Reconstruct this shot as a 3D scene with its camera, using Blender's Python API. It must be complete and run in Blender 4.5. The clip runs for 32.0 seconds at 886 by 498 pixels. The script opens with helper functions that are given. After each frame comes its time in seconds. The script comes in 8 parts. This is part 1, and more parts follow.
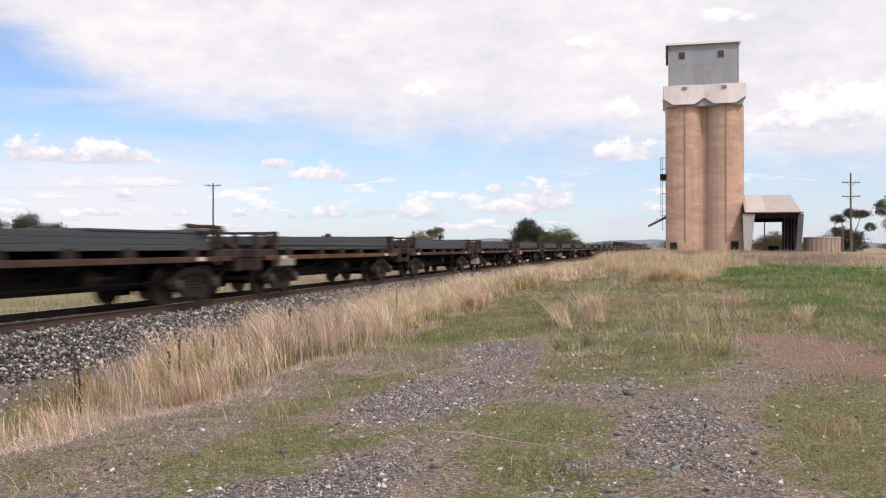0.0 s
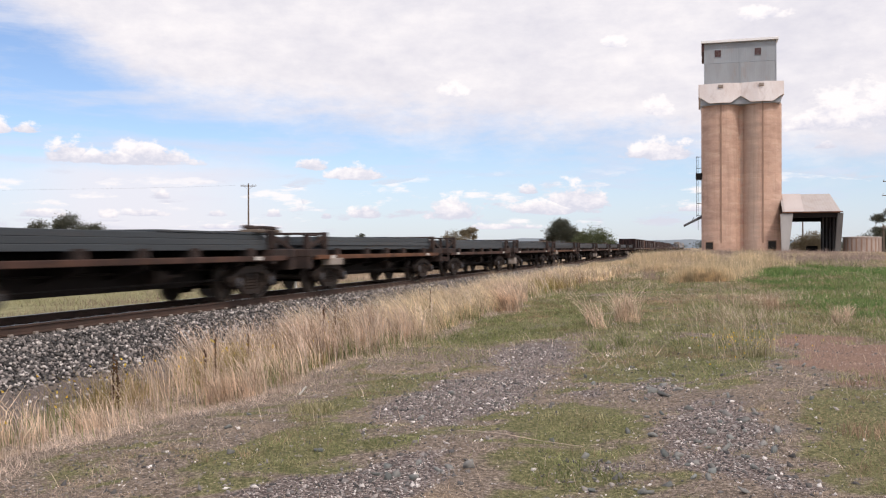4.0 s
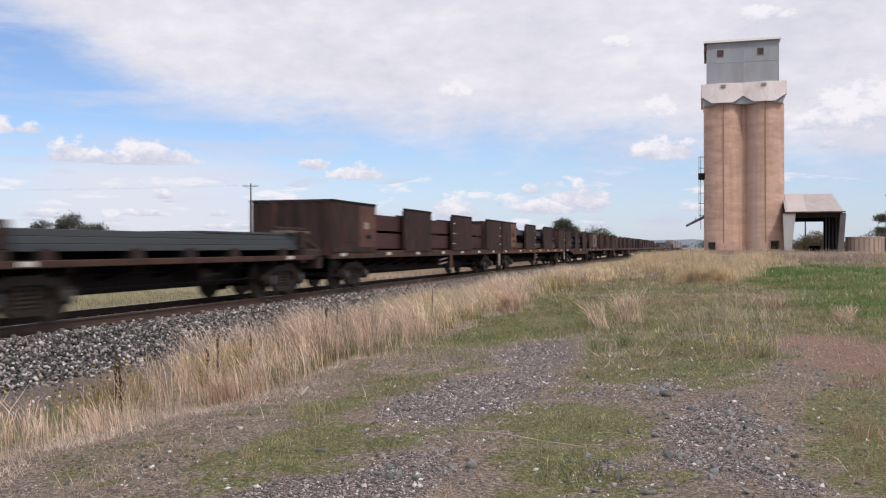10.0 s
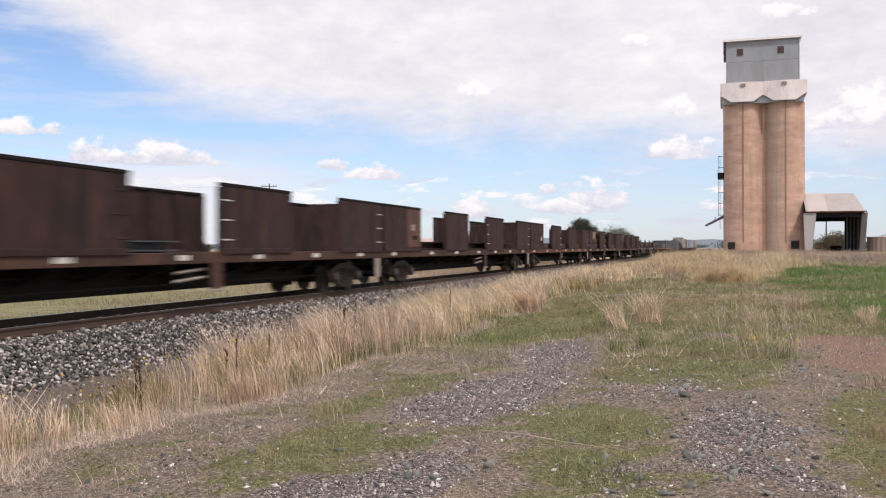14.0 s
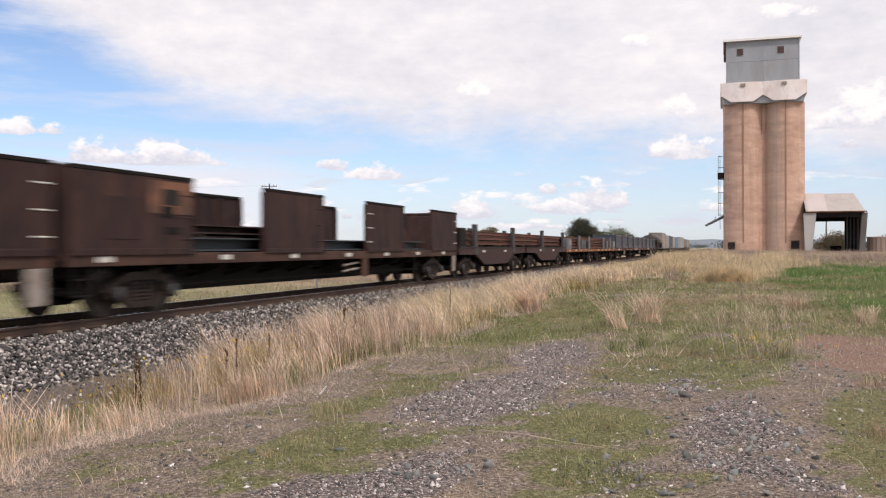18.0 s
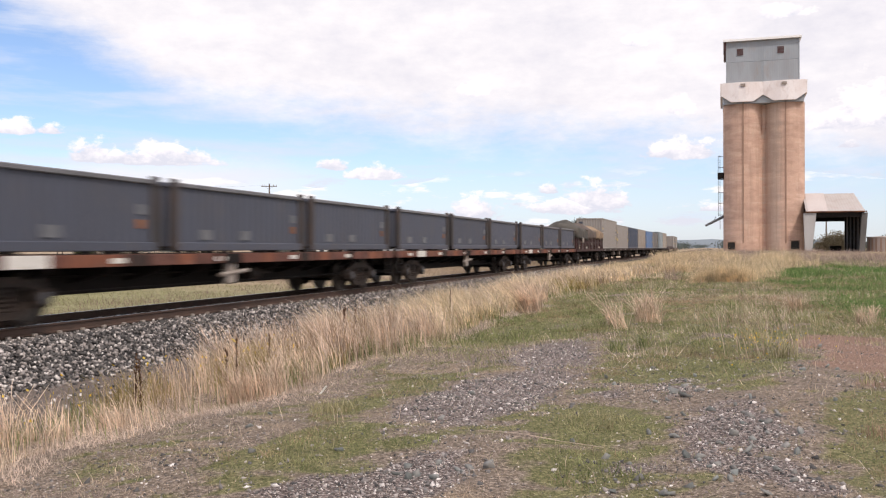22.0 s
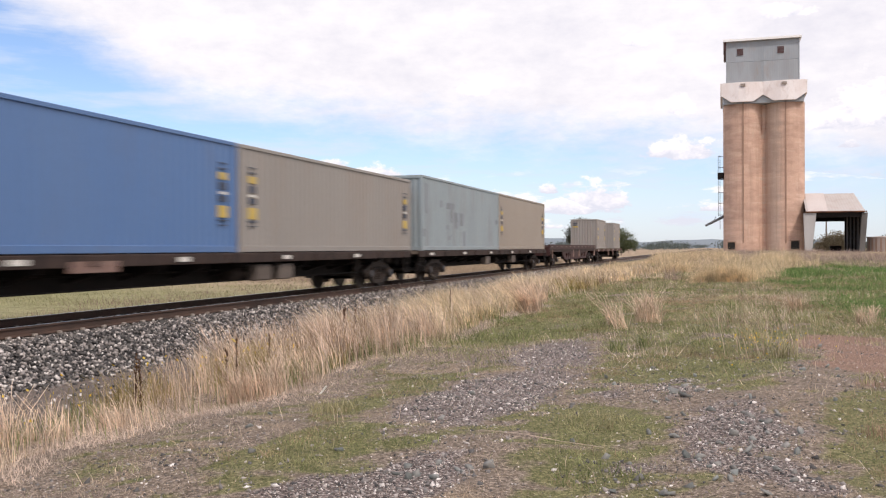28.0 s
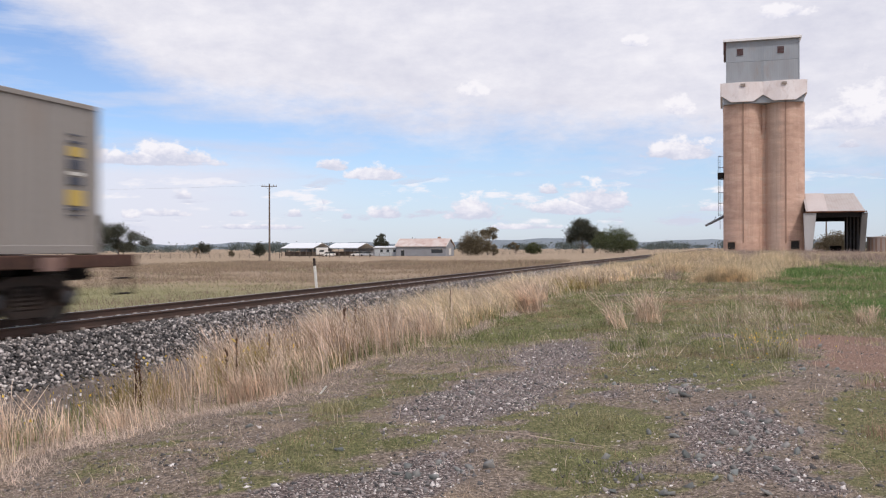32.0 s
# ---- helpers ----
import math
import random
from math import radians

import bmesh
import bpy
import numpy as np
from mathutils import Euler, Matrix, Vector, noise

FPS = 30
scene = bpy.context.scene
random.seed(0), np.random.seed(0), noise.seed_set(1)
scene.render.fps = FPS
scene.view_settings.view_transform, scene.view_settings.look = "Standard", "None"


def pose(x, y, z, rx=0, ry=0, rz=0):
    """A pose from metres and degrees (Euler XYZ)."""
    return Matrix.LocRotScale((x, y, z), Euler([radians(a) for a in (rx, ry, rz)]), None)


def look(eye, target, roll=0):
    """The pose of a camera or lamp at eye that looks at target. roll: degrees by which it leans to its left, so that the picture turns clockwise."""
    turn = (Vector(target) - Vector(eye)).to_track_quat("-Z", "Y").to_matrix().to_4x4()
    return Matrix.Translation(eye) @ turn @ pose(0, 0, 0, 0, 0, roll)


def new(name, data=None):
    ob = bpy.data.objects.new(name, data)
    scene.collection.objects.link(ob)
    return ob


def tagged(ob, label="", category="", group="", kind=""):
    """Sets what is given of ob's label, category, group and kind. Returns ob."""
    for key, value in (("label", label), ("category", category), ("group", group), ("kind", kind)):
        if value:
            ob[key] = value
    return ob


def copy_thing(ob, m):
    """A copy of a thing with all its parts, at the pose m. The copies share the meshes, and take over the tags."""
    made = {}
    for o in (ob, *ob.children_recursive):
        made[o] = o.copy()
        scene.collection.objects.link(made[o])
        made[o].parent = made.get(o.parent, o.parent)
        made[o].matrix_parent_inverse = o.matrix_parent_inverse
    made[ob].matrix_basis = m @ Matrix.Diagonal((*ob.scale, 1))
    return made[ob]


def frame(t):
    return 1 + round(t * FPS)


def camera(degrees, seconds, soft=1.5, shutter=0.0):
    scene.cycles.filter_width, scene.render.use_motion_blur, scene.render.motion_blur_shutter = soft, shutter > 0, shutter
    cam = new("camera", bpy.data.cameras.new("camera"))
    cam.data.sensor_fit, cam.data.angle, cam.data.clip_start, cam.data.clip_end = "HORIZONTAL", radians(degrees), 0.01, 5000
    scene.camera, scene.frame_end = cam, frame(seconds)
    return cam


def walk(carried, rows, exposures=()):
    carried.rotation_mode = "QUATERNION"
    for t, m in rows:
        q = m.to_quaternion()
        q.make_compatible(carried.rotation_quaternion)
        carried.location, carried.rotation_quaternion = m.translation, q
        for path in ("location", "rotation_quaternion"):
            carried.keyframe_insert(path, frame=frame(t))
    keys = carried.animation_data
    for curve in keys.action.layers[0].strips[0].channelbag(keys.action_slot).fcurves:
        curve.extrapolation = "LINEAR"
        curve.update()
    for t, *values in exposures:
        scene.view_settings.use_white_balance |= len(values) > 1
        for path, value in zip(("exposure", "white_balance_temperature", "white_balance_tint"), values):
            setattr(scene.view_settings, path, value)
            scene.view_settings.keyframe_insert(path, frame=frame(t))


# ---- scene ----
# World: x across the track (railway centre at 0), y along it, z = 0 at the rail heads.
EYE = Vector((12.12, 0.0, 1.3175))
YAW = 17.33                      # degrees by which the camera looks off the track's line at rest
SPEED = 21.8                     # the train, metres a second towards -y
END = 32.0

cam = camera(52.6, END, soft=1.2, shutter=0.55)


def aim(turn):
    a = radians(YAW + turn)
    return look(EYE, EYE + Vector((-math.sin(a), math.cos(a), -0.0012)) * 10, -0.14)


walk(cam, [(t, aim(a)) for t, a in (
    (0.0, -3.42), (0.5, -2.91), (1.0, -2.22), (1.5, -1.75), (2.0, -1.64), (2.5, -1.62), (3.0, -1.45),
    (3.5, -1.34), (5.5, -1.175), (6.0, -1.14), (8.0, -1.14), (10.0, -1.14), (10.5, -1.12), (11.0, -1.05),
    (11.5, -0.94), (12.0, -0.61), (12.5, -0.32), (13.0, -0.11), (13.5, 0.0), (14.5, 0.0), (32.0, 0.0))],
     exposures=[(t, e, k, 15) for t, e, k in (
         (0.0, 0.10, 6850), (3.5, 0.08, 6850), (5.5, 0.02, 6600), (7.5, 0.0, 6500), (9.0, -0.10, 6500), (11.0, -0.08, 6550), (12.5, 0.03, 6750), (14.0, 0.06, 6800),
         (17.0, 0.06, 6900), (20.0, 0.15, 6900), (22.0, 0.20, 6900), (25.0, 0.22, 6850), (28.0, 0.22, 6850), (31.0, 0.14, 6800), (31.6, 0.0, 6600), (32.0, -0.06, 6500))])

# ---- light ----
SUN_EL, SUN_AZ = 50.0, 135.0     # degrees; azimuth clockwise from +y


class Nodes:
    """A small helper to write node trees."""

    def __init__(self, tree):
        self.tree = tree
        tree.nodes.clear()

    def add(self, kind, inputs=(), operation="", use_clamp=False, data_type="", blend_type="", interpolation_type=""):
        n = self.tree.nodes.new(kind)
        if data_type:
            n.data_type = data_type
        if operation:
            n.operation = operation
        if use_clamp:
            n.use_clamp = True
        if blend_type:
            n.blend_type = blend_type
        if interpolation_type:
            n.interpolation_type = interpolation_type
        for k, v in dict(inputs).items():
            if isinstance(v, bpy.types.NodeSocket):
                self.tree.links.new(v, n.inputs[k])
            else:
                n.inputs[k].default_value = v
        return n

    def math(self, op, a, b=0.0, c=0.0, clamp=False):
        return self.add("ShaderNodeMath", {0: a, 1: b, 2: c}, operation=op, use_clamp=clamp).outputs[0]

    def noise(self, vec, scale, detail=4.0, rough=0.55, out=0):
        return self.add("ShaderNodeTexNoise", {"Vector": vec, "Scale": scale, "Detail": detail, "Roughness": rough}).outputs[out]

    def ramp(self, fac, stops, mode="LINEAR"):
        n = self.add("ShaderNodeValToRGB", {"Fac": fac})
        r = n.color_ramp
        r.interpolation = mode
        while len(r.elements) < len(stops):
            r.elements.new(0.5)
        for e, (p, c) in zip(r.elements, stops):
            e.position = p
            e.color = (*c, 1) if isinstance(c, tuple) else (c, c, c, 1)
        return n.outputs[0]

    def mix(self, fac, a, b, mode="MIX"):
        n = self.add("ShaderNodeMix", {0: fac, 6: a, 7: b}, data_type="RGBA", blend_type=mode)
        return n.outputs[2]

    def smooth(self, v, lo, hi):
        return self.add("ShaderNodeMapRange", {0: v, 1: lo, 2: hi, 3: 0.0, 4: 1.0}, interpolation_type="SMOOTHSTEP").outputs[0]

    def vec(self, op, a, b=(0, 0, 0), scale=None):
        ins = {0: a, 1: b}
        n = self.add("ShaderNodeVectorMath", ins, operation=op)
        if scale is not None:
            n.inputs[3].default_value = scale
        return n.outputs[0]


def build_sky():
    w = bpy.data.worlds.new("sky")
    w.use_nodes = True
    scene.world = w
    n = Nodes(w.node_tree)
    sky = n.add("ShaderNodeTexSky")
    sky.sky_type, sky.sun_disc, sky.altitude = "NISHITA", False, 300.0
    sky.sun_elevation, sky.sun_rotation = radians(SUN_EL), radians(SUN_AZ)
    sky.air_density, sky.dust_density, sky.ozone_density = 1.0, 0.6, 1.5
    blue = n.vec("MULTIPLY", sky.outputs[0], (0.108, 0.121, 0.142))
    d = n.add("ShaderNodeTexCoord").outputs["Generated"]
    sep = n.add("ShaderNodeSeparateXYZ", {0: d})
    x, y, z = sep.outputs
    # azimuth in radians from the resting view, clockwise, and elevation
    az = n.math("ADD", n.math("ARCTAN2", x, y), radians(YAW))
    el = n.math("ARCSINE", z)
    flat = n.add("ShaderNodeCombineXYZ", {0: az, 1: n.math("MULTIPLY", el, 2.6), 2: 0.0}).outputs[0]
    # high veil: its lower edge sinks from the upper sky down towards the right
    u = n.math("MULTIPLY_ADD", az, 1.0, 0.5, clamp=True)
    edge = n.ramp(u, [(0.0, 0.277), (0.08, 0.235), (0.2, 0.165), (0.38, 0.134), (0.57, 0.122), (0.72, 0.108), (0.86, 0.098), (1.0, 0.088)])
    wob = n.noise(flat, 5.0, 7.0, 0.68)
    fine = n.noise(flat, 22.0, 5.0, 0.6)
    over = n.math("SUBTRACT", el, edge)
    over = n.math("ADD", over, n.math("MULTIPLY", n.math("SUBTRACT", wob, 0.5), 0.10))
    over = n.math("ADD", over, n.math("MULTIPLY", n.math("SUBTRACT", fine, 0.5), 0.05))
    veil = n.smooth(over, -0.035, 0.045)
    # thin streaks near the horizon
    streak_p = n.add("ShaderNodeCombineXYZ", {0: n.math("MULTIPLY", az, 2.2), 1: n.math("MULTIPLY", el, 14.0), 2: 3.3}).outputs[0]
    streak = n.smooth(n.noise(streak_p, 3.0, 6.0, 0.6), 0.40, 0.72)
    low = n.math("SUBTRACT", 1.0, n.smooth(el, 0.02, 0.13))
    left = n.math("SUBTRACT", 1.0, n.smooth(az, -0.30, -0.05))
    left = n.math("MULTIPLY", left, n.math("MULTIPLY_ADD", n.smooth(az, -0.46, -0.34), 0.65, 0.35))
    bank = n.math("MULTIPLY", left, n.math("SUBTRACT", 1.0, n.smooth(n.math("MULTIPLY_ADD", n.math("SUBTRACT", wob, 0.5), 0.06, el), 0.075, 0.105)))
    haze = n.math("MAXIMUM", n.math("MULTIPLY", streak, 0.75), n.math("MULTIPLY", low, 0.5))
    # heaps of cumulus with flat undersides: azimuth, elevation of the base, half width, height
    heap, shade = None, None
    even = n.add("ShaderNodeCombineXYZ", {0: az, 1: n.math("MULTIPLY", el, 1.5), 2: 1.7}).outputs[0]
    puff = n.math("SUBTRACT", n.noise(even, 46.0, 6.0, 0.62), 0.5)
    lump = n.math("SUBTRACT", n.noise(even, 17.0, 3.0, 0.5), 0.5)
    for a, e, wa, he in ((-0.322, 0.091, 0.090, 0.016), (-0.292, 0.094, 0.052, 0.024), (-0.374, 0.094, 0.028, 0.026), (-0.122, 0.089, 0.021, 0.014), (-0.073, 0.079, 0.036, 0.015),
                         (-0.335, 0.034, 0.012, 0.010), (-0.30, 0.036, 0.03, 0.008), (-0.283, 0.054, 0.017, 0.012), (-0.163, 0.036, 0.011, 0.009), (-0.107, 0.034, 0.010, 0.008),
                         (-0.062, 0.036, 0.024, 0.015), (-0.225, 0.036, 0.014, 0.007), (0.034, 0.036, 0.036, 0.029), (0.172, 0.046, 0.042, 0.030), (0.145, 0.040, 0.065, 0.016),
                         (0.118, 0.062, 0.013, 0.010), (0.262, 0.100, 0.050, 0.024), (0.445, 0.128, 0.06, 0.046), (0.40, 0.124, 0.03, 0.022), (0.49, 0.132, 0.05, 0.05),
                         (0.425, 0.102, 0.016, 0.008), (0.30, 0.040, 0.03, 0.008), (0.035, 0.170, 0.018, 0.018), (0.258, 0.146, 0.02, 0.020), (0.21, 0.218, 0.018, 0.014),
                         (-0.40, 0.034, 0.03, 0.010), (-0.446, 0.118, 0.032, 0.015), (-0.413, 0.119, 0.019, 0.012), (0.36, 0.238, 0.04, 0.018), (0.09, 0.022, 0.05, 0.007), (-0.20, 0.022, 0.06, 0.006)):
        dx = n.math("DIVIDE", n.math("SUBTRACT", az, a), wa)
        up = n.math("DIVIDE", n.math("SUBTRACT", el, e), he)
        dy = n.math("MAXIMUM", up, n.math("MULTIPLY", up, -4.0))
        r = n.math("SUBTRACT", 1.0, n.math("SQRT", n.math("ADD", n.math("MULTIPLY", dx, dx), n.math("MULTIPLY", dy, dy))))
        if heap is None:
            heap, shade = r, up
        else:
            over_it = n.math("GREATER_THAN", r, heap)
            shade = n.math("ADD", n.math("MULTIPLY", over_it, up), n.math("MULTIPLY", n.math("SUBTRACT", 1.0, over_it), shade))
            heap = n.math("MAXIMUM", heap, r)
    heap = n.math("ADD", heap, n.math("ADD", n.math("MULTIPLY", puff, 1.8), n.math("MULTIPLY", lump, 0.9)))
    heaps = n.math("MULTIPLY", n.smooth(heap, 0.08, 0.42), 0.96)
    # small far heaps in rows above the horizon
    row_p = n.add("ShaderNodeCombineXYZ", {0: n.math("MULTIPLY", az, 1.0), 1: n.math("MULTIPLY", el, 3.6), 2: 7.7}).outputs[0]
    rows = n.smooth(n.noise(row_p, 17.0, 7.0, 0.6), 0.53, 0.66)
    rows = n.math("MULTIPLY", rows, n.math("MULTIPLY", n.smooth(el, 0.012, 0.03), n.math("SUBTRACT", 1.0, n.smooth(el, 0.06, 0.095))))
    heaps = n.math("MAXIMUM", heaps, n.math("MULTIPLY", rows, 0.85))
    white = n.ramp(n.math("ADD", n.math("MULTIPLY", n.noise(flat, 6.0, 7.0, 0.66), 0.7), n.math("MULTIPLY", n.noise(even, 30.0, 5.0, 0.6), 0.3)), [(0.3, (0.675, 0.70, 0.795)), (0.5, (0.805, 0.823, 0.885)), (0.66, (0.925, 0.935, 0.965))])
    tone = n.math("ADD", n.math("MULTIPLY", shade, 0.55), n.math("ADD", n.math("MULTIPLY", puff, 1.5), n.math("MULTIPLY_ADD", heap, 0.12, n.math("MULTIPLY", n.smooth(el, 0.085, 0.15), 0.28))))
    grey = n.ramp(tone, [(0.0, (0.66, 0.70, 0.81)), (0.22, (0.79, 0.81, 0.89)), (0.5, (0.96, 0.965, 0.985))])
    c = n.mix(haze, blue, (0.62, 0.72, 0.90, 1))
    c = n.mix(n.math("MULTIPLY", bank, 0.85), c, (0.80, 0.825, 0.91, 1))
    c = n.mix(veil, c, white)
    c = n.mix(heaps, c, grey)
    below = n.smooth(z, -0.02, 0.0)
    c = n.mix(below, (0.16, 0.13, 0.085, 1), c)
    bg = n.add("ShaderNodeBackground", {"Color": c, "Strength": 1.0})
    n.add("ShaderNodeOutputWorld", {"Surface": bg.outputs[0]})


build_sky()
sun = new("sun", bpy.data.lights.new("sun", "SUN"))
sun.data.energy, sun.data.angle, sun.data.color = 2.0, radians(6), (1.0, 0.94, 0.86)
sun.matrix_world = look((0, 0, 60), Vector((0, 0, 60)) - Vector((
    math.sin(radians(SUN_AZ)) * math.cos(radians(SUN_EL)), math.cos(radians(SUN_AZ)) * math.cos(radians(SUN_EL)), math.sin(radians(SUN_EL)))))

# ---- materials ----
MATS = {}


def surface(name, base, rough=0.7, metal=0.0, alt=None, amount=0.5, scale=3.0, grime=None, grime_amount=0.0, grain=40.0,
            bump=0.2, jitter=0.0, stretch=(1, 1, 1), spec=0.4):
    """Weathered paint, steel, timber, stone: a base and a second tone in large patches, fine grain, grime that gathers in spots."""
    if name in MATS:
        return MATS[name]
    m = bpy.data.materials.new(name)
    m.use_nodes = True
    n = Nodes(m.node_tree)
    tc = n.add("ShaderNodeTexCoord").outputs["Object"]
    info = n.add("ShaderNodeObjectInfo").outputs["Random"]
    shift = n.math("MULTIPLY", info, 37.0)
    p = n.vec("ADD", tc, n.add("ShaderNodeCombineXYZ", {0: shift, 1: shift, 2: shift}).outputs[0])
    p = n.vec("MULTIPLY", p, stretch)
    big = n.noise(p, scale, 5.0, 0.6)
    small = n.noise(p, grain, 4.0, 0.65)
    alt = alt or tuple(c * 0.7 for c in base)
    f = n.math("MULTIPLY", n.smooth(big, 0.38, 0.66), amount)
    c = n.mix(f, (*base, 1), (*alt, 1))
    if grime:
        g = n.smooth(n.noise(n.vec("ADD", p, (5.1, 2.2, 8.0)), scale * 2.3, 6.0, 0.7), 0.5, 0.68)
        c = n.mix(n.math("MULTIPLY", g, grime_amount), c, (*grime, 1))
    v = n.math("MULTIPLY_ADD", small, 0.5, 0.75)
    if jitter:
        v = n.math("MULTIPLY", v, n.math("MULTIPLY_ADD", info, 2 * jitter, 1 - jitter))
    hsv = n.add("ShaderNodeHueSaturation", {"Value": v, "Color": c}).outputs[0]
    rg = n.math("MULTIPLY_ADD", small, 0.25, rough - 0.12, clamp=True)
    b = n.add("ShaderNodeBump", {"Strength": bump, "Distance": 0.02, "Height": small}).outputs[0]
    s = n.add("ShaderNodeBsdfPrincipled", {"Base Color": hsv, "Roughness": rg, "Metallic": metal, "Normal": b, "Specular IOR Level": spec})
    n.add("ShaderNodeOutputMaterial", {"Surface": s.outputs[0]})
    MATS[name] = m
    return m


RUSTY = surface("rusty_brown_steel", (0.053, 0.036, 0.032), 0.75, alt=(0.026, 0.020, 0.019), amount=0.95, scale=1.6, grime=(0.100, 0.062, 0.050), grime_amount=0.55, stretch=(1.6, 1.6, 0.6), spec=0.2)
PANEL = surface("brown_panel_steel", (0.052, 0.029, 0.027), 0.75, alt=(0.022, 0.016, 0.0165), amount=0.95, scale=1.1, grime=(0.125, 0.058, 0.040), grime_amount=0.6, stretch=(2.2, 2.2, 0.4), spec=0.2)
DECKRUST = surface("orange_rust_sill", (0.165, 0.078, 0.046), 0.8, alt=(0.075, 0.041, 0.030), amount=0.95, scale=1.6, grime=(0.22, 0.095, 0.042), grime_amount=0.5, spec=0.2)
DECKORANGE = surface("bright_rust_sill", (0.29, 0.125, 0.06), 0.8, alt=(0.15, 0.068, 0.042), amount=0.9, scale=1.6, grime=(0.33, 0.19, 0.12), grime_amount=0.4, spec=0.2)
SILLRED = surface("red_rust_sill", (0.235, 0.090, 0.055), 0.8, alt=(0.14, 0.062, 0.045), amount=0.9, scale=1.6, grime=(0.32, 0.20, 0.15), grime_amount=0.35, spec=0.2)
DECKPINK = surface("faded_maroon_sill", (0.175, 0.075, 0.058), 0.8, alt=(0.090, 0.045, 0.038), amount=0.9, scale=1.4, grime=(0.26, 0.16, 0.13), grime_amount=0.35, spec=0.2)
DECKBROWN = surface("brown_sill", (0.092, 0.050, 0.040), 0.8, alt=(0.048, 0.030, 0.026), amount=0.95, scale=1.3, grime=(0.150, 0.075, 0.042), grime_amount=0.5, spec=0.2)
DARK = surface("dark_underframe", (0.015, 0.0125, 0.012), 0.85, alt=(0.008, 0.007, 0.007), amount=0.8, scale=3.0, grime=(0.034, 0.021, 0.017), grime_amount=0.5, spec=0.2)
BOGIE = surface("oily_bogie_steel", (0.037, 0.028, 0.024), 0.7, alt=(0.019, 0.015, 0.014), amount=0.8, scale=5.0, grime=(0.068, 0.037, 0.025), grime_amount=0.5, spec=0.2)
WHEEL = surface("worn_wheel_steel", (0.075, 0.062, 0.055), 0.5, metal=0.4, alt=(0.045, 0.036, 0.032), amount=0.8, scale=6.0)
TREAD = surface("bright_wheel_tread", (0.45, 0.43, 0.41), 0.3, metal=0.9, amount=0.2)
SLAB = surface("blue_grey_mill_steel", (0.072, 0.083, 0.094), 0.55, alt=(0.052, 0.061, 0.070), amount=0.7, scale=0.8, grime=(0.096, 0.080, 0.072), grime_amount=0.25, stretch=(1, 0.15, 2), spec=0.2)
BARS = surface("brown_bar_steel", (0.088, 0.066, 0.060), 0.7, alt=(0.055, 0.043, 0.041), amount=0.8, scale=0.9, stretch=(1, 0.15, 3), spec=0.2)
BEAM = surface("red_oxide_beam", (0.082, 0.037, 0.037), 0.7, alt=(0.050, 0.026, 0.027), amount=0.8, scale=0.9, grime=(0.034, 0.024, 0.025), grime_amount=0.5, stretch=(1, 0.2, 1), spec=0.2)
RAILRUST = surface("fresh_rail_rust", (0.140, 0.060, 0.044), 0.75, alt=(0.082, 0.040, 0.034), amount=0.8, scale=1.2, stretch=(1, 0.12, 3), spec=0.2)
RAILWORN = surface("running_rail_side", (0.085, 0.050, 0.038), 0.75, alt=(0.06, 0.04, 0.033), amount=0.7, scale=2.0)
POLISHED = surface("polished_rail_head", (0.42, 0.40, 0.38), 0.28, metal=0.9, amount=0.2)
TUB = surface("slate_grey_paint", (0.083, 0.091, 0.121), 0.5, alt=(0.078, 0.082, 0.104), amount=0.6, scale=0.9, grime=(0.128, 0.111, 0.102), grime_amount=0.35, stretch=(1, 1, 0.4), jitter=0.08, spec=0.2)
POSTGREY = surface("blue_grey_post_paint", (0.128, 0.148, 0.17), 0.55, alt=(0.12, 0.13, 0.14), amount=0.6, scale=2.0, grime=(0.2, 0.1, 0.06), grime_amount=0.4)
CANVAS = surface("dusty_tarpaulin", (0.080, 0.072, 0.062), 0.85, alt=(0.045, 0.042, 0.039), amount=0.9, scale=0.8, grime=(0.16, 0.135, 0.11), grime_amount=0.45, bump=0.5)
# Axle caps: the bluish glint they reflect is put into this lighter colour.
CAP = surface("glint_toned_axle_cap", (0.062, 0.064, 0.074), 0.5, metal=0.2, alt=(0.05, 0.047, 0.047), amount=0.7, scale=4.0)
MAROON = surface("maroon_wagon_paint", (0.058, 0.027, 0.027), 0.6, alt=(0.045, 0.024, 0.022), amount=0.8, scale=1.4, grime=(0.040, 0.032, 0.028), grime_amount=0.5, stretch=(1, 1, 0.4), spec=0.2)
CBEIGE = surface("beige_grey_container_paint", (0.285, 0.262, 0.245), 0.45, alt=(0.25, 0.23, 0.215), amount=0.6, scale=0.5, grime=(0.28, 0.20, 0.15), grime_amount=0.25, stretch=(1, 1, 0.25), bump=0.06)
CTAN = surface("tan_container_paint", (0.315, 0.272, 0.232), 0.45, alt=(0.28, 0.24, 0.205), amount=0.6, scale=0.5, grime=(0.28, 0.20, 0.15), grime_amount=0.25, stretch=(1, 1, 0.25), bump=0.06)
CGREY = surface("light_blue_grey_container_paint", (0.285, 0.335, 0.362), 0.45, alt=(0.24, 0.285, 0.312), amount=0.7, scale=0.6, grime=(0.20, 0.17, 0.15), grime_amount=0.3, stretch=(1, 1, 0.2), bump=0.06)
CBLUE = surface("mid_blue_container_paint", (0.085, 0.17, 0.36), 0.4, alt=(0.10, 0.18, 0.35), amount=0.6, scale=0.5, grime=(0.12, 0.13, 0.18), grime_amount=0.25, stretch=(1, 1, 0.25), bump=0.06)
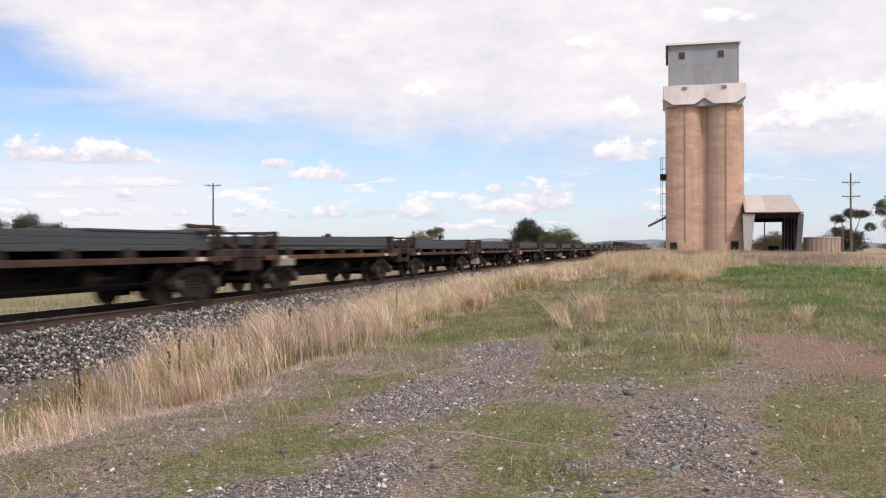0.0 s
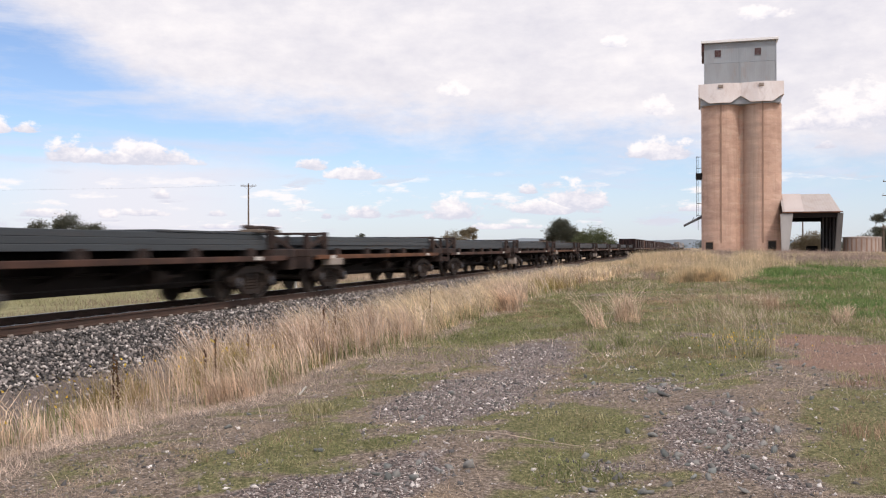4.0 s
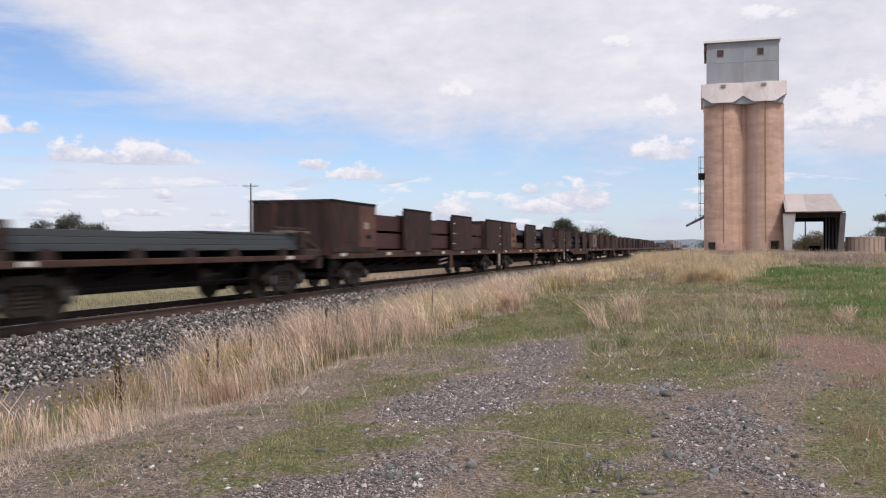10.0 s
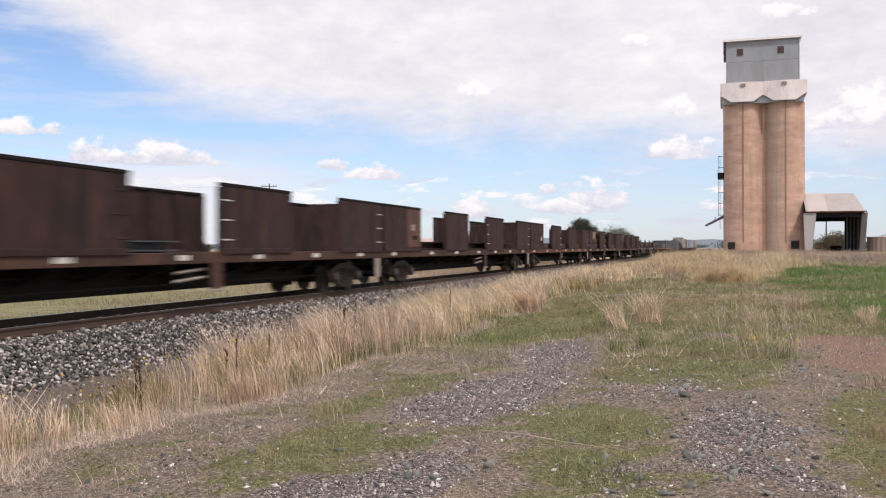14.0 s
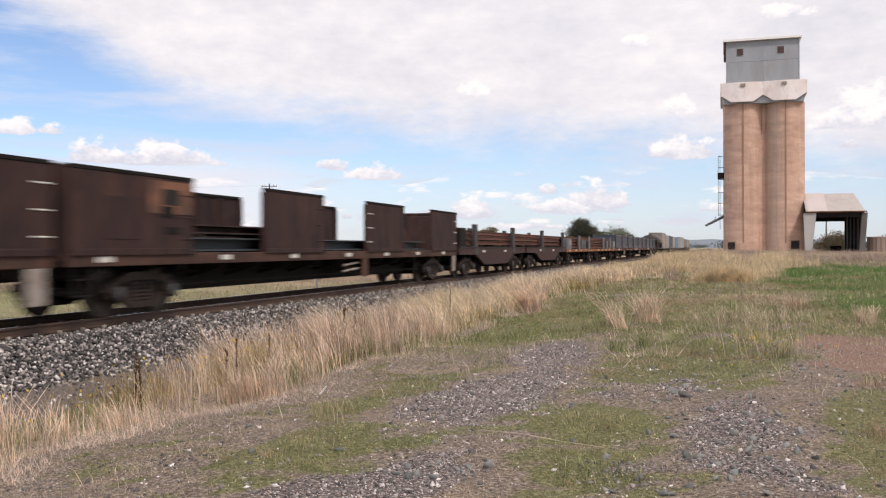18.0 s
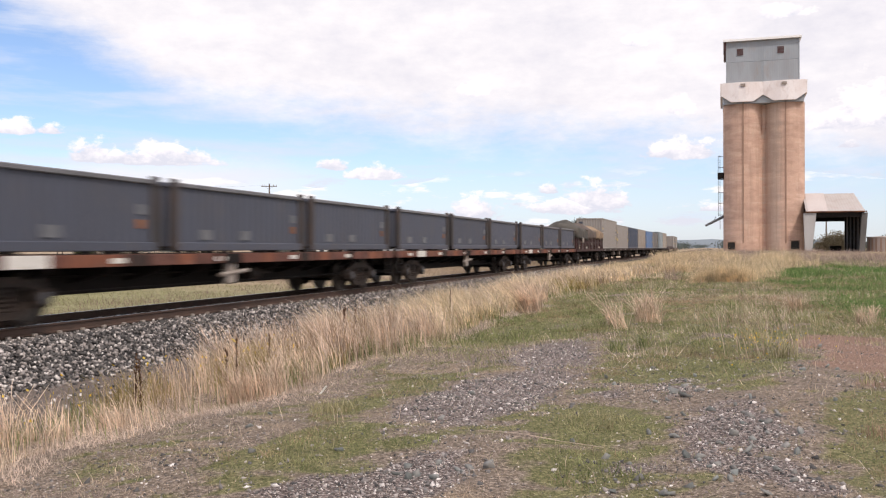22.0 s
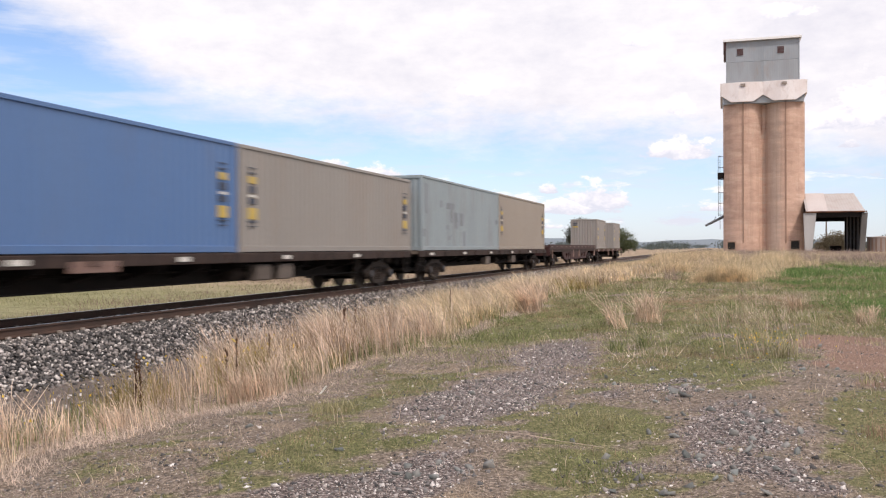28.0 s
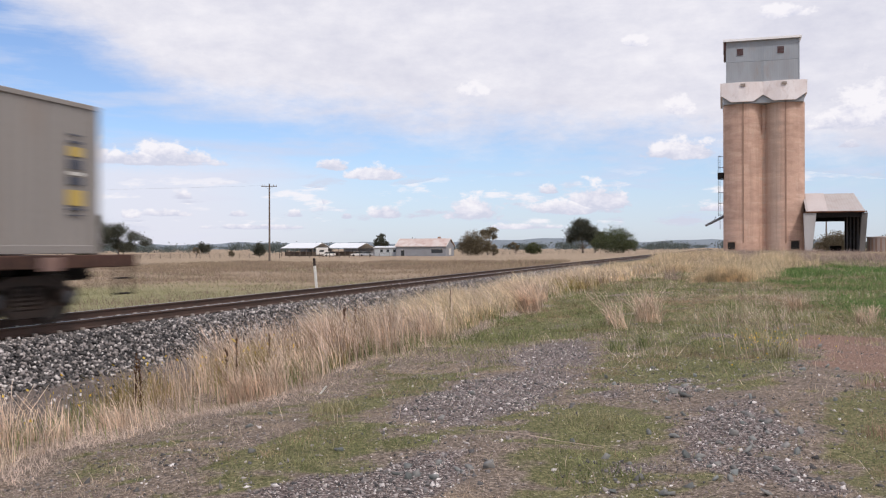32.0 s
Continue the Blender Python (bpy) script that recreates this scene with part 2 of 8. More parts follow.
CNAVY = surface("navy_container_paint", (0.030, 0.047, 0.085), 0.4, alt=(0.04, 0.055, 0.09), amount=0.6, scale=0.5, stretch=(1, 1, 0.25), bump=0.06)
YELLOW = surface("yellow_decal", (0.56, 0.40, 0.10), 0.5, amount=0.4)
INK = surface("dark_blue_decal", (0.05, 0.06, 0.09), 0.5, amount=0.2)
WHITE = surface("white_paint", (0.72, 0.70, 0.66), 0.6, amount=0.4, scale=6.0, grime=(0.3, 0.25, 0.2), grime_amount=0.4)
CLEAN = surface("clean_white_iron", (0.84, 0.84, 0.84), 0.45, alt=(0.76, 0.76, 0.77), amount=0.5, scale=0.5)
PALE = surface("pale_dirty_metal", (0.34, 0.30, 0.27), 0.65, alt=(0.22, 0.17, 0.14), amount=0.7, scale=4.0)
GALV = surface("galvanised_cladding", (0.33, 0.36, 0.395), 0.55, metal=0.15, alt=(0.27, 0.295, 0.325), amount=0.7, scale=0.35, grime=(0.30, 0.24, 0.20), grime_amount=0.25, stretch=(1, 1, 0.4), bump=0.08)
LIME = surface("whitewashed_concrete", (0.79, 0.745, 0.745), 0.8, alt=(0.70, 0.62, 0.60), amount=0.8, scale=0.35, grime=(0.42, 0.30, 0.25), grime_amount=0.35, stretch=(1, 1, 0.5))
SILODIRT = surface("stained_concrete", (0.34, 0.22, 0.165), 0.9, amount=0.6, scale=0.5)
REDPANE = surface("dull_red_louvre", (0.065, 0.026, 0.026), 0.6, amount=0.5)
BLACK = surface("dark_interior", (0.02, 0.018, 0.017), 0.9, amount=0.3)
ROOFIRON = surface("weathered_roof_iron", (0.46, 0.42, 0.405), 0.5, alt=(0.42, 0.365, 0.34), amount=0.7, scale=0.4, grime=(0.36, 0.26, 0.22), grime_amount=0.35, bump=0.1)
TIMBER = surface("grey_timber", (0.16, 0.125, 0.10), 0.85, alt=(0.10, 0.08, 0.065), amount=0.8, scale=3.0, stretch=(4, 4, 0.5))
CONCRETE = surface("stained_sleeper", (0.12, 0.10, 0.088), 0.85, alt=(0.08, 0.065, 0.055), amount=0.8, scale=4.0, jitter=0.2)
BARK = surface("gum_bark", (0.15, 0.12, 0.10), 0.9, alt=(0.26, 0.23, 0.20), amount=0.6, scale=1.5, stretch=(3, 3, 0.4))



def silo_concrete():
    """Painted concrete poured in lifts: each lift a little different, runs and pale lime bleeding down from the joints."""
    m = bpy.data.materials.new("salmon_painted_concrete")
    m.use_nodes = True
    n = Nodes(m.node_tree)
    p = n.add("ShaderNodeTexCoord").outputs["Object"]
    _, _, z = n.add("ShaderNodeSeparateXYZ", {0: p}).outputs
    low = n.noise(p, 0.35, 5.0, 0.6)
    runs = n.noise(n.vec("MULTIPLY", p, (2.2, 2.2, 0.10)), 1.0, 6.0, 0.65)
    fine = n.noise(p, 9.0, 5.0, 0.65)
    wavy = n.math("ADD", z, n.math("MULTIPLY", n.noise(p, 0.5, 3.0), 0.5))
    lift = n.math("FLOOR", n.math("DIVIDE", wavy, 1.25))
    odd = n.math("FRACT", n.math("MULTIPLY", n.math("SINE", n.math("MULTIPLY", lift, 12.99)), 437.5))
    joint = n.math("SUBTRACT", 1.0, n.smooth(n.math("ABSOLUTE", n.math("SUBTRACT", n.math("FRACT", n.math("DIVIDE", wavy, 1.25)), 0.5)), 0.0, 0.10))
    c = n.mix(n.smooth(low, 0.35, 0.65), (0.62, 0.415, 0.325, 1), (0.525, 0.35, 0.275, 1))
    x, _, _ = n.add("ShaderNodeSeparateXYZ", {0: p}).outputs
    # blotches that lie level, and a broad grey lime stain on the second bin
    blot = n.noise(n.vec("MULTIPLY", p, (0.35, 0.35, 1.1)), 1.0, 5.0, 0.62)
    c = n.mix(n.math("MULTIPLY", n.smooth(blot, 0.50, 0.64), 0.5), c, (0.72, 0.52, 0.42, 1))
    c = n.mix(n.math("MULTIPLY", n.smooth(blot, 0.48, 0.36), 0.45), c, (0.42, 0.27, 0.21, 1))
    near_x = n.math("ADD", x, n.math("MULTIPLY", n.math("SUBTRACT", blot, 0.5), 3.0))
    stain = n.math("MULTIPLY", n.smooth(near_x, 17.7, 18.3), n.math("SUBTRACT", 1.0, n.smooth(near_x, 19.6, 20.8)))
    c = n.mix(n.math("MULTIPLY", stain, 0.55), c, (0.46, 0.385, 0.325, 1))
    c = n.mix(n.math("MULTIPLY", n.smooth(runs, 0.46, 0.68), 0.36), c, (0.36, 0.235, 0.18, 1))
    c = n.mix(n.math("MULTIPLY", n.smooth(n.noise(n.vec("MULTIPLY", p, (1.3, 1.3, 0.3)), 1.1, 6.0, 0.7), 0.56, 0.72), 0.5), c, (0.58, 0.45, 0.36, 1))
    c = n.mix(n.math("MULTIPLY", n.math("MULTIPLY", joint, n.smooth(n.noise(p, 0.8, 4.0), 0.45, 0.65)), 0.30), c, (0.66, 0.52, 0.43, 1))
    v = n.math("ADD", n.math("MULTIPLY_ADD", odd, 0.12, 0.87), n.math("MULTIPLY", n.math("SUBTRACT", fine, 0.5), 0.35))
    c = n.add("ShaderNodeHueSaturation", {"Value": v, "Color": c}).outputs[0]
    b = n.add("ShaderNodeBump", {"Strength": 0.15, "Distance": 0.05, "Height": fine}).outputs[0]
    s = n.add("ShaderNodeBsdfPrincipled", {"Base Color": c, "Roughness": 0.88, "Normal": b, "Specular IOR Level": 0.25})
    n.add("ShaderNodeOutputMaterial", {"Surface": s.outputs[0]})
    return m


SILO = silo_concrete()

def leaf_mat(name, base, alt):
    if name in MATS:
        return MATS[name]
    m = bpy.data.materials.new(name)
    m.use_nodes = True
    n = Nodes(m.node_tree)
    isl = n.add("ShaderNodeNewGeometry").outputs["Random Per Island"]
    c = n.mix(isl, (*base, 1), (*alt, 1))
    tc = n.add("ShaderNodeTexCoord").outputs["Object"]
    v = n.math("MULTIPLY", n.math("MULTIPLY_ADD", n.noise(tc, 0.6, 4.0), 0.9, 0.55), n.math("MULTIPLY_ADD", n.smooth(n.noise(tc, 3.2, 4.0, 0.6), 0.3, 0.7), 0.7, 0.66))
    c = n.add("ShaderNodeHueSaturation", {"Value": v, "Color": c}).outputs[0]
    a = n.add("ShaderNodeBsdfPrincipled", {"Base Color": c, "Roughness": 0.65, "Specular IOR Level": 0.25}).outputs[0]
    b = n.add("ShaderNodeBsdfTranslucent", {"Color": c}).outputs[0]
    s = n.add("ShaderNodeMixShader", {0: 0.42, 1: a, 2: b}).outputs[0]
    n.add("ShaderNodeOutputMaterial", {"Surface": s})
    MATS[name] = m
    return m


GUM = leaf_mat("gum_leaves", (0.058, 0.064, 0.048), (0.128, 0.133, 0.098))
BUSH = leaf_mat("green_bush_leaves", (0.075, 0.092, 0.045), (0.14, 0.155, 0.08))
DRYBUSH = leaf_mat("olive_brown_leaves", (0.14, 0.115, 0.075), (0.25, 0.21, 0.14))
PADDOCK = leaf_mat("paddock_grass", (0.29, 0.225, 0.155), (0.42, 0.335, 0.24))
BROWNED = leaf_mat("browned_paddock_grass", (0.22, 0.16, 0.125), (0.32, 0.24, 0.19))
OLIVE = leaf_mat("olive_paddock_grass", (0.23, 0.225, 0.115), (0.37, 0.35, 0.20))
RANK = leaf_mat("rank_russet_grass", (0.40, 0.315, 0.19), (0.84, 0.69, 0.48))
GOLDSTRAW = leaf_mat("golden_straw_grass", (0.45, 0.345, 0.215), (0.98, 0.84, 0.61))
HEATHER = leaf_mat("purple_brown_weeds", (0.24, 0.175, 0.155), (0.50, 0.39, 0.34))
STRAW = leaf_mat("straw_grass", (0.42, 0.30, 0.22), (0.95, 0.78, 0.62))
MAUVE = leaf_mat("dead_pinkish_grass", (0.45, 0.355, 0.30), (0.86, 0.72, 0.62))
GOLD = leaf_mat("golden_olive_grass", (0.20, 0.165, 0.06), (0.56, 0.44, 0.20))
MEADOW = leaf_mat("olive_brown_meadow", (0.20, 0.185, 0.095), (0.54, 0.485, 0.29))
FLOWER = leaf_mat("small_yellow_flowers", (0.70, 0.42, 0.04), (0.80, 0.60, 0.08))
RUSSET = leaf_mat("russet_grass", (0.23, 0.155, 0.105), (0.56, 0.41, 0.29))
GREEN = leaf_mat("green_grass", (0.085, 0.115, 0.045), (0.37, 0.385, 0.18))
LUSH = leaf_mat("lush_green_weeds", (0.09, 0.17, 0.05), (0.21, 0.31, 0.11))
WEED = leaf_mat("brown_seed_weeds", (0.10, 0.055, 0.035), (0.17, 0.095, 0.055))


def ballast_mat(name, tone):
    m = bpy.data.materials.new(name)
    m.use_nodes = True
    n = Nodes(m.node_tree)
    isl = n.add("ShaderNodeNewGeometry").outputs["Random Per Island"]
    obj = n.add("ShaderNodeObjectInfo").outputs["Random"]
    f = n.math("FRACT", n.math("ADD", isl, n.math("MULTIPLY", obj, 7.3)))
    c = n.ramp(f, [(0.0, (0.045, 0.043, 0.045)), (0.35, (0.10, 0.095, 0.094)), (0.65, (0.22, 0.20, 0.193)), (0.85, (0.38, 0.34, 0.325)), (1.0, (0.72, 0.675, 0.655))])
    tc = n.add("ShaderNodeTexCoord").outputs["Object"]
    v = n.math("MULTIPLY_ADD", n.noise(tc, 60.0, 4.0), 0.7 * tone, 0.65 * tone)
    c = n.add("ShaderNodeHueSaturation", {"Value": v, "Color": c}).outputs[0]
    s = n.add("ShaderNodeBsdfPrincipled", {"Base Color": c, "Roughness": 0.85})
    n.add("ShaderNodeOutputMaterial", {"Surface": s.outputs[0]})
    return m


BALLAST = ballast_mat("ballast_stone", 1.0)
STONE = ballast_mat("loose_stones", 1.2)
# the same stone at 0.42 of its tone, for the bed and between the rails
DARKSTONE = ballast_mat("darker_ballast_stone", 0.42)

# ---- mesh helpers ----


class Shape:
    """Collects boxes, bars, tubes and sheets into one mesh."""

    def __init__(self):
        self.v, self.f = [], []

    def _put(self, vs, fs):
        k = len(self.v)
        self.v += [tuple(p) for p in vs]
        self.f += [tuple(i + k for i in q) for q in fs]
        return self

    def box(self, x0, x1, y0, y1, z0, z1, c=0.012):
        """A block with chamfered edges; c is the chamfer."""
        c = min(c, 0.3 * abs(x1 - x0), 0.3 * abs(y1 - y0), 0.3 * abs(z1 - z0))
        lo, hi = (x0, y0, z0), (x1, y1, z1)
        vs, ix = [], {}
        for a in (0, 1):
            for b in (0, 1):
                for d in (0, 1):
                    s = (a, b, d)
                    p = [hi[i] if s[i] else lo[i] for i in range(3)]
                    for ax in range(3):
                        q = [p[i] if i == ax else p[i] + (-c if s[i] else c) for i in range(3)]
                        ix[s, ax] = len(vs)
                        vs.append(q)
        fs = []
        for ax in range(3):
            o = [i for i in range(3) if i != ax]
            for side in (0, 1):
                ring = []
                for a, b in ((0, 0), (1, 0), (1, 1), (0, 1)):
                    s = [0, 0, 0]
                    s[ax], s[o[0]], s[o[1]] = side, a, b
                    ring.append(ix[tuple(s), ax])
                if (side == 1) != (ax != 1):
                    ring.reverse()
                fs.append(ring)
        for ax in range(3):
            o = [i for i in range(3) if i != ax]
            for a in (0, 1):
                for b in (0, 1):
                    s0, s1 = [0, 0, 0], [0, 0, 0]
                    s0[o[0]] = s1[o[0]] = a
                    s0[o[1]] = s1[o[1]] = b
                    s1[ax] = 1
                    s0, s1 = tuple(s0), tuple(s1)
                    ring = [ix[s0, o[0]], ix[s1, o[0]], ix[s1, o[1]], ix[s0, o[1]]]
                    if ((a == b) == (ax != 1)):
                        ring.reverse()
                    fs.append(ring)
        for s in [(a, b, d) for a in (0, 1) for b in (0, 1) for d in (0, 1)]:
            ring = [ix[s, 0], ix[s, 1], ix[s, 2]]
            if sum(s) % 2 == 0:
                ring.reverse()
            fs.append(ring)
        return self._put(vs, fs)

    def prism(self, poly, x0, x1, axis="x"):
        """A polygon of (a, b) pairs pushed along an axis: x gives (y, z), y gives (x, z), z gives (x, y)."""
        k = len(poly)
        put = {"x": lambda t, p: (t, p[0], p[1]), "y": lambda t, p: (p[0], t, p[1]), "z": lambda t, p: (p[0], p[1], t)}[axis]
        vs = [put(x0, p) for p in poly] + [put(x1, p) for p in poly]
        fs = [tuple(range(k)), tuple(range(2 * k - 1, k - 1, -1))] + [(i, i + k, (i + 1) % k + k, (i + 1) % k) for i in range(k)]
        return self._put(vs, fs)

    def rod(self, p, q, r0, r1=None, n=8, caps=True):
        p, q = Vector(p), Vector(q)
        r1 = r0 if r1 is None else r1
        d = (q - p).normalized()
        a = d.orthogonal().normalized()
        b = d.cross(a)
        vs = [c + (a * math.cos(2 * math.pi * i / n) + b * math.sin(2 * math.pi * i / n)) * r for c, r in ((p, r0), (q, r1)) for i in range(n)]
        fs = [(i, (i + 1) % n, (i + 1) % n + n, i + n) for i in range(n)]
        if caps:
            fs += [tuple(range(n - 1, -1, -1)), tuple(range(n, 2 * n))]
        return self._put(vs, fs)

    def lathe(self, profile, centre, n=20):
        """A profile of (x, radius) turned round the x axis."""
        vs = [(centre[0] + x, centre[1] + r * math.cos(2 * math.pi * i / n), centre[2] + r * math.sin(2 * math.pi * i / n)) for x, r in profile for i in range(n)]
        m = len(profile)
        fs = [(j * n + i, j * n + (i + 1) % n, (j + 1) * n + (i + 1) % n, (j + 1) * n + i) for j in range(m - 1) for i in range(n)]
        return self._put(vs, fs)

    def tube(self, pts, r, n=5):
        """One unbroken bent tube through the points."""
        k = len(pts)
        vs = []
        for i, p in enumerate(pts):
            p = Vector(p)
            d = (Vector(pts[min(i + 1, k - 1)]) - Vector(pts[max(i - 1, 0)])).normalized()
            a = d.cross(Vector((0.13, 0.21, 0.97))).normalized()
            b = d.cross(a)
            vs += [p + (a * math.cos(2 * math.pi * j / n) + b * math.sin(2 * math.pi * j / n)) * r for j in range(n)]
        fs = [(i * n + j, i * n + (j + 1) % n, (i + 1) * n + (j + 1) % n, (i + 1) * n + j) for i in range(k - 1) for j in range(n)]
        return self._put(vs, fs)

    def corrugated(self, x, y0, y1, z0, z1, depth, pitch, out=1, axis="x", rib=0.5):
        """A sheet with trapezoid ribs upright; faces +axis when out is 1."""
        ys = []
        k = max(1, round((y1 - y0) / pitch))
        w = (y1 - y0) / k
        for i in range(k):
            a = y0 + i * w
            ys += [(a, 0.0), (a + w * rib * 0.7, 0.0), (a + w * rib, 1.0), (a + w * (0.3 + rib * 0.7), 1.0)]
        ys.append((y1, 0.0))
        vs = []
        for y, d in ys:
            a = x - out * depth * d
            for z in (z0, z1):
                vs.append((a, y, z) if axis == "x" else (y, a, z))
        fs = [(2 * i, 2 * i + 2, 2 * i + 3, 2 * i + 1) for i in range(len(ys) - 1)]
        return self._put(vs, fs)

    def mesh(self, name, mat, smooth=False):
        me = bpy.data.meshes.new(name)
        me.from_pydata(self.v, [], self.f)
        me.validate()
        bm = bmesh.new()
        bm.from_mesh(me)
        bmesh.ops.recalc_face_normals(bm, faces=bm.faces[:])
        bm.to_mesh(me)
        bm.free()
        if smooth:
            me.shade_smooth()
        for m in (mat if isinstance(mat, (list, tuple)) else [mat]):
            me.materials.append(m)
        return me


def part(name, shape, mat, parent=None, label="", at=None, smooth=False):
    me = shape.mesh(name, mat, smooth) if isinstance(shape, Shape) else shape
    ob = new(name, me)
    if parent is not None:
        ob.parent = parent
    if at is not None:
        ob.matrix_basis = at
    if label:
        ob["label"] = label
    return ob


def thing(name, label, category, group="", kind="", at=None):
    ob = new(name)
    ob.empty_display_size = 0.2
    if at is not None:
        ob.matrix_basis = at
    return tagged(ob, label, category, group, kind)


def array_mesh(name, verts, faces, mat, smooth=False):
    """A mesh from numpy arrays (verts n x 3, faces m x 3 or m x 4)."""
    me = bpy.data.meshes.new(name)
    k = faces.shape[1]
    me.vertices.add(len(verts))
    me.vertices.foreach_set("co", np.ascontiguousarray(verts, dtype=np.float32).ravel())
    me.loops.add(faces.size)
    me.loops.foreach_set("vertex_index", np.ascontiguousarray(faces, dtype=np.int32).ravel())
    me.polygons.add(len(faces))
    me.polygons.foreach_set("loop_start", np.arange(0, faces.size, k, dtype=np.int32))
    me.update(calc_edges=True)
    if smooth:
        me.shade_smooth()
    me.materials.append(mat)
    return me


# ---- ground ----
def lerp_table(v, table):
    return np.interp(v, [a for a, _ in table], [b for _, b in table])


def ground_z(x, y):
    """Height of the ground: the cess beside the track, the bank, the yard that climbs towards the silo, the paddocks."""
    x, y = np.asarray(x, float), np.asarray(y, float)
    near = lerp_table(x, [(-400, -1.6), (-60, -1.2), (-14, -1.0), (-6, -0.85), (-2.6, -0.62), (-1.2, -0.5), (1.2, -0.5), (2.5, -0.75), (3.6, -0.80),
                          (5.0, -0.66), (7.0, -0.5), (9.5, -0.36), (12.0, -0.27), (16, -0.24), (22, -0.3), (60, -0.5), (400, -1.5)])
    climb = lerp_table(y, [(-400, 0.0), (18, 0.0), (35, 0.22), (55, 0.60), (80, 0.72), (130, 0.85), (200, 0.6), (420, -0.4)])
    across = lerp_table(x, [(-400, 0.0), (2.8, 0.0), (4.2, 0.5), (5.5, 1.0), (30, 1.0), (60, 0.5), (200, 0.0)])
    soft = 0.05 * np.sin(x * 0.83 + 1.3 * np.sin(y * 0.31)) * np.cos(y * 0.57 + x * 0.21) + 0.03 * np.sin(x * 2.3 + y * 1.7) * np.sin(y * 2.1 - x)
    soft = soft * np.clip((np.abs(x) - 2.8) / 2.0, 0, 1)
    far = np.clip((np.hypot(x, y) - 300) / 2500, 0, 1) * -1.0
    return near + climb * across + soft + far


def ground_mat():
    m = bpy.data.materials.new("ground")
    m.use_nodes = True
    n = Nodes(m.node_tree)
    p = n.add("ShaderNodeTexCoord").outputs["Object"]
    sx, sy, _ = n.add("ShaderNodeSeparateXYZ", {0: p}).outputs
    big = n.noise(p, 0.35, 5.0, 0.6)
    mid = n.noise(p, 1.6, 6.0, 0.62)
    fine = n.noise(p, 26.0, 5.0, 0.7)
    grit = n.noise(p, 90.0, 3.0, 0.6)

    def band(v, lo, a, b, hi):
        return n.math("MULTIPLY", n.smooth(v, lo, a), n.math("SUBTRACT", 1.0, n.smooth(v, b, hi)))

    soil = n.ramp(fine, [(0.30, (0.055, 0.043, 0.035)), (0.48, (0.172, 0.136, 0.110)), (0.66, (0.40, 0.33, 0.275))])
    turf = n.ramp(fine, [(0.32, (0.055, 0.062, 0.028)), (0.5, (0.150, 0.145, 0.070)), (0.68, (0.32, 0.29, 0.165))])
    dry = n.ramp(fine, [(0.3, (0.17, 0.125, 0.085)), (0.5, (0.32, 0.245, 0.17)), (0.7, (0.48, 0.385, 0.285))])
    gravel = n.ramp(n.noise(p, 38.0, 3.0, 0.6), [(0.32, (0.040, 0.032, 0.032)), (0.46, (0.125, 0.098, 0.092)), (0.57, (0.26, 0.215, 0.20)), (0.67, (0.56, 0.50, 0.47))])
    red = n.ramp(fine, [(0.25, (0.155, 0.092, 0.070)), (0.6, (0.285, 0.182, 0.142))])
    zone = n.add("ShaderNodeAttribute")
    zone.attribute_name = "zones"
    zr, zg, zb = n.add("ShaderNodeSeparateColor", {0: zone.outputs["Color"]}).outputs
    za = zone.outputs["Alpha"]

    def rough_edge(v):
        return n.smooth(n.math("ADD", v, n.math("MULTIPLY", n.math("SUBTRACT", n.noise(p, 5.0, 5.0, 0.65), 0.5), 0.9)), 0.3, 0.7)

    c = n.mix(n.math("MULTIPLY", n.smooth(mid, 0.52, 0.68), 0.5), soil, dry)
    # paddock beyond the line, the rise towards the silo and the far country
    field = n.ramp(n.noise(p, 0.02, 6.0, 0.6), [(0.3, (0.24, 0.17, 0.12)), (0.5, (0.34, 0.26, 0.185)), (0.7, (0.26, 0.205, 0.13))])
    c = n.mix(n.math("SUBTRACT", 1.0, n.smooth(sx, -14.0, -5.0)), c, n.mix(n.smooth(mid, 0.35, 0.7), field, dry))
    olive = n.ramp(mid, [(0.35, (0.19, 0.18, 0.09)), (0.65, (0.30, 0.28, 0.155))])
    c = n.mix(n.math("MULTIPLY", band(sx, -34.0, -22.0, -3.2, -2.6), n.math("SUBTRACT", 1.0, n.smooth(sy, 40.0, 70.0))), c, olive)
    c = n.mix(n.smooth(sy, 36.0, 60.0), c, n.mix(n.smooth(mid, 0.45, 0.7), field, dry))
    c = n.mix(rough_edge(zg), c, turf)
    c = n.mix(n.math("MULTIPLY", rough_edge(zb), 0.8), c, n.mix(n.smooth(mid, 0.45, 0.6), dry, soil))
    c = n.mix(rough_edge(zr), c, gravel)
    c = n.mix(n.math("MULTIPLY", rough_edge(za), 0.85), c, red)
    bare = n.ramp(fine, [(0.3, (0.13, 0.105, 0.095)), (0.7, (0.22, 0.185, 0.165))])
    near_line = n.math("SUBTRACT", 1.0, n.smooth(sy, 36.0, 60.0))
    c = n.mix(n.math("MULTIPLY", band(sx, 2.2, 2.6, 3.6, 4.3), near_line), c, bare)
    speck = n.math("MULTIPLY_ADD", n.smooth(n.noise(p, 55.0, 4.0, 0.75), 0.32, 0.68), 0.95, 0.54)
    c = n.add("ShaderNodeHueSaturation", {"Value": speck, "Color": c}).outputs[0]
    rel = n.math("ADD", n.math("MULTIPLY", fine, 0.6), n.math("MULTIPLY", grit, 0.4))
    b = n.add("ShaderNodeBump", {"Strength": 0.7, "Distance": 0.05, "Height": rel}).outputs[0]
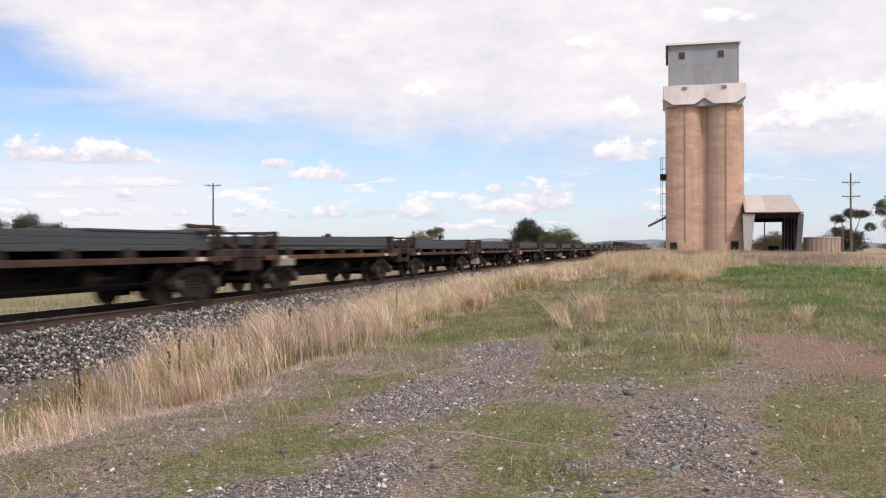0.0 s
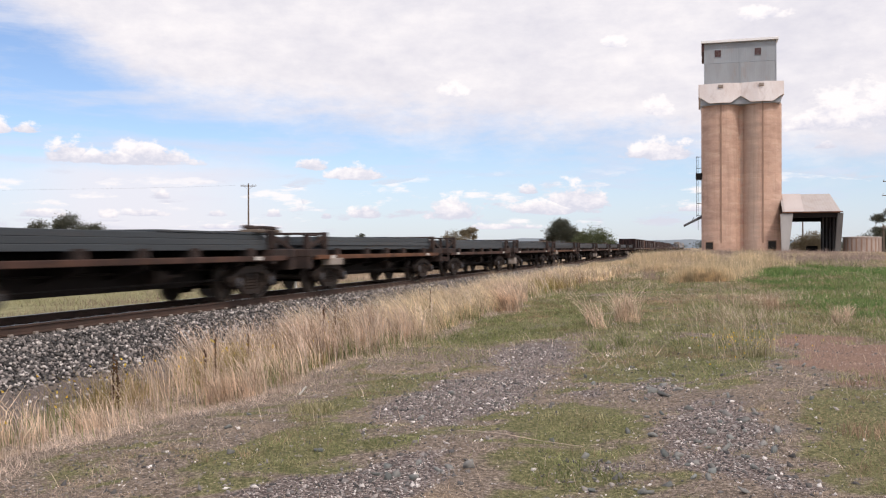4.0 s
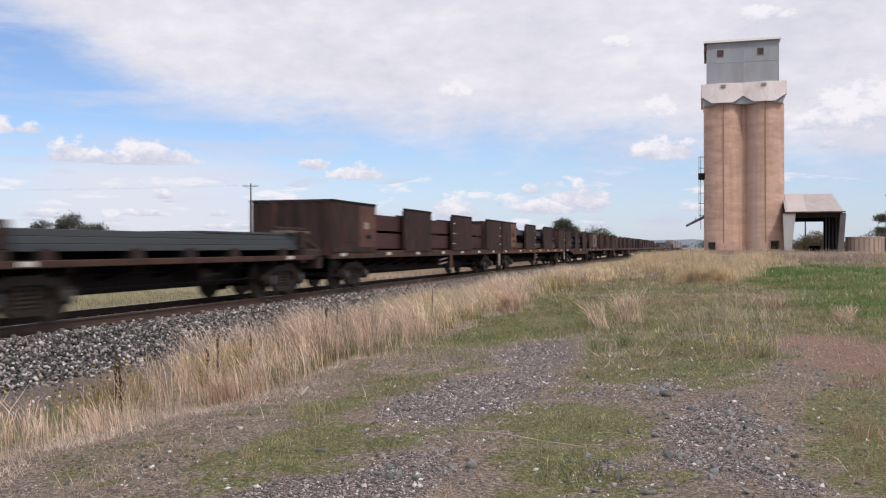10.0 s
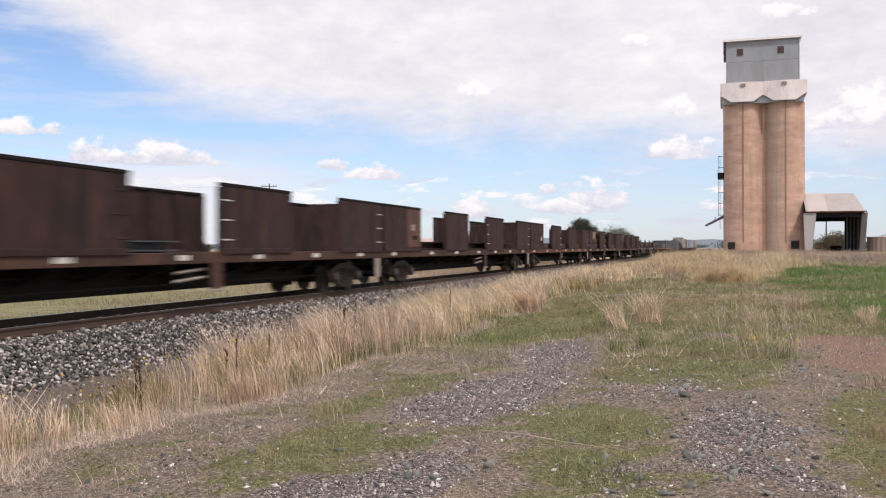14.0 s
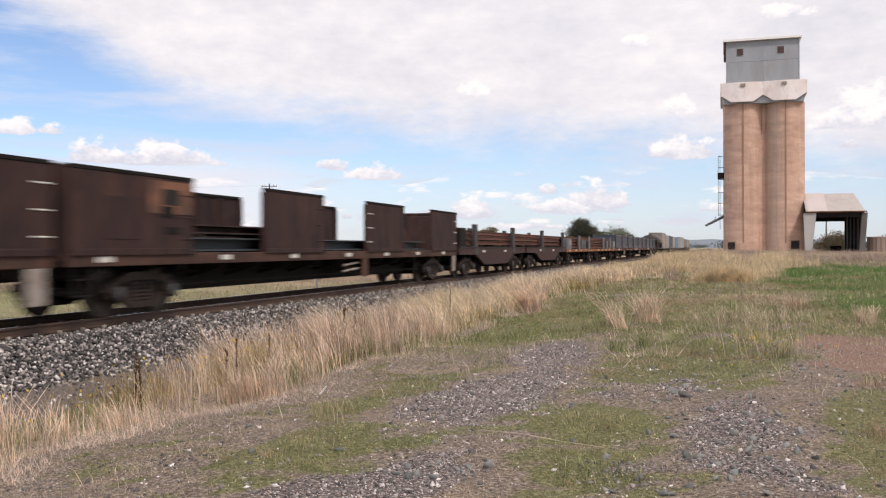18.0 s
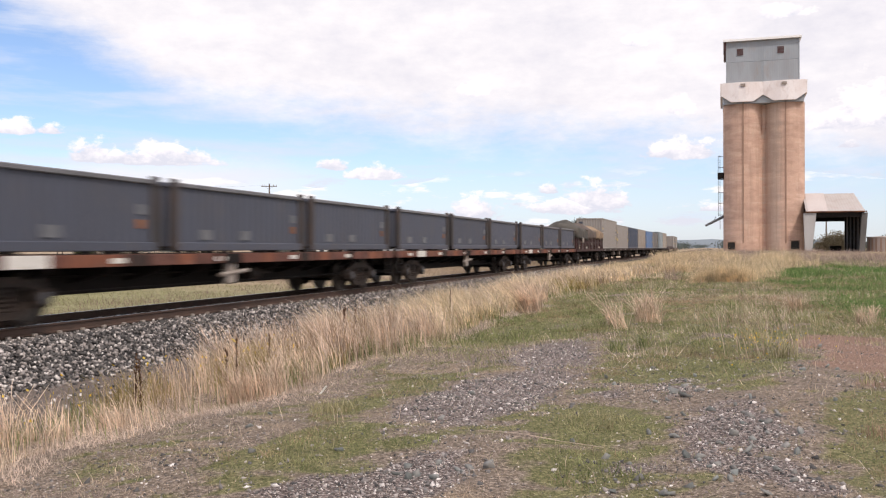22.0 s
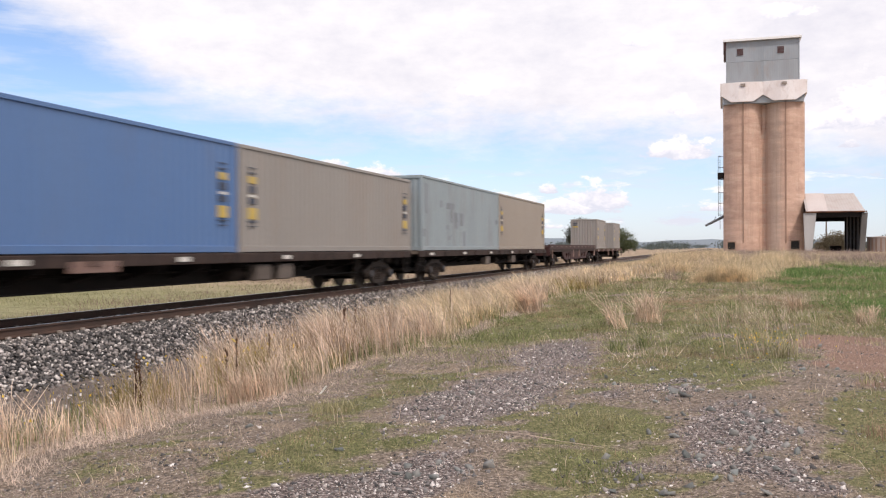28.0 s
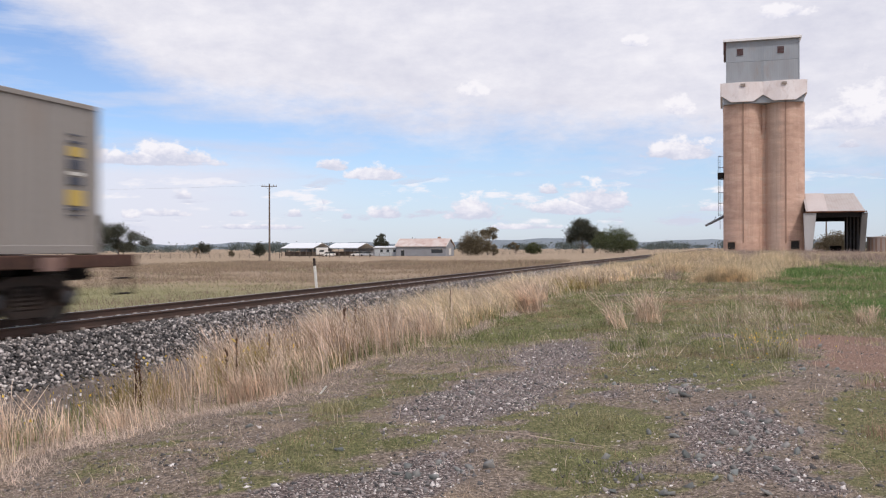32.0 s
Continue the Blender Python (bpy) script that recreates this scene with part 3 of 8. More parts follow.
    s = n.add("ShaderNodeBsdfPrincipled", {"Base Color": c, "Roughness": 0.95, "Normal": b, "Specular IOR Level": 0.15})
    n.add("ShaderNodeOutputMaterial", {"Surface": s.outputs[0]})
    return m


def build_ground():
    def steps(parts):
        out = [parts[0][0]]
        for a, b, k in parts:
            out += list(np.linspace(a, b, k + 1)[1:])
        return np.array(out)
    xs = steps([(-3500, -400, 16), (-400, -60, 24), (-60, -8, 26), (-8, 24, 160), (24, 70, 30), (70, 400, 20), (400, 3500, 16)])
    ys = steps([(-600, -20, 14), (-20, 3, 12), (3, 40, 185), (40, 160, 120), (160, 420, 40), (420, 4500, 30)])
    gx, gy = np.meshgrid(xs, ys)
    v = np.stack([gx, gy, ground_z(gx, gy)], -1).reshape(-1, 3)
    w = len(xs)
    i = (np.arange(len(ys) - 1)[:, None] * w + np.arange(w - 1)[None, :]).ravel()
    f = np.stack([i, i + 1, i + 1 + w, i + w], -1)
    ob = new("ground", array_mesh("ground", v, f, ground_mat(), True))
    tagged(ob, "patchy dry grass, bare soil and gravel beside a railway line", "ground", kind="structure")


build_ground()


# ---- track ----
def rail_profile(x):
    return [(x - 0.07, -0.17), (x + 0.07, -0.17), (x + 0.07, -0.158), (x + 0.012, -0.135), (x + 0.010, -0.045), (x + 0.035, -0.034), (x + 0.035, -0.006),
            (x + 0.028, 0.0), (x - 0.028, 0.0), (x - 0.035, -0.006), (x - 0.035, -0.034), (x - 0.010, -0.045), (x - 0.012, -0.135), (x - 0.07, -0.158)]


def build_track():
    bed = Shape()
    poly = [(-3.0, -0.95), (-2.5, -0.66), (-1.45, -0.23), (1.45, -0.23), (2.55, -0.78), (2.9, -0.98)]
    bed.prism(poly, -60, 900, "y")
    bed_ob = part("ballast_bed", bed, [DARKSTONE])
    tagged(bed_ob, "crushed grey stone ballast bed under the railway line", "track bed", kind="structure")
    track = thing("railway_track", "rust-brown steel rails on sleepers in grey ballast", "railway track", kind="structure")
    for x in (-0.7525, 0.7525):
        part("rail", Shape().prism(rail_profile(x), -60, 900, "y"), RAILWORN, track)
        part("rail_head", Shape().box(x - 0.029, x + 0.029, -60, 900, 0.0005, 0.002, 0.0005), POLISHED, track, "bright polished running surface")
    sl = Shape().box(-1.25, 1.25, -0.115, 0.115, -0.36, -0.185, 0.02).mesh("sleeper", CONCRETE)
    clip = Shape()
    for x in (-0.7525, 0.7525):
        for e in (-0.095, 0.095):
            clip.box(x + e - 0.03, x + e + 0.03, -0.05, 0.05, -0.19, -0.135, 0.012)
    clip = clip.mesh("rail_clip", PALE)
    rest = Shape()
    for k in range(-10, 600):
        y = 0.6 * k
        if 4 < y < 64:
            s = part("sleeper", sl, None, track, at=pose(0, y, 0))
            part("rail_clip", clip, None, s)
        else:
            rest.box(-1.25, 1.25, y - 0.115, y + 0.115, -0.36, -0.185, 0.02)
    tagged(part("far_sleepers", rest, CONCRETE, track), kind="stuff")
    return bed_ob


BED = build_track()

# ---- train ----
MOVING = []      # (object, place along the train at 0 s)
SPINNING = []    # (wheelset, place along the train at 0 s, its pose on the wagon)
R_WHEEL = 0.47


def wheel_meshes():
    s = Shape()
    for e in (-1, 1):
        x = 0.7525 * e
        s.lathe([(-0.065 * e + x, 0.10), (-0.065 * e + x, 0.40), (-0.068 * e + x, R_WHEEL + 0.028), (-0.036 * e + x, R_WHEEL + 0.022), (-0.03 * e + x, R_WHEEL),
                 (0.065 * e + x, R_WHEEL - 0.004), (0.068 * e + x, R_WHEEL - 0.06), (0.02 * e + x, R_WHEEL - 0.075), (0.0 * e + x, 0.17), (0.075 * e + x, 0.15), (0.08 * e + x, 0.085)], (0, 0, 0), 16)
    s.lathe([(-1.1, 0.0), (-1.1, 0.075), (1.1, 0.075), (1.1, 0.0)], (0, 0, 0), 12)
    for e in (-1, 1):
        for k in range(3):
            a = 2 * math.pi * k / 3
            s.rod((1.1 * e, 0.045 * math.cos(a), 0.045 * math.sin(a)), (1.125 * e, 0.045 * math.cos(a), 0.045 * math.sin(a)), 0.014, n=6)
    return s.mesh("wheelset", WHEEL)


WHEELSET = wheel_meshes()


def bogie_meshes():
    side = Shape()
    # cast side frame: a bowed truss with a window for the springs
    top = [(-1.22, 0.47), (-1.22, 0.62), (-0.95, 0.68), (-0.45, 0.86), (0.45, 0.86), (0.95, 0.68), (1.22, 0.62), (1.22, 0.47), (0.9, 0.56), (0.42, 0.70), (-0.42, 0.70), (-0.9, 0.56)]
    low = [(-1.0, 0.36), (-0.72, 0.36), (-0.42, 0.16), (0.42, 0.16), (0.72, 0.36), (1.0, 0.36), (0.8, 0.48), (0.4, 0.28), (-0.4, 0.28), (-0.8, 0.48)]
    side.prism(top, -0.07, 0.07).prism(low, -0.07, 0.07)
    for y in (-0.36, 0.36):
        side.box(-0.075, 0.075, y - 0.055, y + 0.055, 0.2, 0.8, 0.01)
    for y in (-0.87, 0.87):
        side.box(-0.09, 0.11, y - 0.17, y + 0.17, 0.33, 0.66, 0.05)
        side.lathe([(-0.01, 0.0), (-0.01, 0.15), (-0.12, 0.15)], (0.2, y, R_WHEEL), 14)
    spring = Shape()
    prof = [(0.27 + 0.039 * k, 0.082 if k % 2 else 0.06) for k in range(11)]
    vs = [(r * math.cos(2 * math.pi * i / 6), r * math.sin(2 * math.pi * i / 6), z) for z, r in prof for i in range(6)]
    spring._put(vs, [(j * 6 + i, j * 6 + (i + 1) % 6, (j + 1) * 6 + (i + 1) % 6, (j + 1) * 6 + i) for j in range(10) for i in range(6)])
    bol = Shape().box(-1.05, 1.05, -0.2, 0.2, 0.52, 0.78, 0.04)
    bol.box(-0.95, 0.95, -0.55, -0.45, 0.3, 0.42, 0.02).box(-0.95, 0.95, 0.45, 0.55, 0.3, 0.42, 0.02)
    return side.mesh("side_frame", BOGIE), spring.mesh("spring", BOGIE), bol.mesh("bolster", DARK)


SIDEFRAME, SPRING, BOLSTER = bogie_meshes()
AXLECAP = Shape().lathe([(0.02, 0.0), (0.02, 0.09), (0.0, 0.125), (-0.03, 0.125)], (0.2, 0, R_WHEEL), 12).mesh("axle_cap", CAP)


def add_bogie(wagon, y):
    b = part("bolster", BOLSTER, None, wagon, at=pose(0, y, 0))
    for e in (-1, 1):
        f = part("side_frame", SIDEFRAME, None, wagon, at=pose(1.0 * e, y, 0, 0, 0, 0 if e > 0 else 180))
        for d in (-0.87, 0.87):
            part("axle_cap", AXLECAP, None, f, "blue-grey axle cap", at=pose(0, d, 0))
        for d in (-0.2, 0.0, 0.2):
            part("spring", SPRING, None, wagon, at=pose(1.0 * e, y + d, 0))
    for a in (-0.87, 0.87):
        w = part("wheelset", WHEELSET, None, wagon, "dark steel wheels on an axle", at=pose(0, y + a, R_WHEEL))


def add_coupling(wagon, length):
    for y, e in ((0.0, -1), (length, 1)):
        s = Shape()
        s.box(-0.09, 0.09, min(y, y - 0.5 * e), max(y, y - 0.5 * e), 0.78, 0.95, 0.02)
        s.box(-0.16, 0.14, y - 0.1, y + 0.12 if e > 0 else y + 0.1, 0.72, 1.0, 0.05)
        part("coupler", s, BOGIE, wagon)
        h = Shape()
        pts = [Vector((0.35, y - 0.25 * e, 0.85)), Vector((0.33, y - 0.08 * e, 0.62)), Vector((0.28, y + 0.05 * e, 0.55))]
        h.tube(pts, 0.022, 6)
        part("brake_hose", h, DARK, wagon)


def add_gear(wagon, length, ends=2.2):
    """Brake cylinder, reservoir, pipes and levers slung under the frame."""
    c = length * 0.5
    s = Shape().rod((-0.55, c - 1.2, 0.72), (-0.55, c + 0.1, 0.72), 0.2, n=14)
    part("air_reservoir", s, DARK, wagon)
    s = Shape().rod((0.75, c + 0.9, 0.7), (0.75, c + 1.4, 0.7), 0.16, n=12).rod((0.75, c + 1.4, 0.7), (0.75, c + 2.1, 0.7), 0.03, n=6)
    part("brake_cylinder", s, BOGIE, wagon)
    s = Shape().rod((0.95, ends + 1.4, 0.55), (0.95, length - ends - 1.4, 0.55), 0.018, n=6).rod((0.6, 0.4, 0.8), (0.6, length - 0.4, 0.8), 0.022, n=6)
    part("brake_pipe", s, DARK, wagon)


def add_steps(wagon, ys):
    for y in ys:
        for e in (-1, 1):
            s = Shape()
            for d in (-0.22, 0.22):
                s.box(1.28 * e - 0.02, 1.28 * e + 0.02, y + d - 0.035, y + d + 0.035, 0.45, 1.05, 0.006)
            for z in (0.46, 0.75):
                s.box(1.28 * e - 0.05, 1.28 * e + 0.05, y - 0.24, y + 0.24, z, z + 0.03, 0.006)
            part("step", s, DARK, wagon)


def plates(wagon, spots, w=0.45, h=0.11, z=1.09, x=1.315, mat=None):
    """Small pale code plates on the side sills; unreadable."""
    for y in spots:
        for e in (-1, 1):
            part("code_plate", Shape().box(x * e - 0.006, x * e + 0.006, y - w / 2, y + w / 2, z - h / 2, z + h / 2, 0.004), mat or WHITE, wagon, "small dirty white plate")


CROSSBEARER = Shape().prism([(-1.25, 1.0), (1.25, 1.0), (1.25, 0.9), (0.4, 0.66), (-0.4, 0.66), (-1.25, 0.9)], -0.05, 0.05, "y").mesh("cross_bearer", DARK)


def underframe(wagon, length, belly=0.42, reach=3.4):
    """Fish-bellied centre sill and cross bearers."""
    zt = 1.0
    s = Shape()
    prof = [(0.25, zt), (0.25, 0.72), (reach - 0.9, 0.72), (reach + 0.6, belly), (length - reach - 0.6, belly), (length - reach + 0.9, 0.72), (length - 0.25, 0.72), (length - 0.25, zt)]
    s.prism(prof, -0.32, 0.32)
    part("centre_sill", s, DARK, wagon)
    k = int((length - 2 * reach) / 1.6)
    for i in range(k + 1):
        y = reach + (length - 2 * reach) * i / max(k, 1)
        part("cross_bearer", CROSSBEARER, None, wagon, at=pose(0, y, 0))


# --- flat wagon with stanchion ends that carries steel slabs, 14.4 m ---
def make_slab_wagon(mat_sill, box_side, box_end, heaps=False):
    L = 14.3
    w = thing("steel_flat_wagon", "rusty brown flat railway wagon with braced end frames", "railway wagon", "slab wagons of the train")
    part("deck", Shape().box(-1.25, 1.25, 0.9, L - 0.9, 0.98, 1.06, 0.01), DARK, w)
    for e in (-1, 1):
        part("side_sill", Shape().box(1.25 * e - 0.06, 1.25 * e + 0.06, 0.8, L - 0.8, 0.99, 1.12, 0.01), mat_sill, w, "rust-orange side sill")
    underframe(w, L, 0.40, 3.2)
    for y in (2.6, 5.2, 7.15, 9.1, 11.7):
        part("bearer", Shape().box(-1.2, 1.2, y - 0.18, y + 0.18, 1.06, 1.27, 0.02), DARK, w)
        for e in (-1, 1):
            part("bracket", Shape().prism([(y - 0.16, 1.1), (y + 0.16, 1.1), (y + 0.10, 1.32), (y - 0.10, 1.32)], 1.2 * e - 0.05, 1.2 * e + 0.05), RUSTY, w)
    for y0, sgn in ((0.25, 1), (L - 0.25, -1)):
        a, b = sorted((y0, y0 + sgn * 1.35))
        part("end_platform", Shape().box(-1.3, 1.3, a, b, 1.06, 1.30, 0.02).box(-1.3, 1.3, a, a + 0.2 if sgn > 0 else a + 0.2, 0.9, 1.06, 0.02), RUSTY, w)
        part("headstock", Shape().box(-1.3, 1.3, min(y0, y0 + sgn * 0.25), max(y0, y0 + sgn * 0.25), 0.72, 1.06, 0.02), RUSTY, w)
        inner = y0 + sgn * 1.25
        for e in (-1, 1):
            part("end_post", Shape().box(1.24 * e - 0.07, 1.24 * e + 0.07, inner - 0.11, inner + 0.11, 1.3, 1.80, 0.02), RUSTY, w)
            tri = [(inner, 1.74), (inner, 1.60), (y0 + sgn * 0.25, 1.30), (y0 + sgn * 0.10, 1.30), (y0 + sgn * 0.10, 1.36)]
            part("brace", Shape().prism(tri, 1.2 * e - 0.04, 1.2 * e + 0.04), RUSTY, w)
            if sgn > 0:
                part("end_post", Shape().box(1.24 * e - 0.05, 1.24 * e + 0.05, y0 + 0.02, y0 + 0.14, 1.3, 1.70, 0.015), RUSTY, w)
        for x in (-0.6, 0.0, 0.6):
            part("end_upright", Shape().box(x - 0.06, x + 0.06, inner - 0.05, inner + 0.05, 1.3, 1.72, 0.012), RUSTY, w)
        part("top_rail", Shape().box(-1.28, 1.28, inner - 0.10, inner + 0.10, 1.72, 1.79, 0.015), RUSTY, w)
        if sgn > 0:
            for e in (-1, 1):
                part("side_rail", Shape().box(1.24 * e - 0.045, 1.24 * e + 0.045, y0 + 0.02, y0 + 0.75, 1.67, 1.735, 0.012), RUSTY, w)
                part("brace", Shape().prism([(y0 + 0.72, 1.70), (y0 + 0.62, 1.70), (inner - 0.14, 1.36), (inner - 0.05, 1.36)], 1.22 * e - 0.03, 1.22 * e + 0.03), RUSTY, w)
    for y in (2.3, L - 2.3):
        add_bogie(w, y)
    add_coupling(w, L)
    add_gear(w, L)
    plates(w, (2.0, L - 2.4), 0.35, 0.09, 1.06)
    if heaps:
        rnd = random.Random(8)
        for y in (12.25, 13.15):
            c = Shape()
            pts = [Vector((0.95 + 0.16 * math.sin(k * 2.1) + 0.05 * rnd.uniform(-1, 1), y + 0.22 * math.cos(k * 1.3), 1.80 + 0.035 * (k % 3) + 0.03 * rnd.random())) for k in range(16)]
            c.tube(pts, 0.045, 6)
            part("chain_heap", c, RUSTY, w, "heap of rusty lashing chain")
            part("chock", Shape().box(0.7, 1.2, y - 0.25, y + 0.25, 1.72, 1.81, 0.02), TIMBER, w)
    if box_side:
        part("equipment_box", Shape().box(1.0, 1.33, 1.75, 2.75, 0.80, 1.02, 0.02), PALE, w, "faded pinkish steel box")
    if box_end:
        part("guard_plate", Shape().box(0.9, 1.31, 0.35, 0.95, 0.35, 0.72, 0.02), PALE, w, "pale dusty plate")
    return w, L


def make_slabs(seed, layers):
    rnd = random.Random(seed)
    s = thing("steel_slab_stack", "stack of dark blue-grey steel slabs strapped on a wagon", "steel load", "slab loads of the train")
    z = 0.0
    for k in range(layers):
        a, b = rnd.uniform(1.9, 2.1), rnd.uniform(12.55, 12.8)
        wd = rnd.uniform(1.08, 1.13)
        h = 0.135
        if k == layers - 1:
            a, h = rnd.uniform(7.2, 8.0), 0.055
        part("slab", Shape().box(-wd, wd, a, b, z, z + h - 0.003, 0.008), SLAB, s)
        z += h
    return s


# --- bulkhead wagon with tall side plates, 23.9 m ---
def make_bulkhead_wagon(sill, turned=False):
    L = 23.7
    w = thing("bulkhead_wagon", "rust-brown bulkhead railway wagon with tall side plates", "railway wagon", "bulkhead wagons of the train")
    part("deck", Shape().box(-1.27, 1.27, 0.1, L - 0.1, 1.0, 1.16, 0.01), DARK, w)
    for e in (-1, 1):
        part("side_sill", Shape().box(1.29 * e - 0.05, 1.29 * e + 0.05, 0.05, L - 0.05, 0.99, 1.23, 0.012), sill, w, "rust-stained side sill")
    underframe(w, L, 0.38, 3.6)
    top = 2.76
    spans = ((0.05, 3.85), (7.0, 10.4), (13.65, 17.1), (20.25, 23.65))
    for k, (a, b) in enumerate(spans):
        for e in (-1, 1):
            p = part("side_plate", Shape().box(1.335 * e - 0.02, 1.335 * e + 0.02, a, b, 1.20, top, 0.008), PANEL, w)
            part("top_rail", Shape().box(1.32 * e - 0.05, 1.32 * e + 0.05, a - 0.02, b + 0.02, top - 0.03, top + 0.05, 0.012), DARK, p)
            part("foot_rail", Shape().box(1.345 * e - 0.035, 1.345 * e + 0.035, a, b, 1.19, 1.32, 0.01), PANEL, p)
            n = 3
            for i in range(n + 1):
                y = a + 0.08 + (b - a - 0.16) * i / n
                part("rib", Shape().box(1.27 * e - 0.05, 1.27 * e + 0.05, y - 0.06, y + 0.06, 1.2, top - 0.04, 0.012), PANEL, p)
            for z in (1.5, 1.95, 2.4):
                y, pale = (b - 0.45, turned) if k == 1 else (a + 0.05, not turned) if k == 2 else (b - 0.45, k == 3)
                part("rung", Shape().box(1.36 * e - 0.012, 1.36 * e + 0.012, y, y + 0.40, z, z + 0.03, 0.006), WHITE if pale else PANEL, p)
    for y in (0.10, L - 0.14):
        part("end_wall", Shape().corrugated(y, -1.28, 1.28, 1.1, top, 0.05, 0.4, 1, "y").box(-1.3, 1.3, y - 0.03, y + 0.07, top - 0.04, top + 0.05, 0.012), PANEL, w)
    for y in (3.8, 20.3):
        part("bulkhead", Shape().box(-1.26, 1.26, y - 0.05, y + 0.05, 1.16, 2.55, 0.012), PANEL, w)
    for e in (-1, 1):
        part("door_panel", Shape().box(1.362 * e - 0.006, 1.362 * e + 0.006, 1.0, 2.0, 1.5, 2.3, 0.01), PANEL, w)
    for y in (2.5, L - 2.5):
        add_bogie(w, y)
    add_coupling(w, L)
    add_gear(w, L)
    add_steps(w, (0.45, L - 0.45))
    g = 10.0 if turned else 13.3
    for e in (-1, 1):
        part("guard_plate", Shape().box(1.3175 * e - 0.0175, 1.3175 * e + 0.0175, g, g + 0.45, 0.40, 1.0, 0.01), DECKBROWN, w)
        part("guard_foot", Shape().box(1.32 * e - 0.03, 1.32 * e + 0.03, g - 0.02, g + 0.47, 0.36, 0.42, 0.01), PALE, w)
        side = 0.55 if turned else -1.25
        for z in (0.62, 0.80):
            part("lever", Shape().rod((1.22 * e, g + side, z), (1.22 * e, g + side + 1.1, z + 0.07), 0.035, n=7), PALE, w, "pale brake lever")
    part("guard_plate", Shape().box(1.30, 1.335, L - 0.62, L - 0.18, 0.36, 1.0, 0.01), PALE, w, "pale dusty plate")
    plates(w, (1.0, 5.2, 8.6, 12.2, 15.4, 18.6, 21.8), 0.42, 0.11, 1.12, 1.345)
    return w, L


def make_beams(tiers, mat, spans, top_gap=0.0):
    s = thing("steel_beam_stack", "stacked rolled steel beams lying along a wagon", "steel load", "beam loads of the train")
    z = 0.0
    for k, (h, m) in enumerate(zip(tiers, mat)):
        for a, b in spans[k]:
            for x in (-0.75, 0.0, 0.75):
                w = 0.34
                g = Shape()
                g.prism([(x - w, z), (x + w, z), (x + w, z + 0.03), (x + 0.02, z + 0.045), (x + 0.02, z + h - 0.045), (x + w, z + h - 0.03), (x + w, z + h),
                         (x - w, z + h), (x - w, z + h - 0.03), (x - 0.02, z + h - 0.045), (x - 0.02, z + 0.045), (x - w, z + 0.03)], a, b, "y")
                if h > 0.3:
                    step = (h - 0.04) / 5
                    if m is SLAB and x > 0.5:
                        out = [(x + w + d, z + 0.02 + step * (i + f)) for i in range(5) for d, f in ((0.0, 0.0), (0.014, 0.08), (0.014, 0.72), (0.0, 0.80))] + [(x + w, z + h - 0.02)]
                        g.prism(out + [(x + w - 0.02, z + h - 0.02), (x + w - 0.02, z + 0.02)], a, b, "y")
                    else:
                        g.box(x + w - 0.02, x + w, a, b, z + 0.02, z + h - 0.02, 0.005)
                part("beam", g, m, s)
            for y in np.linspace(a + 0.5, b - 0.5, max(2, int((b - a) / 3.3) + 1)):
                part("dunnage", Shape().box(-1.05, 1.05, y - 0.06, y + 0.06, z - 0.09, z, 0.01), TIMBER, s)
        z += h + 0.09
    return s


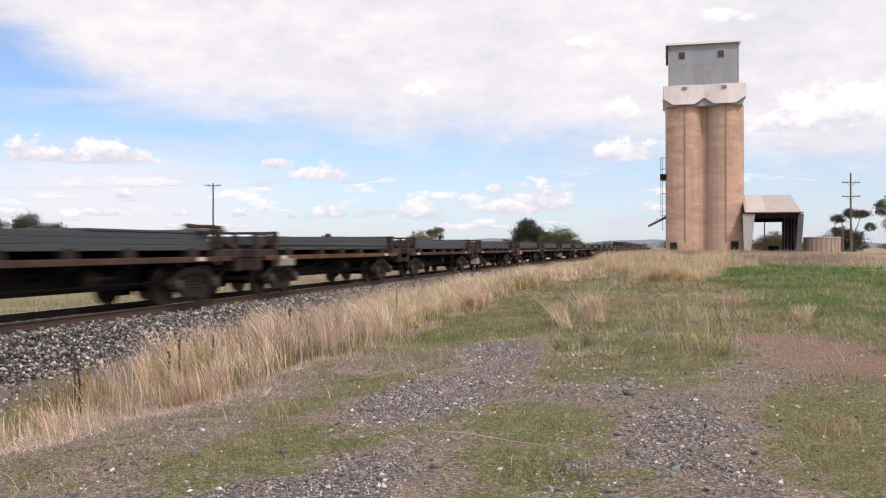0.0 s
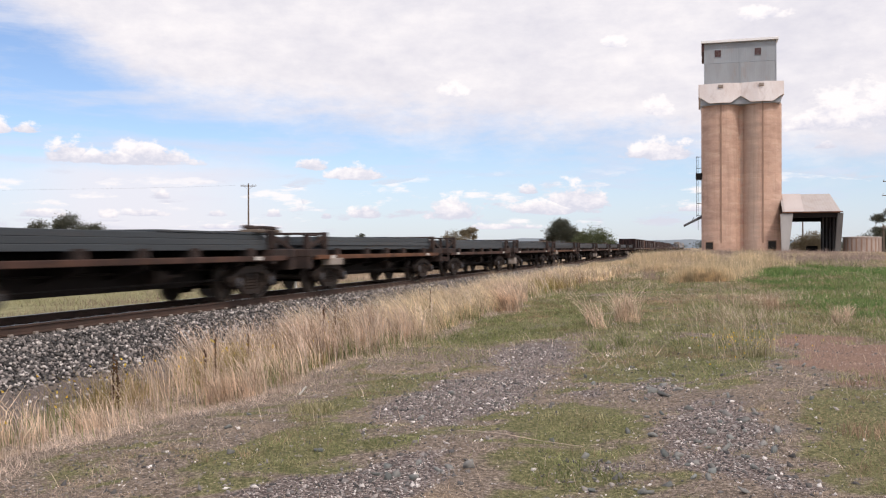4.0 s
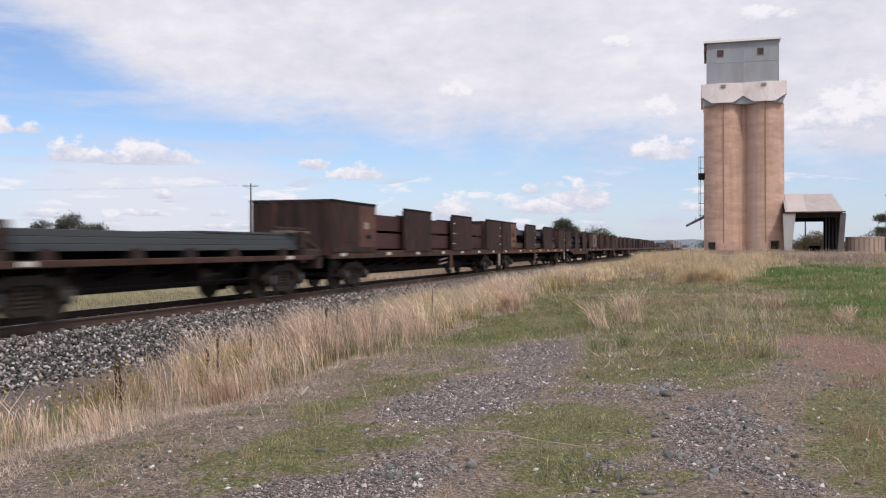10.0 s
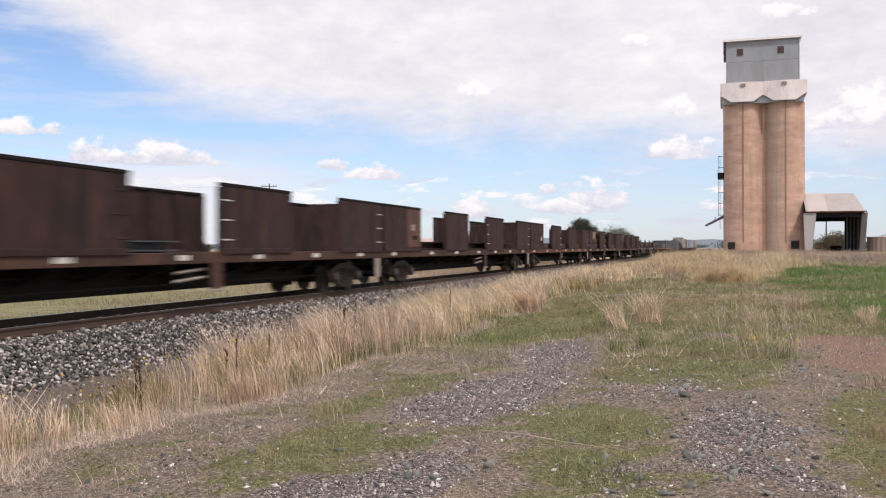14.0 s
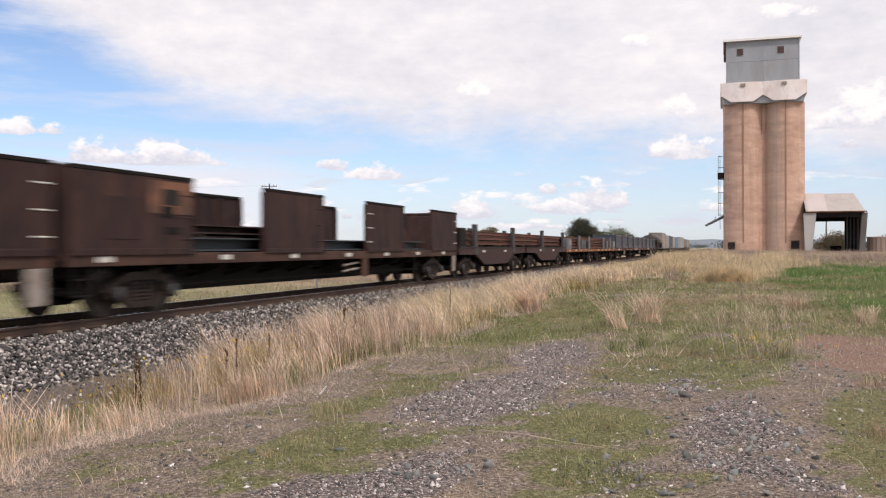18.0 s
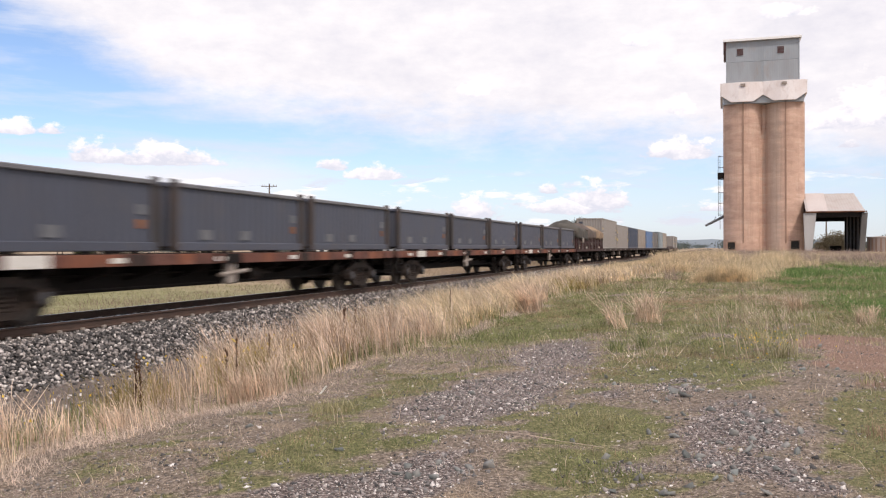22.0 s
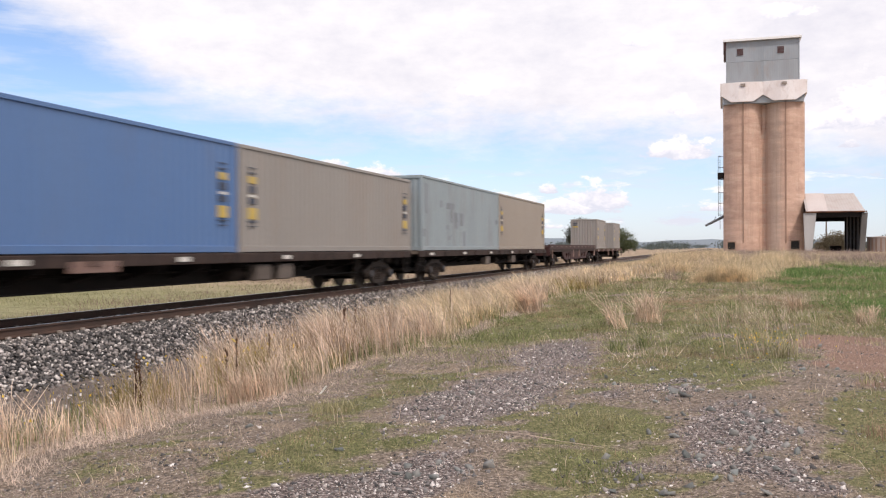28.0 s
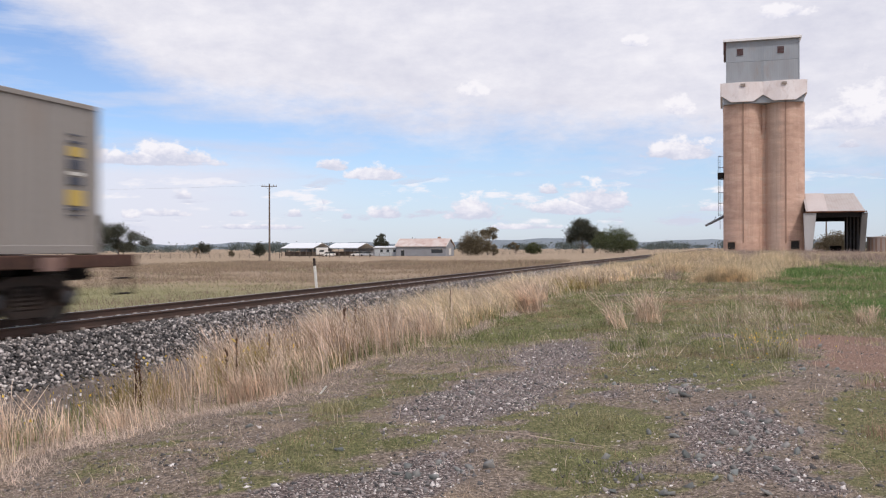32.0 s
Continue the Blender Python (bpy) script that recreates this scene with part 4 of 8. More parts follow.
# --- shorter bulkhead wagon with a bowed sill, 18.5 m ---
def make_bowed_wagon():
    L = 18.3
    w = thing("bowed_bulkhead_wagon", "brown bulkhead wagon with a bowed ochre sill", "railway wagon", "bulkhead wagons of the train")
    part("deck", Shape().box(-1.27, 1.27, 0.1, L - 0.1, 1.05, 1.18, 0.01), DARK, w)
    bow = [(0.1, 1.24), (L - 0.1, 1.24), (L - 0.1, 1.02), (L - 2.6, 1.02), (L - 4.6, 0.74), (4.6, 0.74), (2.6, 1.02), (0.1, 1.02)]
    for e in (-1, 1):
        part("side_sill", Shape().prism(bow, 1.29 * e - 0.04, 1.29 * e + 0.04), DECKBROWN, w, "ochre-brown bowed side sill")
    underframe(w, L, 0.6, 3.2)
    for a, b in ((0.05, 2.6), (15.6, L - 0.05)):
        for e in (-1, 1):
            p = part("side_plate", Shape().box(1.335 * e - 0.02, 1.335 * e + 0.02, a, b, 1.2, 2.72, 0.008), PANEL, w)
            part("top_rail", Shape().box(1.32 * e - 0.05, 1.32 * e + 0.05, a, b, 2.69, 2.77, 0.012), DARK, p)
            part("rib", Shape().box(1.36 * e - 0.02, 1.36 * e + 0.02, a + 0.3, b - 0.3, 1.9, 1.95, 0.01), PANEL, p)
            part("patch", Shape().box(1.36 * e - 0.004, 1.36 * e + 0.004, b - 1.3, b - 0.2, 1.5, 1.9, 0.003), DECKRUST, p, "rust-orange patch")
    for a, b in ((5.4, 7.4), (10.5, 12.7)):
        for e in (-1, 1):
            p = part("stanchion_plate", Shape().box(1.335 * e - 0.03, 1.335 * e + 0.03, a, b, 0.98, 2.75, 0.01), PANEL, w)
            part("top_rail", Shape().box(1.32 * e - 0.05, 1.32 * e + 0.05, a, b, 2.72, 2.8, 0.012), DARK, p)
            part("rung", Shape().box(1.37 * e - 0.01, 1.37 * e + 0.01, b - 0.5, b - 0.1, 1.5, 1.53, 0.005), PANEL, p)
    for y in (0.10, L - 0.14):
        part("end_wall", Shape().corrugated(y, -1.28, 1.28, 1.1, 2.7, 0.05, 0.4, 1, "y").box(-1.3, 1.3, y - 0.03, y + 0.07, 2.66, 2.75, 0.012), PANEL, w)
    for y in (2.3, L - 2.3):
        add_bogie(w, y)
    add_coupling(w, L)
    add_steps(w, (0.45, L - 0.45))
    plates(w, (1.0, 6.4, 9.2, 11.6, 16.5), 0.4, 0.16, 1.12, 1.345)
    for z0, z1 in ((0.95, 0.55), (0.95, 0.45)):
        part("truss_rod", Shape().tube([Vector((1.1, y, z)) for y, z in ((4.8, z0), (7.5, z1), (11.5, z1), (13.5, z0))], 0.02, 6), DARK, w)
    return w, L


DARKPOST = surface("dark_grey_post_paint", (0.044, 0.043, 0.045), 0.6, alt=(0.034, 0.030, 0.030), amount=0.6, scale=2.0, grime=(0.11, 0.07, 0.05), grime_amount=0.4)


# --- rail wagon with a deep brown sill and grey stanchions, 13.8 m ---
def make_rail_wagon(front):
    L = 13.75
    w = thing("rail_carrying_wagon", "brown rail wagon with deep sills and grey stanchions", "railway wagon", "rail wagons of the train")
    sill = [(0.2, 1.34), (L - 0.2, 1.34), (L - 0.2, 1.02), (L - 2.9, 1.0), (L - 4.6, 0.52), (4.6, 0.52), (2.9, 1.0), (0.2, 1.02)]
    for e in (-1, 1):
        part("side_sill", Shape().prism(sill, 1.24 * e - 0.05, 1.24 * e + 0.05), MAROON, w)
        part("sill_cap", Shape().box(1.24 * e - 0.09, 1.24 * e + 0.09, 0.2, L - 0.2, 1.32, 1.37, 0.01), RUSTY, w)
    part("deck", Shape().box(-1.2, 1.2, 0.2, L - 0.2, 1.2, 1.32, 0.01), DARK, w)
    underframe(w, L, 0.6, 3.0)
    posts = (2.95, 10.75) if front else (5.1, 12.75)
    for y in posts:
        for e in (-1, 1):
            part("stanchion", Shape().box(1.22 * e - 0.08, 1.22 * e + 0.08, y - 0.24, y + 0.24, 1.2, 2.40, 0.02).box(1.22 * e - 0.1, 1.22 * e + 0.1, y - 0.3, y + 0.3, 1.0, 1.4, 0.02), DARKPOST, w, "dark grey stanchion")
    if front:
        part("end_frame", Shape().box(-1.2, 1.2, 0.5, 0.62, 1.35, 2.15, 0.02).box(-1.25, -1.1, 0.4, 1.4, 1.35, 2.2, 0.02).box(1.1, 1.25, 0.4, 1.4, 1.35, 2.2, 0.02), DARK, w, "black end frame")
    else:
        part("end_frame", Shape().box(-1.2, 1.2, L - 0.6, L - 0.48, 1.35, 2.0, 0.02).prism([(L - 1.5, 1.35), (L - 0.5, 2.0), (L - 0.4, 2.0), (L - 0.4, 1.35)], 1.1, 1.2), DARK, w, "black end frame")
    for y in (2.0, 4.4, 6.9, 9.4, 11.8):
        part("bearer", Shape().box(-1.15, 1.15, y - 0.1, y + 0.1, 1.32, 1.46, 0.015), DARK, w)
    for y in (2.0, L - 2.0):
        add_bogie(w, y)
    add_coupling(w, L)
    plates(w, (4.3, 8.7), 0.5, 0.1, 1.16, 1.3)
    return w, L


def rail_bundle(length, tiers, name="rail_bundle"):
    s = thing(name, "bundle of long rusty steel rails in layers", "steel load", "rail loads of the train")
    for k in range(tiers):
        z = 0.235 * k
        for i in range(7):
            x = -0.96 + 0.32 * i
            prof = [(x + (px * 1.0), z + pz + 0.172) for px, pz in [(a - 0.0, b) for a, b in rail_profile(0.0)]]
            part("rail", Shape().prism(prof, 0.0, length - 0.12 * ((i * 3 + k) % 4), "y"), RAILRUST, s)
        for y in np.linspace(1.2, length - 1.2, max(3, int(length / 5))):
            part("dunnage", Shape().box(-1.08, 1.08, y - 0.05, y + 0.05, z - 0.062, z, 0.01), TIMBER, s)
    return s


# --- flat wagon with an orange-rust sill, for rails or tubs ---
def make_flat_wagon(L, sill, label, bogie_in=2.4, belly=0.45):
    w = thing("flat_wagon", label, "railway wagon", "flat wagons of the train")
    part("deck", Shape().box(-1.24, 1.24, 0.1, L - 0.1, 1.08, 1.2, 0.01), TIMBER, w)
    for e in (-1, 1):
        part("side_sill", Shape().box(1.28 * e - 0.05, 1.28 * e + 0.05, 0.05, L - 0.05, 0.98, 1.21, 0.012), sill, w)
        k = int(L / 2.2)
        for i in range(k):
            y = 0.9 + (L - 1.8) * i / (k - 1)
            part("stake_pocket", Shape().box(1.335 * e - 0.03, 1.335 * e + 0.03, y - 0.1, y + 0.1, 0.99, 1.19, 0.012), sill, w)
    underframe(w, L, belly, 3.3)
    for y in (bogie_in, L - bogie_in):
        add_bogie(w, y)
    add_coupling(w, L)
    add_gear(w, L)
    add_steps(w, (0.4, L - 0.4))
    plates(w, [0.9 + (L - 1.8) * i / 5 + 0.5 for i in range(5)], 0.42, 0.1, 1.09, 1.345)
    return w, L


PINKISH = surface("faded_pinkish_paint", (0.25, 0.155, 0.13), 0.7, alt=(0.15, 0.09, 0.075), amount=0.8, scale=2.2, grime=(0.34, 0.27, 0.24), grime_amount=0.4)
BOXPALE = surface("dusty_brown_box", (0.14, 0.115, 0.10), 0.75, alt=(0.09, 0.07, 0.06), amount=0.8, scale=2.5)


def holed_plate(y0, y1, z0, z1, x0, x1, r):
    """A square of plate with one round hole through its middle."""
    s = Shape()
    cy, cz = (y0 + y1) / 2, (z0 + z1) / 2
    rim = []
    for a, b in (((y0, z0), (y1, z0)), ((y1, z0), (y1, z1)), ((y1, z1), (y0, z1)), ((y0, z1), (y0, z0))):
        rim += [(a[0] + (b[0] - a[0]) * i / 4, a[1] + (b[1] - a[1]) * i / 4) for i in range(4)]
    ring = []
    for y, z in rim:
        d = math.hypot(y - cy, z - cz)
        ring.append((cy + (y - cy) * r / d, cz + (z - cz) * r / d))
    n = len(rim)
    vs = [(x, y, z) for x in (x0, x1) for loop in (rim, ring) for y, z in loop]
    fs = []
    for i in range(n):
        j = (i + 1) % n
        fs += [(i, j, n + j, n + i), (2 * n + i, 3 * n + i, 3 * n + j, 2 * n + j), (n + i, n + j, 3 * n + j, 3 * n + i), (i, 2 * n + i, 2 * n + j, j)]
    return s._put(vs, fs)


# --- empty flat with deep pierced side girders, 22.3 m ---
def make_girder_flat():
    L = 22.3
    w = thing("girder_flat_wagon", "empty maroon flat wagon with pierced side girders", "railway wagon", "flat wagons of the train")
    part("deck", Shape().box(-1.2, 1.2, 0.1, L - 0.1, 1.22, 1.36, 0.01), DARK, w)
    for e in (-1, 1):
        part("deck_edge", Shape().box(1.25 * e - 0.05, 1.25 * e + 0.05, 0.05, L - 0.05, 1.22, 1.53, 0.012), MAROON, w)
        part("side_sill", Shape().box(1.24 * e - 0.07, 1.24 * e + 0.07, 0.05, L - 0.05, 1.04, 1.22, 0.012), RUSTY, w)
        for i in range(12):
            y = 0.8 + (L - 1.6) * i / 11
            part("clip", Shape().box(1.31 * e - 0.02, 1.31 * e + 0.02, y - 0.16, y + 0.16, 1.36, 1.41, 0.008), PALE, w, "small pale lashing clip")
        for a, sgn in ((4.8, 1), (17.5, -1)):
            part("girder_end", Shape().prism([(a, 1.04), (a + sgn * 1.5, 1.04), (a + sgn * 1.5, 0.49), (a + sgn * 1.1, 0.49)], 1.24 * e - 0.03, 1.24 * e + 0.03), MAROON, w)
        part("girder_web", Shape().box(1.24 * e - 0.03, 1.24 * e + 0.03, 8.7, 13.6, 0.49, 1.04, 0.005), MAROON, w)
        part("girder_flange", Shape().box(1.24 * e - 0.09, 1.24 * e + 0.09, 5.9, 16.4, 0.46, 0.50, 0.008), MAROON, w)
        for y in (6.3, 7.1, 7.9, 13.6, 14.4, 15.2):
            part("pierced_plate", holed_plate(y, y + 0.8, 0.50, 1.04, 1.24 * e - 0.03, 1.24 * e + 0.03, 0.215), MAROON, w)
        for y in (0.75, 9.6, 12.4, 21.2):
            part("bracket", Shape().box(1.26 * e - 0.05, 1.26 * e + 0.05, y, y + 0.35, 0.62, 1.2, 0.02), PINKISH, w, "faded pinkish bracket")
    underframe(w, L, 0.6, 3.6)
    for y in (0.1, L - 0.1):
        part("headstock", Shape().box(-1.3, 1.3, y - 0.06, y + 0.06, 0.78, 1.4, 0.02), MAROON, w)
    for y in (2.6, L - 2.6):
        add_bogie(w, y)
    add_coupling(w, L)
    add_gear(w, L)
    add_steps(w, (0.5, L - 0.5))
    return w, L


def add_rail_posts(w, ys, small, ends):
    for y in ys:
        for e in (-1, 1):
            part("stanchion", Shape().box(1.22 * e - 0.06, 1.22 * e + 0.06, y - 0.3, y + 0.3, 1.2, 2.25, 0.02), POSTGREY, w, "blue-grey stanchion")
    for y in small:
        for e in (-1, 1):
            part("short_post", Shape().box(1.22 * e - 0.05, 1.22 * e + 0.05, y - 0.2, y + 0.2, 1.2, 1.95, 0.02), POSTGREY, w, "blue-grey short post")
    for y in ends:
        c = Shape().box(-1.2, 1.2, y - 0.1, y + 0.1, 1.2, 2.0, 0.02)
        for e in (-1, 1):
            c.box(1.15 * e - 0.07, 1.15 * e + 0.07, y - 0.9, y + 0.9, 1.2, 1.98, 0.02)
        part("end_box", c, POSTGREY, w, "blue-grey end frame")
        for e in (-1, 1):
            part("notice", Shape().box(1.235 * e - 0.005, 1.235 * e + 0.005, y - 0.4, y + 0.6, 1.5, 1.85, 0.003), PALE, w, "pale worn notice plate")


# --- open steel tub ---
TUBRIM = surface("pale_worn_rim", (0.165, 0.165, 0.18), 0.55, alt=(0.11, 0.11, 0.12), amount=0.7, scale=1.5)
TUBPOST = surface("dark_worn_post", (0.048, 0.045, 0.046), 0.7, alt=(0.075, 0.05, 0.042), amount=0.7, scale=2.0)
TUBPATCH = surface("faded_grey_patch", (0.16, 0.165, 0.18), 0.6, alt=(0.11, 0.116, 0.13), amount=0.7, scale=3.0)


def make_tub():
    L, W, H = 6.05, 1.22, 1.43
    s = thing("open_steel_tub", "slate-grey ribbed steel tub standing on a flat wagon", "freight tub", "steel tubs on the wagons")
    for e in (-1, 1):
        part("side", Shape().corrugated(W * e, 0.12, L - 0.12, 0.14, H - 0.06, 0.03, 0.28, e), TUB, s)
        part("top_rail", Shape().box(W * e - 0.05, W * e + 0.05, 0, L, H - 0.1, H, 0.02), TUBRIM, s, "pale worn rim")
        part("bottom_rail", Shape().box(W * e - 0.05, W * e + 0.05, 0, L, 0.0, 0.18, 0.015), TUB, s)
        for y in (0.1, L - 0.1):
            part("corner_post", Shape().box(W * e - 0.06, W * e + 0.06, y - 0.1, y + 0.1, 0, H + 0.07, 0.02), TUBPOST, s, "dark worn corner post")
        for y, ww in ((1.3, 0.45), (3.0, 0.45)):
            part("label_patch", Shape().box(W * e - 0.005, W * e + 0.009, y - ww / 2, y + ww / 2, 0.24, 0.46, 0.003), TUBPATCH, s)
        for y in (1.5, 2.1, 3.9, 4.5):
            part("foot", Shape().box(W * e - 0.09, W * e + 0.045, y - 0.14, y + 0.14, -0.055, 0.13, 0.01), DARK, s)
        part("label_bar", Shape().box(W * e - 0.005, W * e + 0.009, L - 0.7, L - 0.45, 0.44, 0.62, 0.003), DECKORANGE, s, "faded orange sticker")
        part("label_bar", Shape().box(W * e - 0.005, W * e + 0.009, L - 0.7, L - 0.42, 0.72, 0.92, 0.003), TUBPATCH, s)
    for y in (0.06, L - 0.06):
        part("end", Shape().corrugated(y, -W, W, 0.1, H - 0.06, 0.04, 0.28, -1 if y < 1 else 1, "y").box(-W, W, y - 0.05, y + 0.05, H - 0.1, H, 0.02), TUB, s)
    part("floor", Shape().box(-W, W, 0.1, L - 0.1, 0.06, 0.14, 0.01), DARK, s)
    part("fill", Shape().prism([(0.1 - W, 0.14), (W - 0.1, 0.14), (W - 0.1, 1.0), (0.3, 1.16), (-0.4, 1.14), (0.1 - W, 1.0)], 0.15, L - 0.15, "y"), DARK, s, "dark bulk fill")
    return s


# --- closed box container ---
def make_container(L, H, mat, label, marks=True, worn=False, group="containers on the train", plain=None):
    W = 1.219
    s = thing("shipping_container", label, "container", group)
    for e in (-1, 1):
        part("side_wall", Shape().corrugated((W - 0.02) * e, 0.1, L - 0.1, 0.15, H - 0.08, 0.036, 0.278, e), mat, s)
        part("top_rail", Shape().box(W * e - 0.06 * (e > 0), W * e + 0.06 * (e < 0), 0.08, L - 0.08, H - 0.09, H, 0.01), mat, s)
        part("bottom_rail", Shape().box(W * e - 0.06 * (e > 0), W * e + 0.06 * (e < 0), 0.08, L - 0.08, 0.02, 0.17, 0.01), mat, s)
        for y in (0.0, L):
            y0, y1 = (0.0, 0.13) if y == 0 else (L - 0.13, L)
            p = part("corner_post", Shape().box(W * e - 0.13 * (e > 0), W * e + 0.13 * (e < 0), y0, y1, 0.1, H - 0.1, 0.01), mat, s)
            for z in (0.0, H - 0.118):
                part("corner_casting", Shape().box(W * e * 1.002 - 0.16 * (e > 0), W * e * 1.002 + 0.16 * (e < 0), y0 - 0.004, y1 + 0.004, z, z + 0.118, 0.015), mat, p)
        if marks:
            for yc, flip in ((0.62, 1), (L - 0.62, -1)):
                x = (W + 0.002) * e
                z0 = H * 0.5
                for za, zb, ww, m in ((0.5, 0.62, 0.22, plain), (0.28, 0.42, 0.16, plain), (-0.05, 0.18, 0.24, plain), (-0.5, -0.36, 0.26, plain)) if plain else ((0.88, 0.92, 0.36, INK), (0.70, 0.76, 0.38, INK), (0.40, 0.62, 0.42, YELLOW), (0.10, 0.32, 0.40, INK), (-0.04, 0.04, 0.4, WHITE),
                                      (-0.26, -0.08, 0.42, INK), (-0.74, -0.38, 0.52, YELLOW), (-0.85, -0.80, 0.48, INK), (-0.98, -0.95, 0.42, INK)):
                    part("marking", Shape().box(x - 0.028, x + 0.004, yc - ww * 0.38, yc + ww * 0.38, z0 + za * 0.76 + 0.08, z0 + zb * 0.76 + 0.08, 0.002), m, s)
        if worn:
            for y0, y1, z0, z1 in ((2.26, 2.6, 1.75, 2.05), (3.05, 4.24, 1.72, 1.98), (3.6, 4.0, 1.17, 1.80), (4.36, 4.96, 0.94, 1.62), (5.18, 5.58, 1.06, 1.62), (5.55, 6.05, 0.18, 0.84), (3.42, 3.72, 0.44, 0.62), (3.18, 3.45, 0.88, 1.05), (11.4, 12.0, 1.28, 1.50), (0.2, 0.5, 0.55, 0.85), (0.32, 0.62, 1.45, 2.6)):
                rib = (L - 0.2) / round((L - 0.2) / 0.278)
                a, b = round((y0 - 0.1) / rib), round((y1 - 0.1) / rib)
                part("worn_patch", Shape().corrugated((W - 0.016) * e, 0.1 + a * rib, 0.1 + max(b, a + 1) * rib, z0, z1, 0.036, 0.278, e), SCUFF, s, "darker scuffed patch")
    for y, e in ((0.03, -1), (L - 0.03, 1)):
        part("end_wall", Shape().corrugated(y, -W + 0.12, W - 0.12, 0.12, H - 0.1, 0.04, 0.25, e, "y"), mat, s)
        part("end_rail", Shape().box(-W + 0.1, W - 0.1, y - 0.03, y + 0.03, H - 0.12, H, 0.01).box(-W + 0.1, W - 0.1, y - 0.03, y + 0.03, 0.02, 0.16, 0.01), mat, s)
    if marks and not plain:
        for z, m, ww in ((H - 0.42, INK, 0.4), (H - 0.58, INK, 0.3), (H - 0.74, YELLOW, 0.45)):
            part("marking", Shape().box(-1.0, -1.0 + ww, -0.006, 0.02, z, z + 0.1, 0.002), m, s)
    part("roof", Shape().corrugated(H - 0.02, 0.1, L - 0.1, -W + 0.05, W - 0.05, 0.02, 0.42), mat, s, at=Matrix(((0, 0, 1, 0), (0, 1, 0, 0), (1, 0, 0, 0), (0, 0, 0, 1))))
    part("floor", Shape().box(-W + 0.03, W - 0.03, 0.05, L - 0.05, 0.05, 0.15, 0.01), DARK, s)
    return s


BROWNMARK = surface("faded_brown_decal", (0.16, 0.12, 0.095), 0.6, amount=0.4)
SCUFF = surface("scuffed_grey_paint", (0.225, 0.245, 0.27), 0.6, alt=(0.17, 0.185, 0.205), amount=0.7, scale=3.0)


# --- open wagon under a tarpaulin ---
def make_open_wagon():
    L = 16.0
    w = thing("open_wagon", "maroon open railway wagon with ribbed sides", "railway wagon")
    part("floor", Shape().box(-1.25, 1.25, 0.1, L - 0.1, 1.0, 1.15, 0.01), DARK, w)
    for e in (-1, 1):
        part("side", Shape().box(1.27 * e - 0.03, 1.27 * e + 0.03, 0.1, L - 0.1, 1.1, 2.35, 0.01), MAROON, w)
        part("top_rail", Shape().box(1.29 * e - 0.06, 1.29 * e + 0.06, 0.05, L - 0.05, 2.28, 2.40, 0.015), MAROON, w)
        part("side_sill", Shape().box(1.29 * e - 0.06, 1.29 * e + 0.06, 0.05, L - 0.05, 1.0, 1.2, 0.015), MAROON, w)
        part("waist_rail", Shape().box(1.32 * e - 0.04, 1.32 * e + 0.04, 0.3, L - 0.3, 1.70, 1.78, 0.012), MAROON, w)
        for i in range(9):
            y = 0.5 + (L - 1.0) * i / 8
            part("rib", Shape().prism([(y - 0.07, 1.1), (y + 0.07, 1.1), (y + 0.07, 2.3), (y - 0.07, 2.3)], 1.3 * e - 0.06, 1.3 * e + 0.06), MAROON, w)
        for i in range(4):
            y = 1.6 + i * 4.2
            part("door_bar", Shape().rod((1.37 * e, y - 0.6, 1.45), (1.37 * e, y + 0.6, 1.45), 0.025, n=6).rod((1.37 * e, y, 1.2), (1.37 * e, y, 1.5), 0.02, n=6), DARK, w)
        part("notice", Shape().box(1.45 * e - 0.004, 1.45 * e + 0.004, 2.2, 3.1, 1.72, 2.12, 0.003).box(1.37 * e - 0.07, 1.37 * e + 0.07, 2.3, 2.4, 1.72, 1.8, 0.003), PALE, w, "pale notice plate")
        part("notice", Shape().box(1.365 * e - 0.004, 1.365 * e + 0.004, 1.0, 1.6, 1.24, 1.52, 0.003), PALE, w, "pale notice plate")
        part("notice", Shape().box(1.365 * e - 0.004, 1.365 * e + 0.004, 7.6, 8.5, 1.52, 1.72, 0.003), BOXPALE, w, "dusty notice plate")
    for y in (0.12, L - 0.12):
        part("end", Shape().box(-1.26, 1.26, y - 0.04, y + 0.04, 1.1, 2.6, 0.01), MAROON, w)
    underframe(w, L, 0.6, 3.2)
    for y in (2.4, L - 2.4):
        add_bogie(w, y)
    add_coupling(w, L)
    add_gear(w, L)
    add_steps(w, (0.4, L - 0.4))
    plates(w, (5.2, 13.0), 0.5, 0.14, 1.32, 1.36)
    return w, L


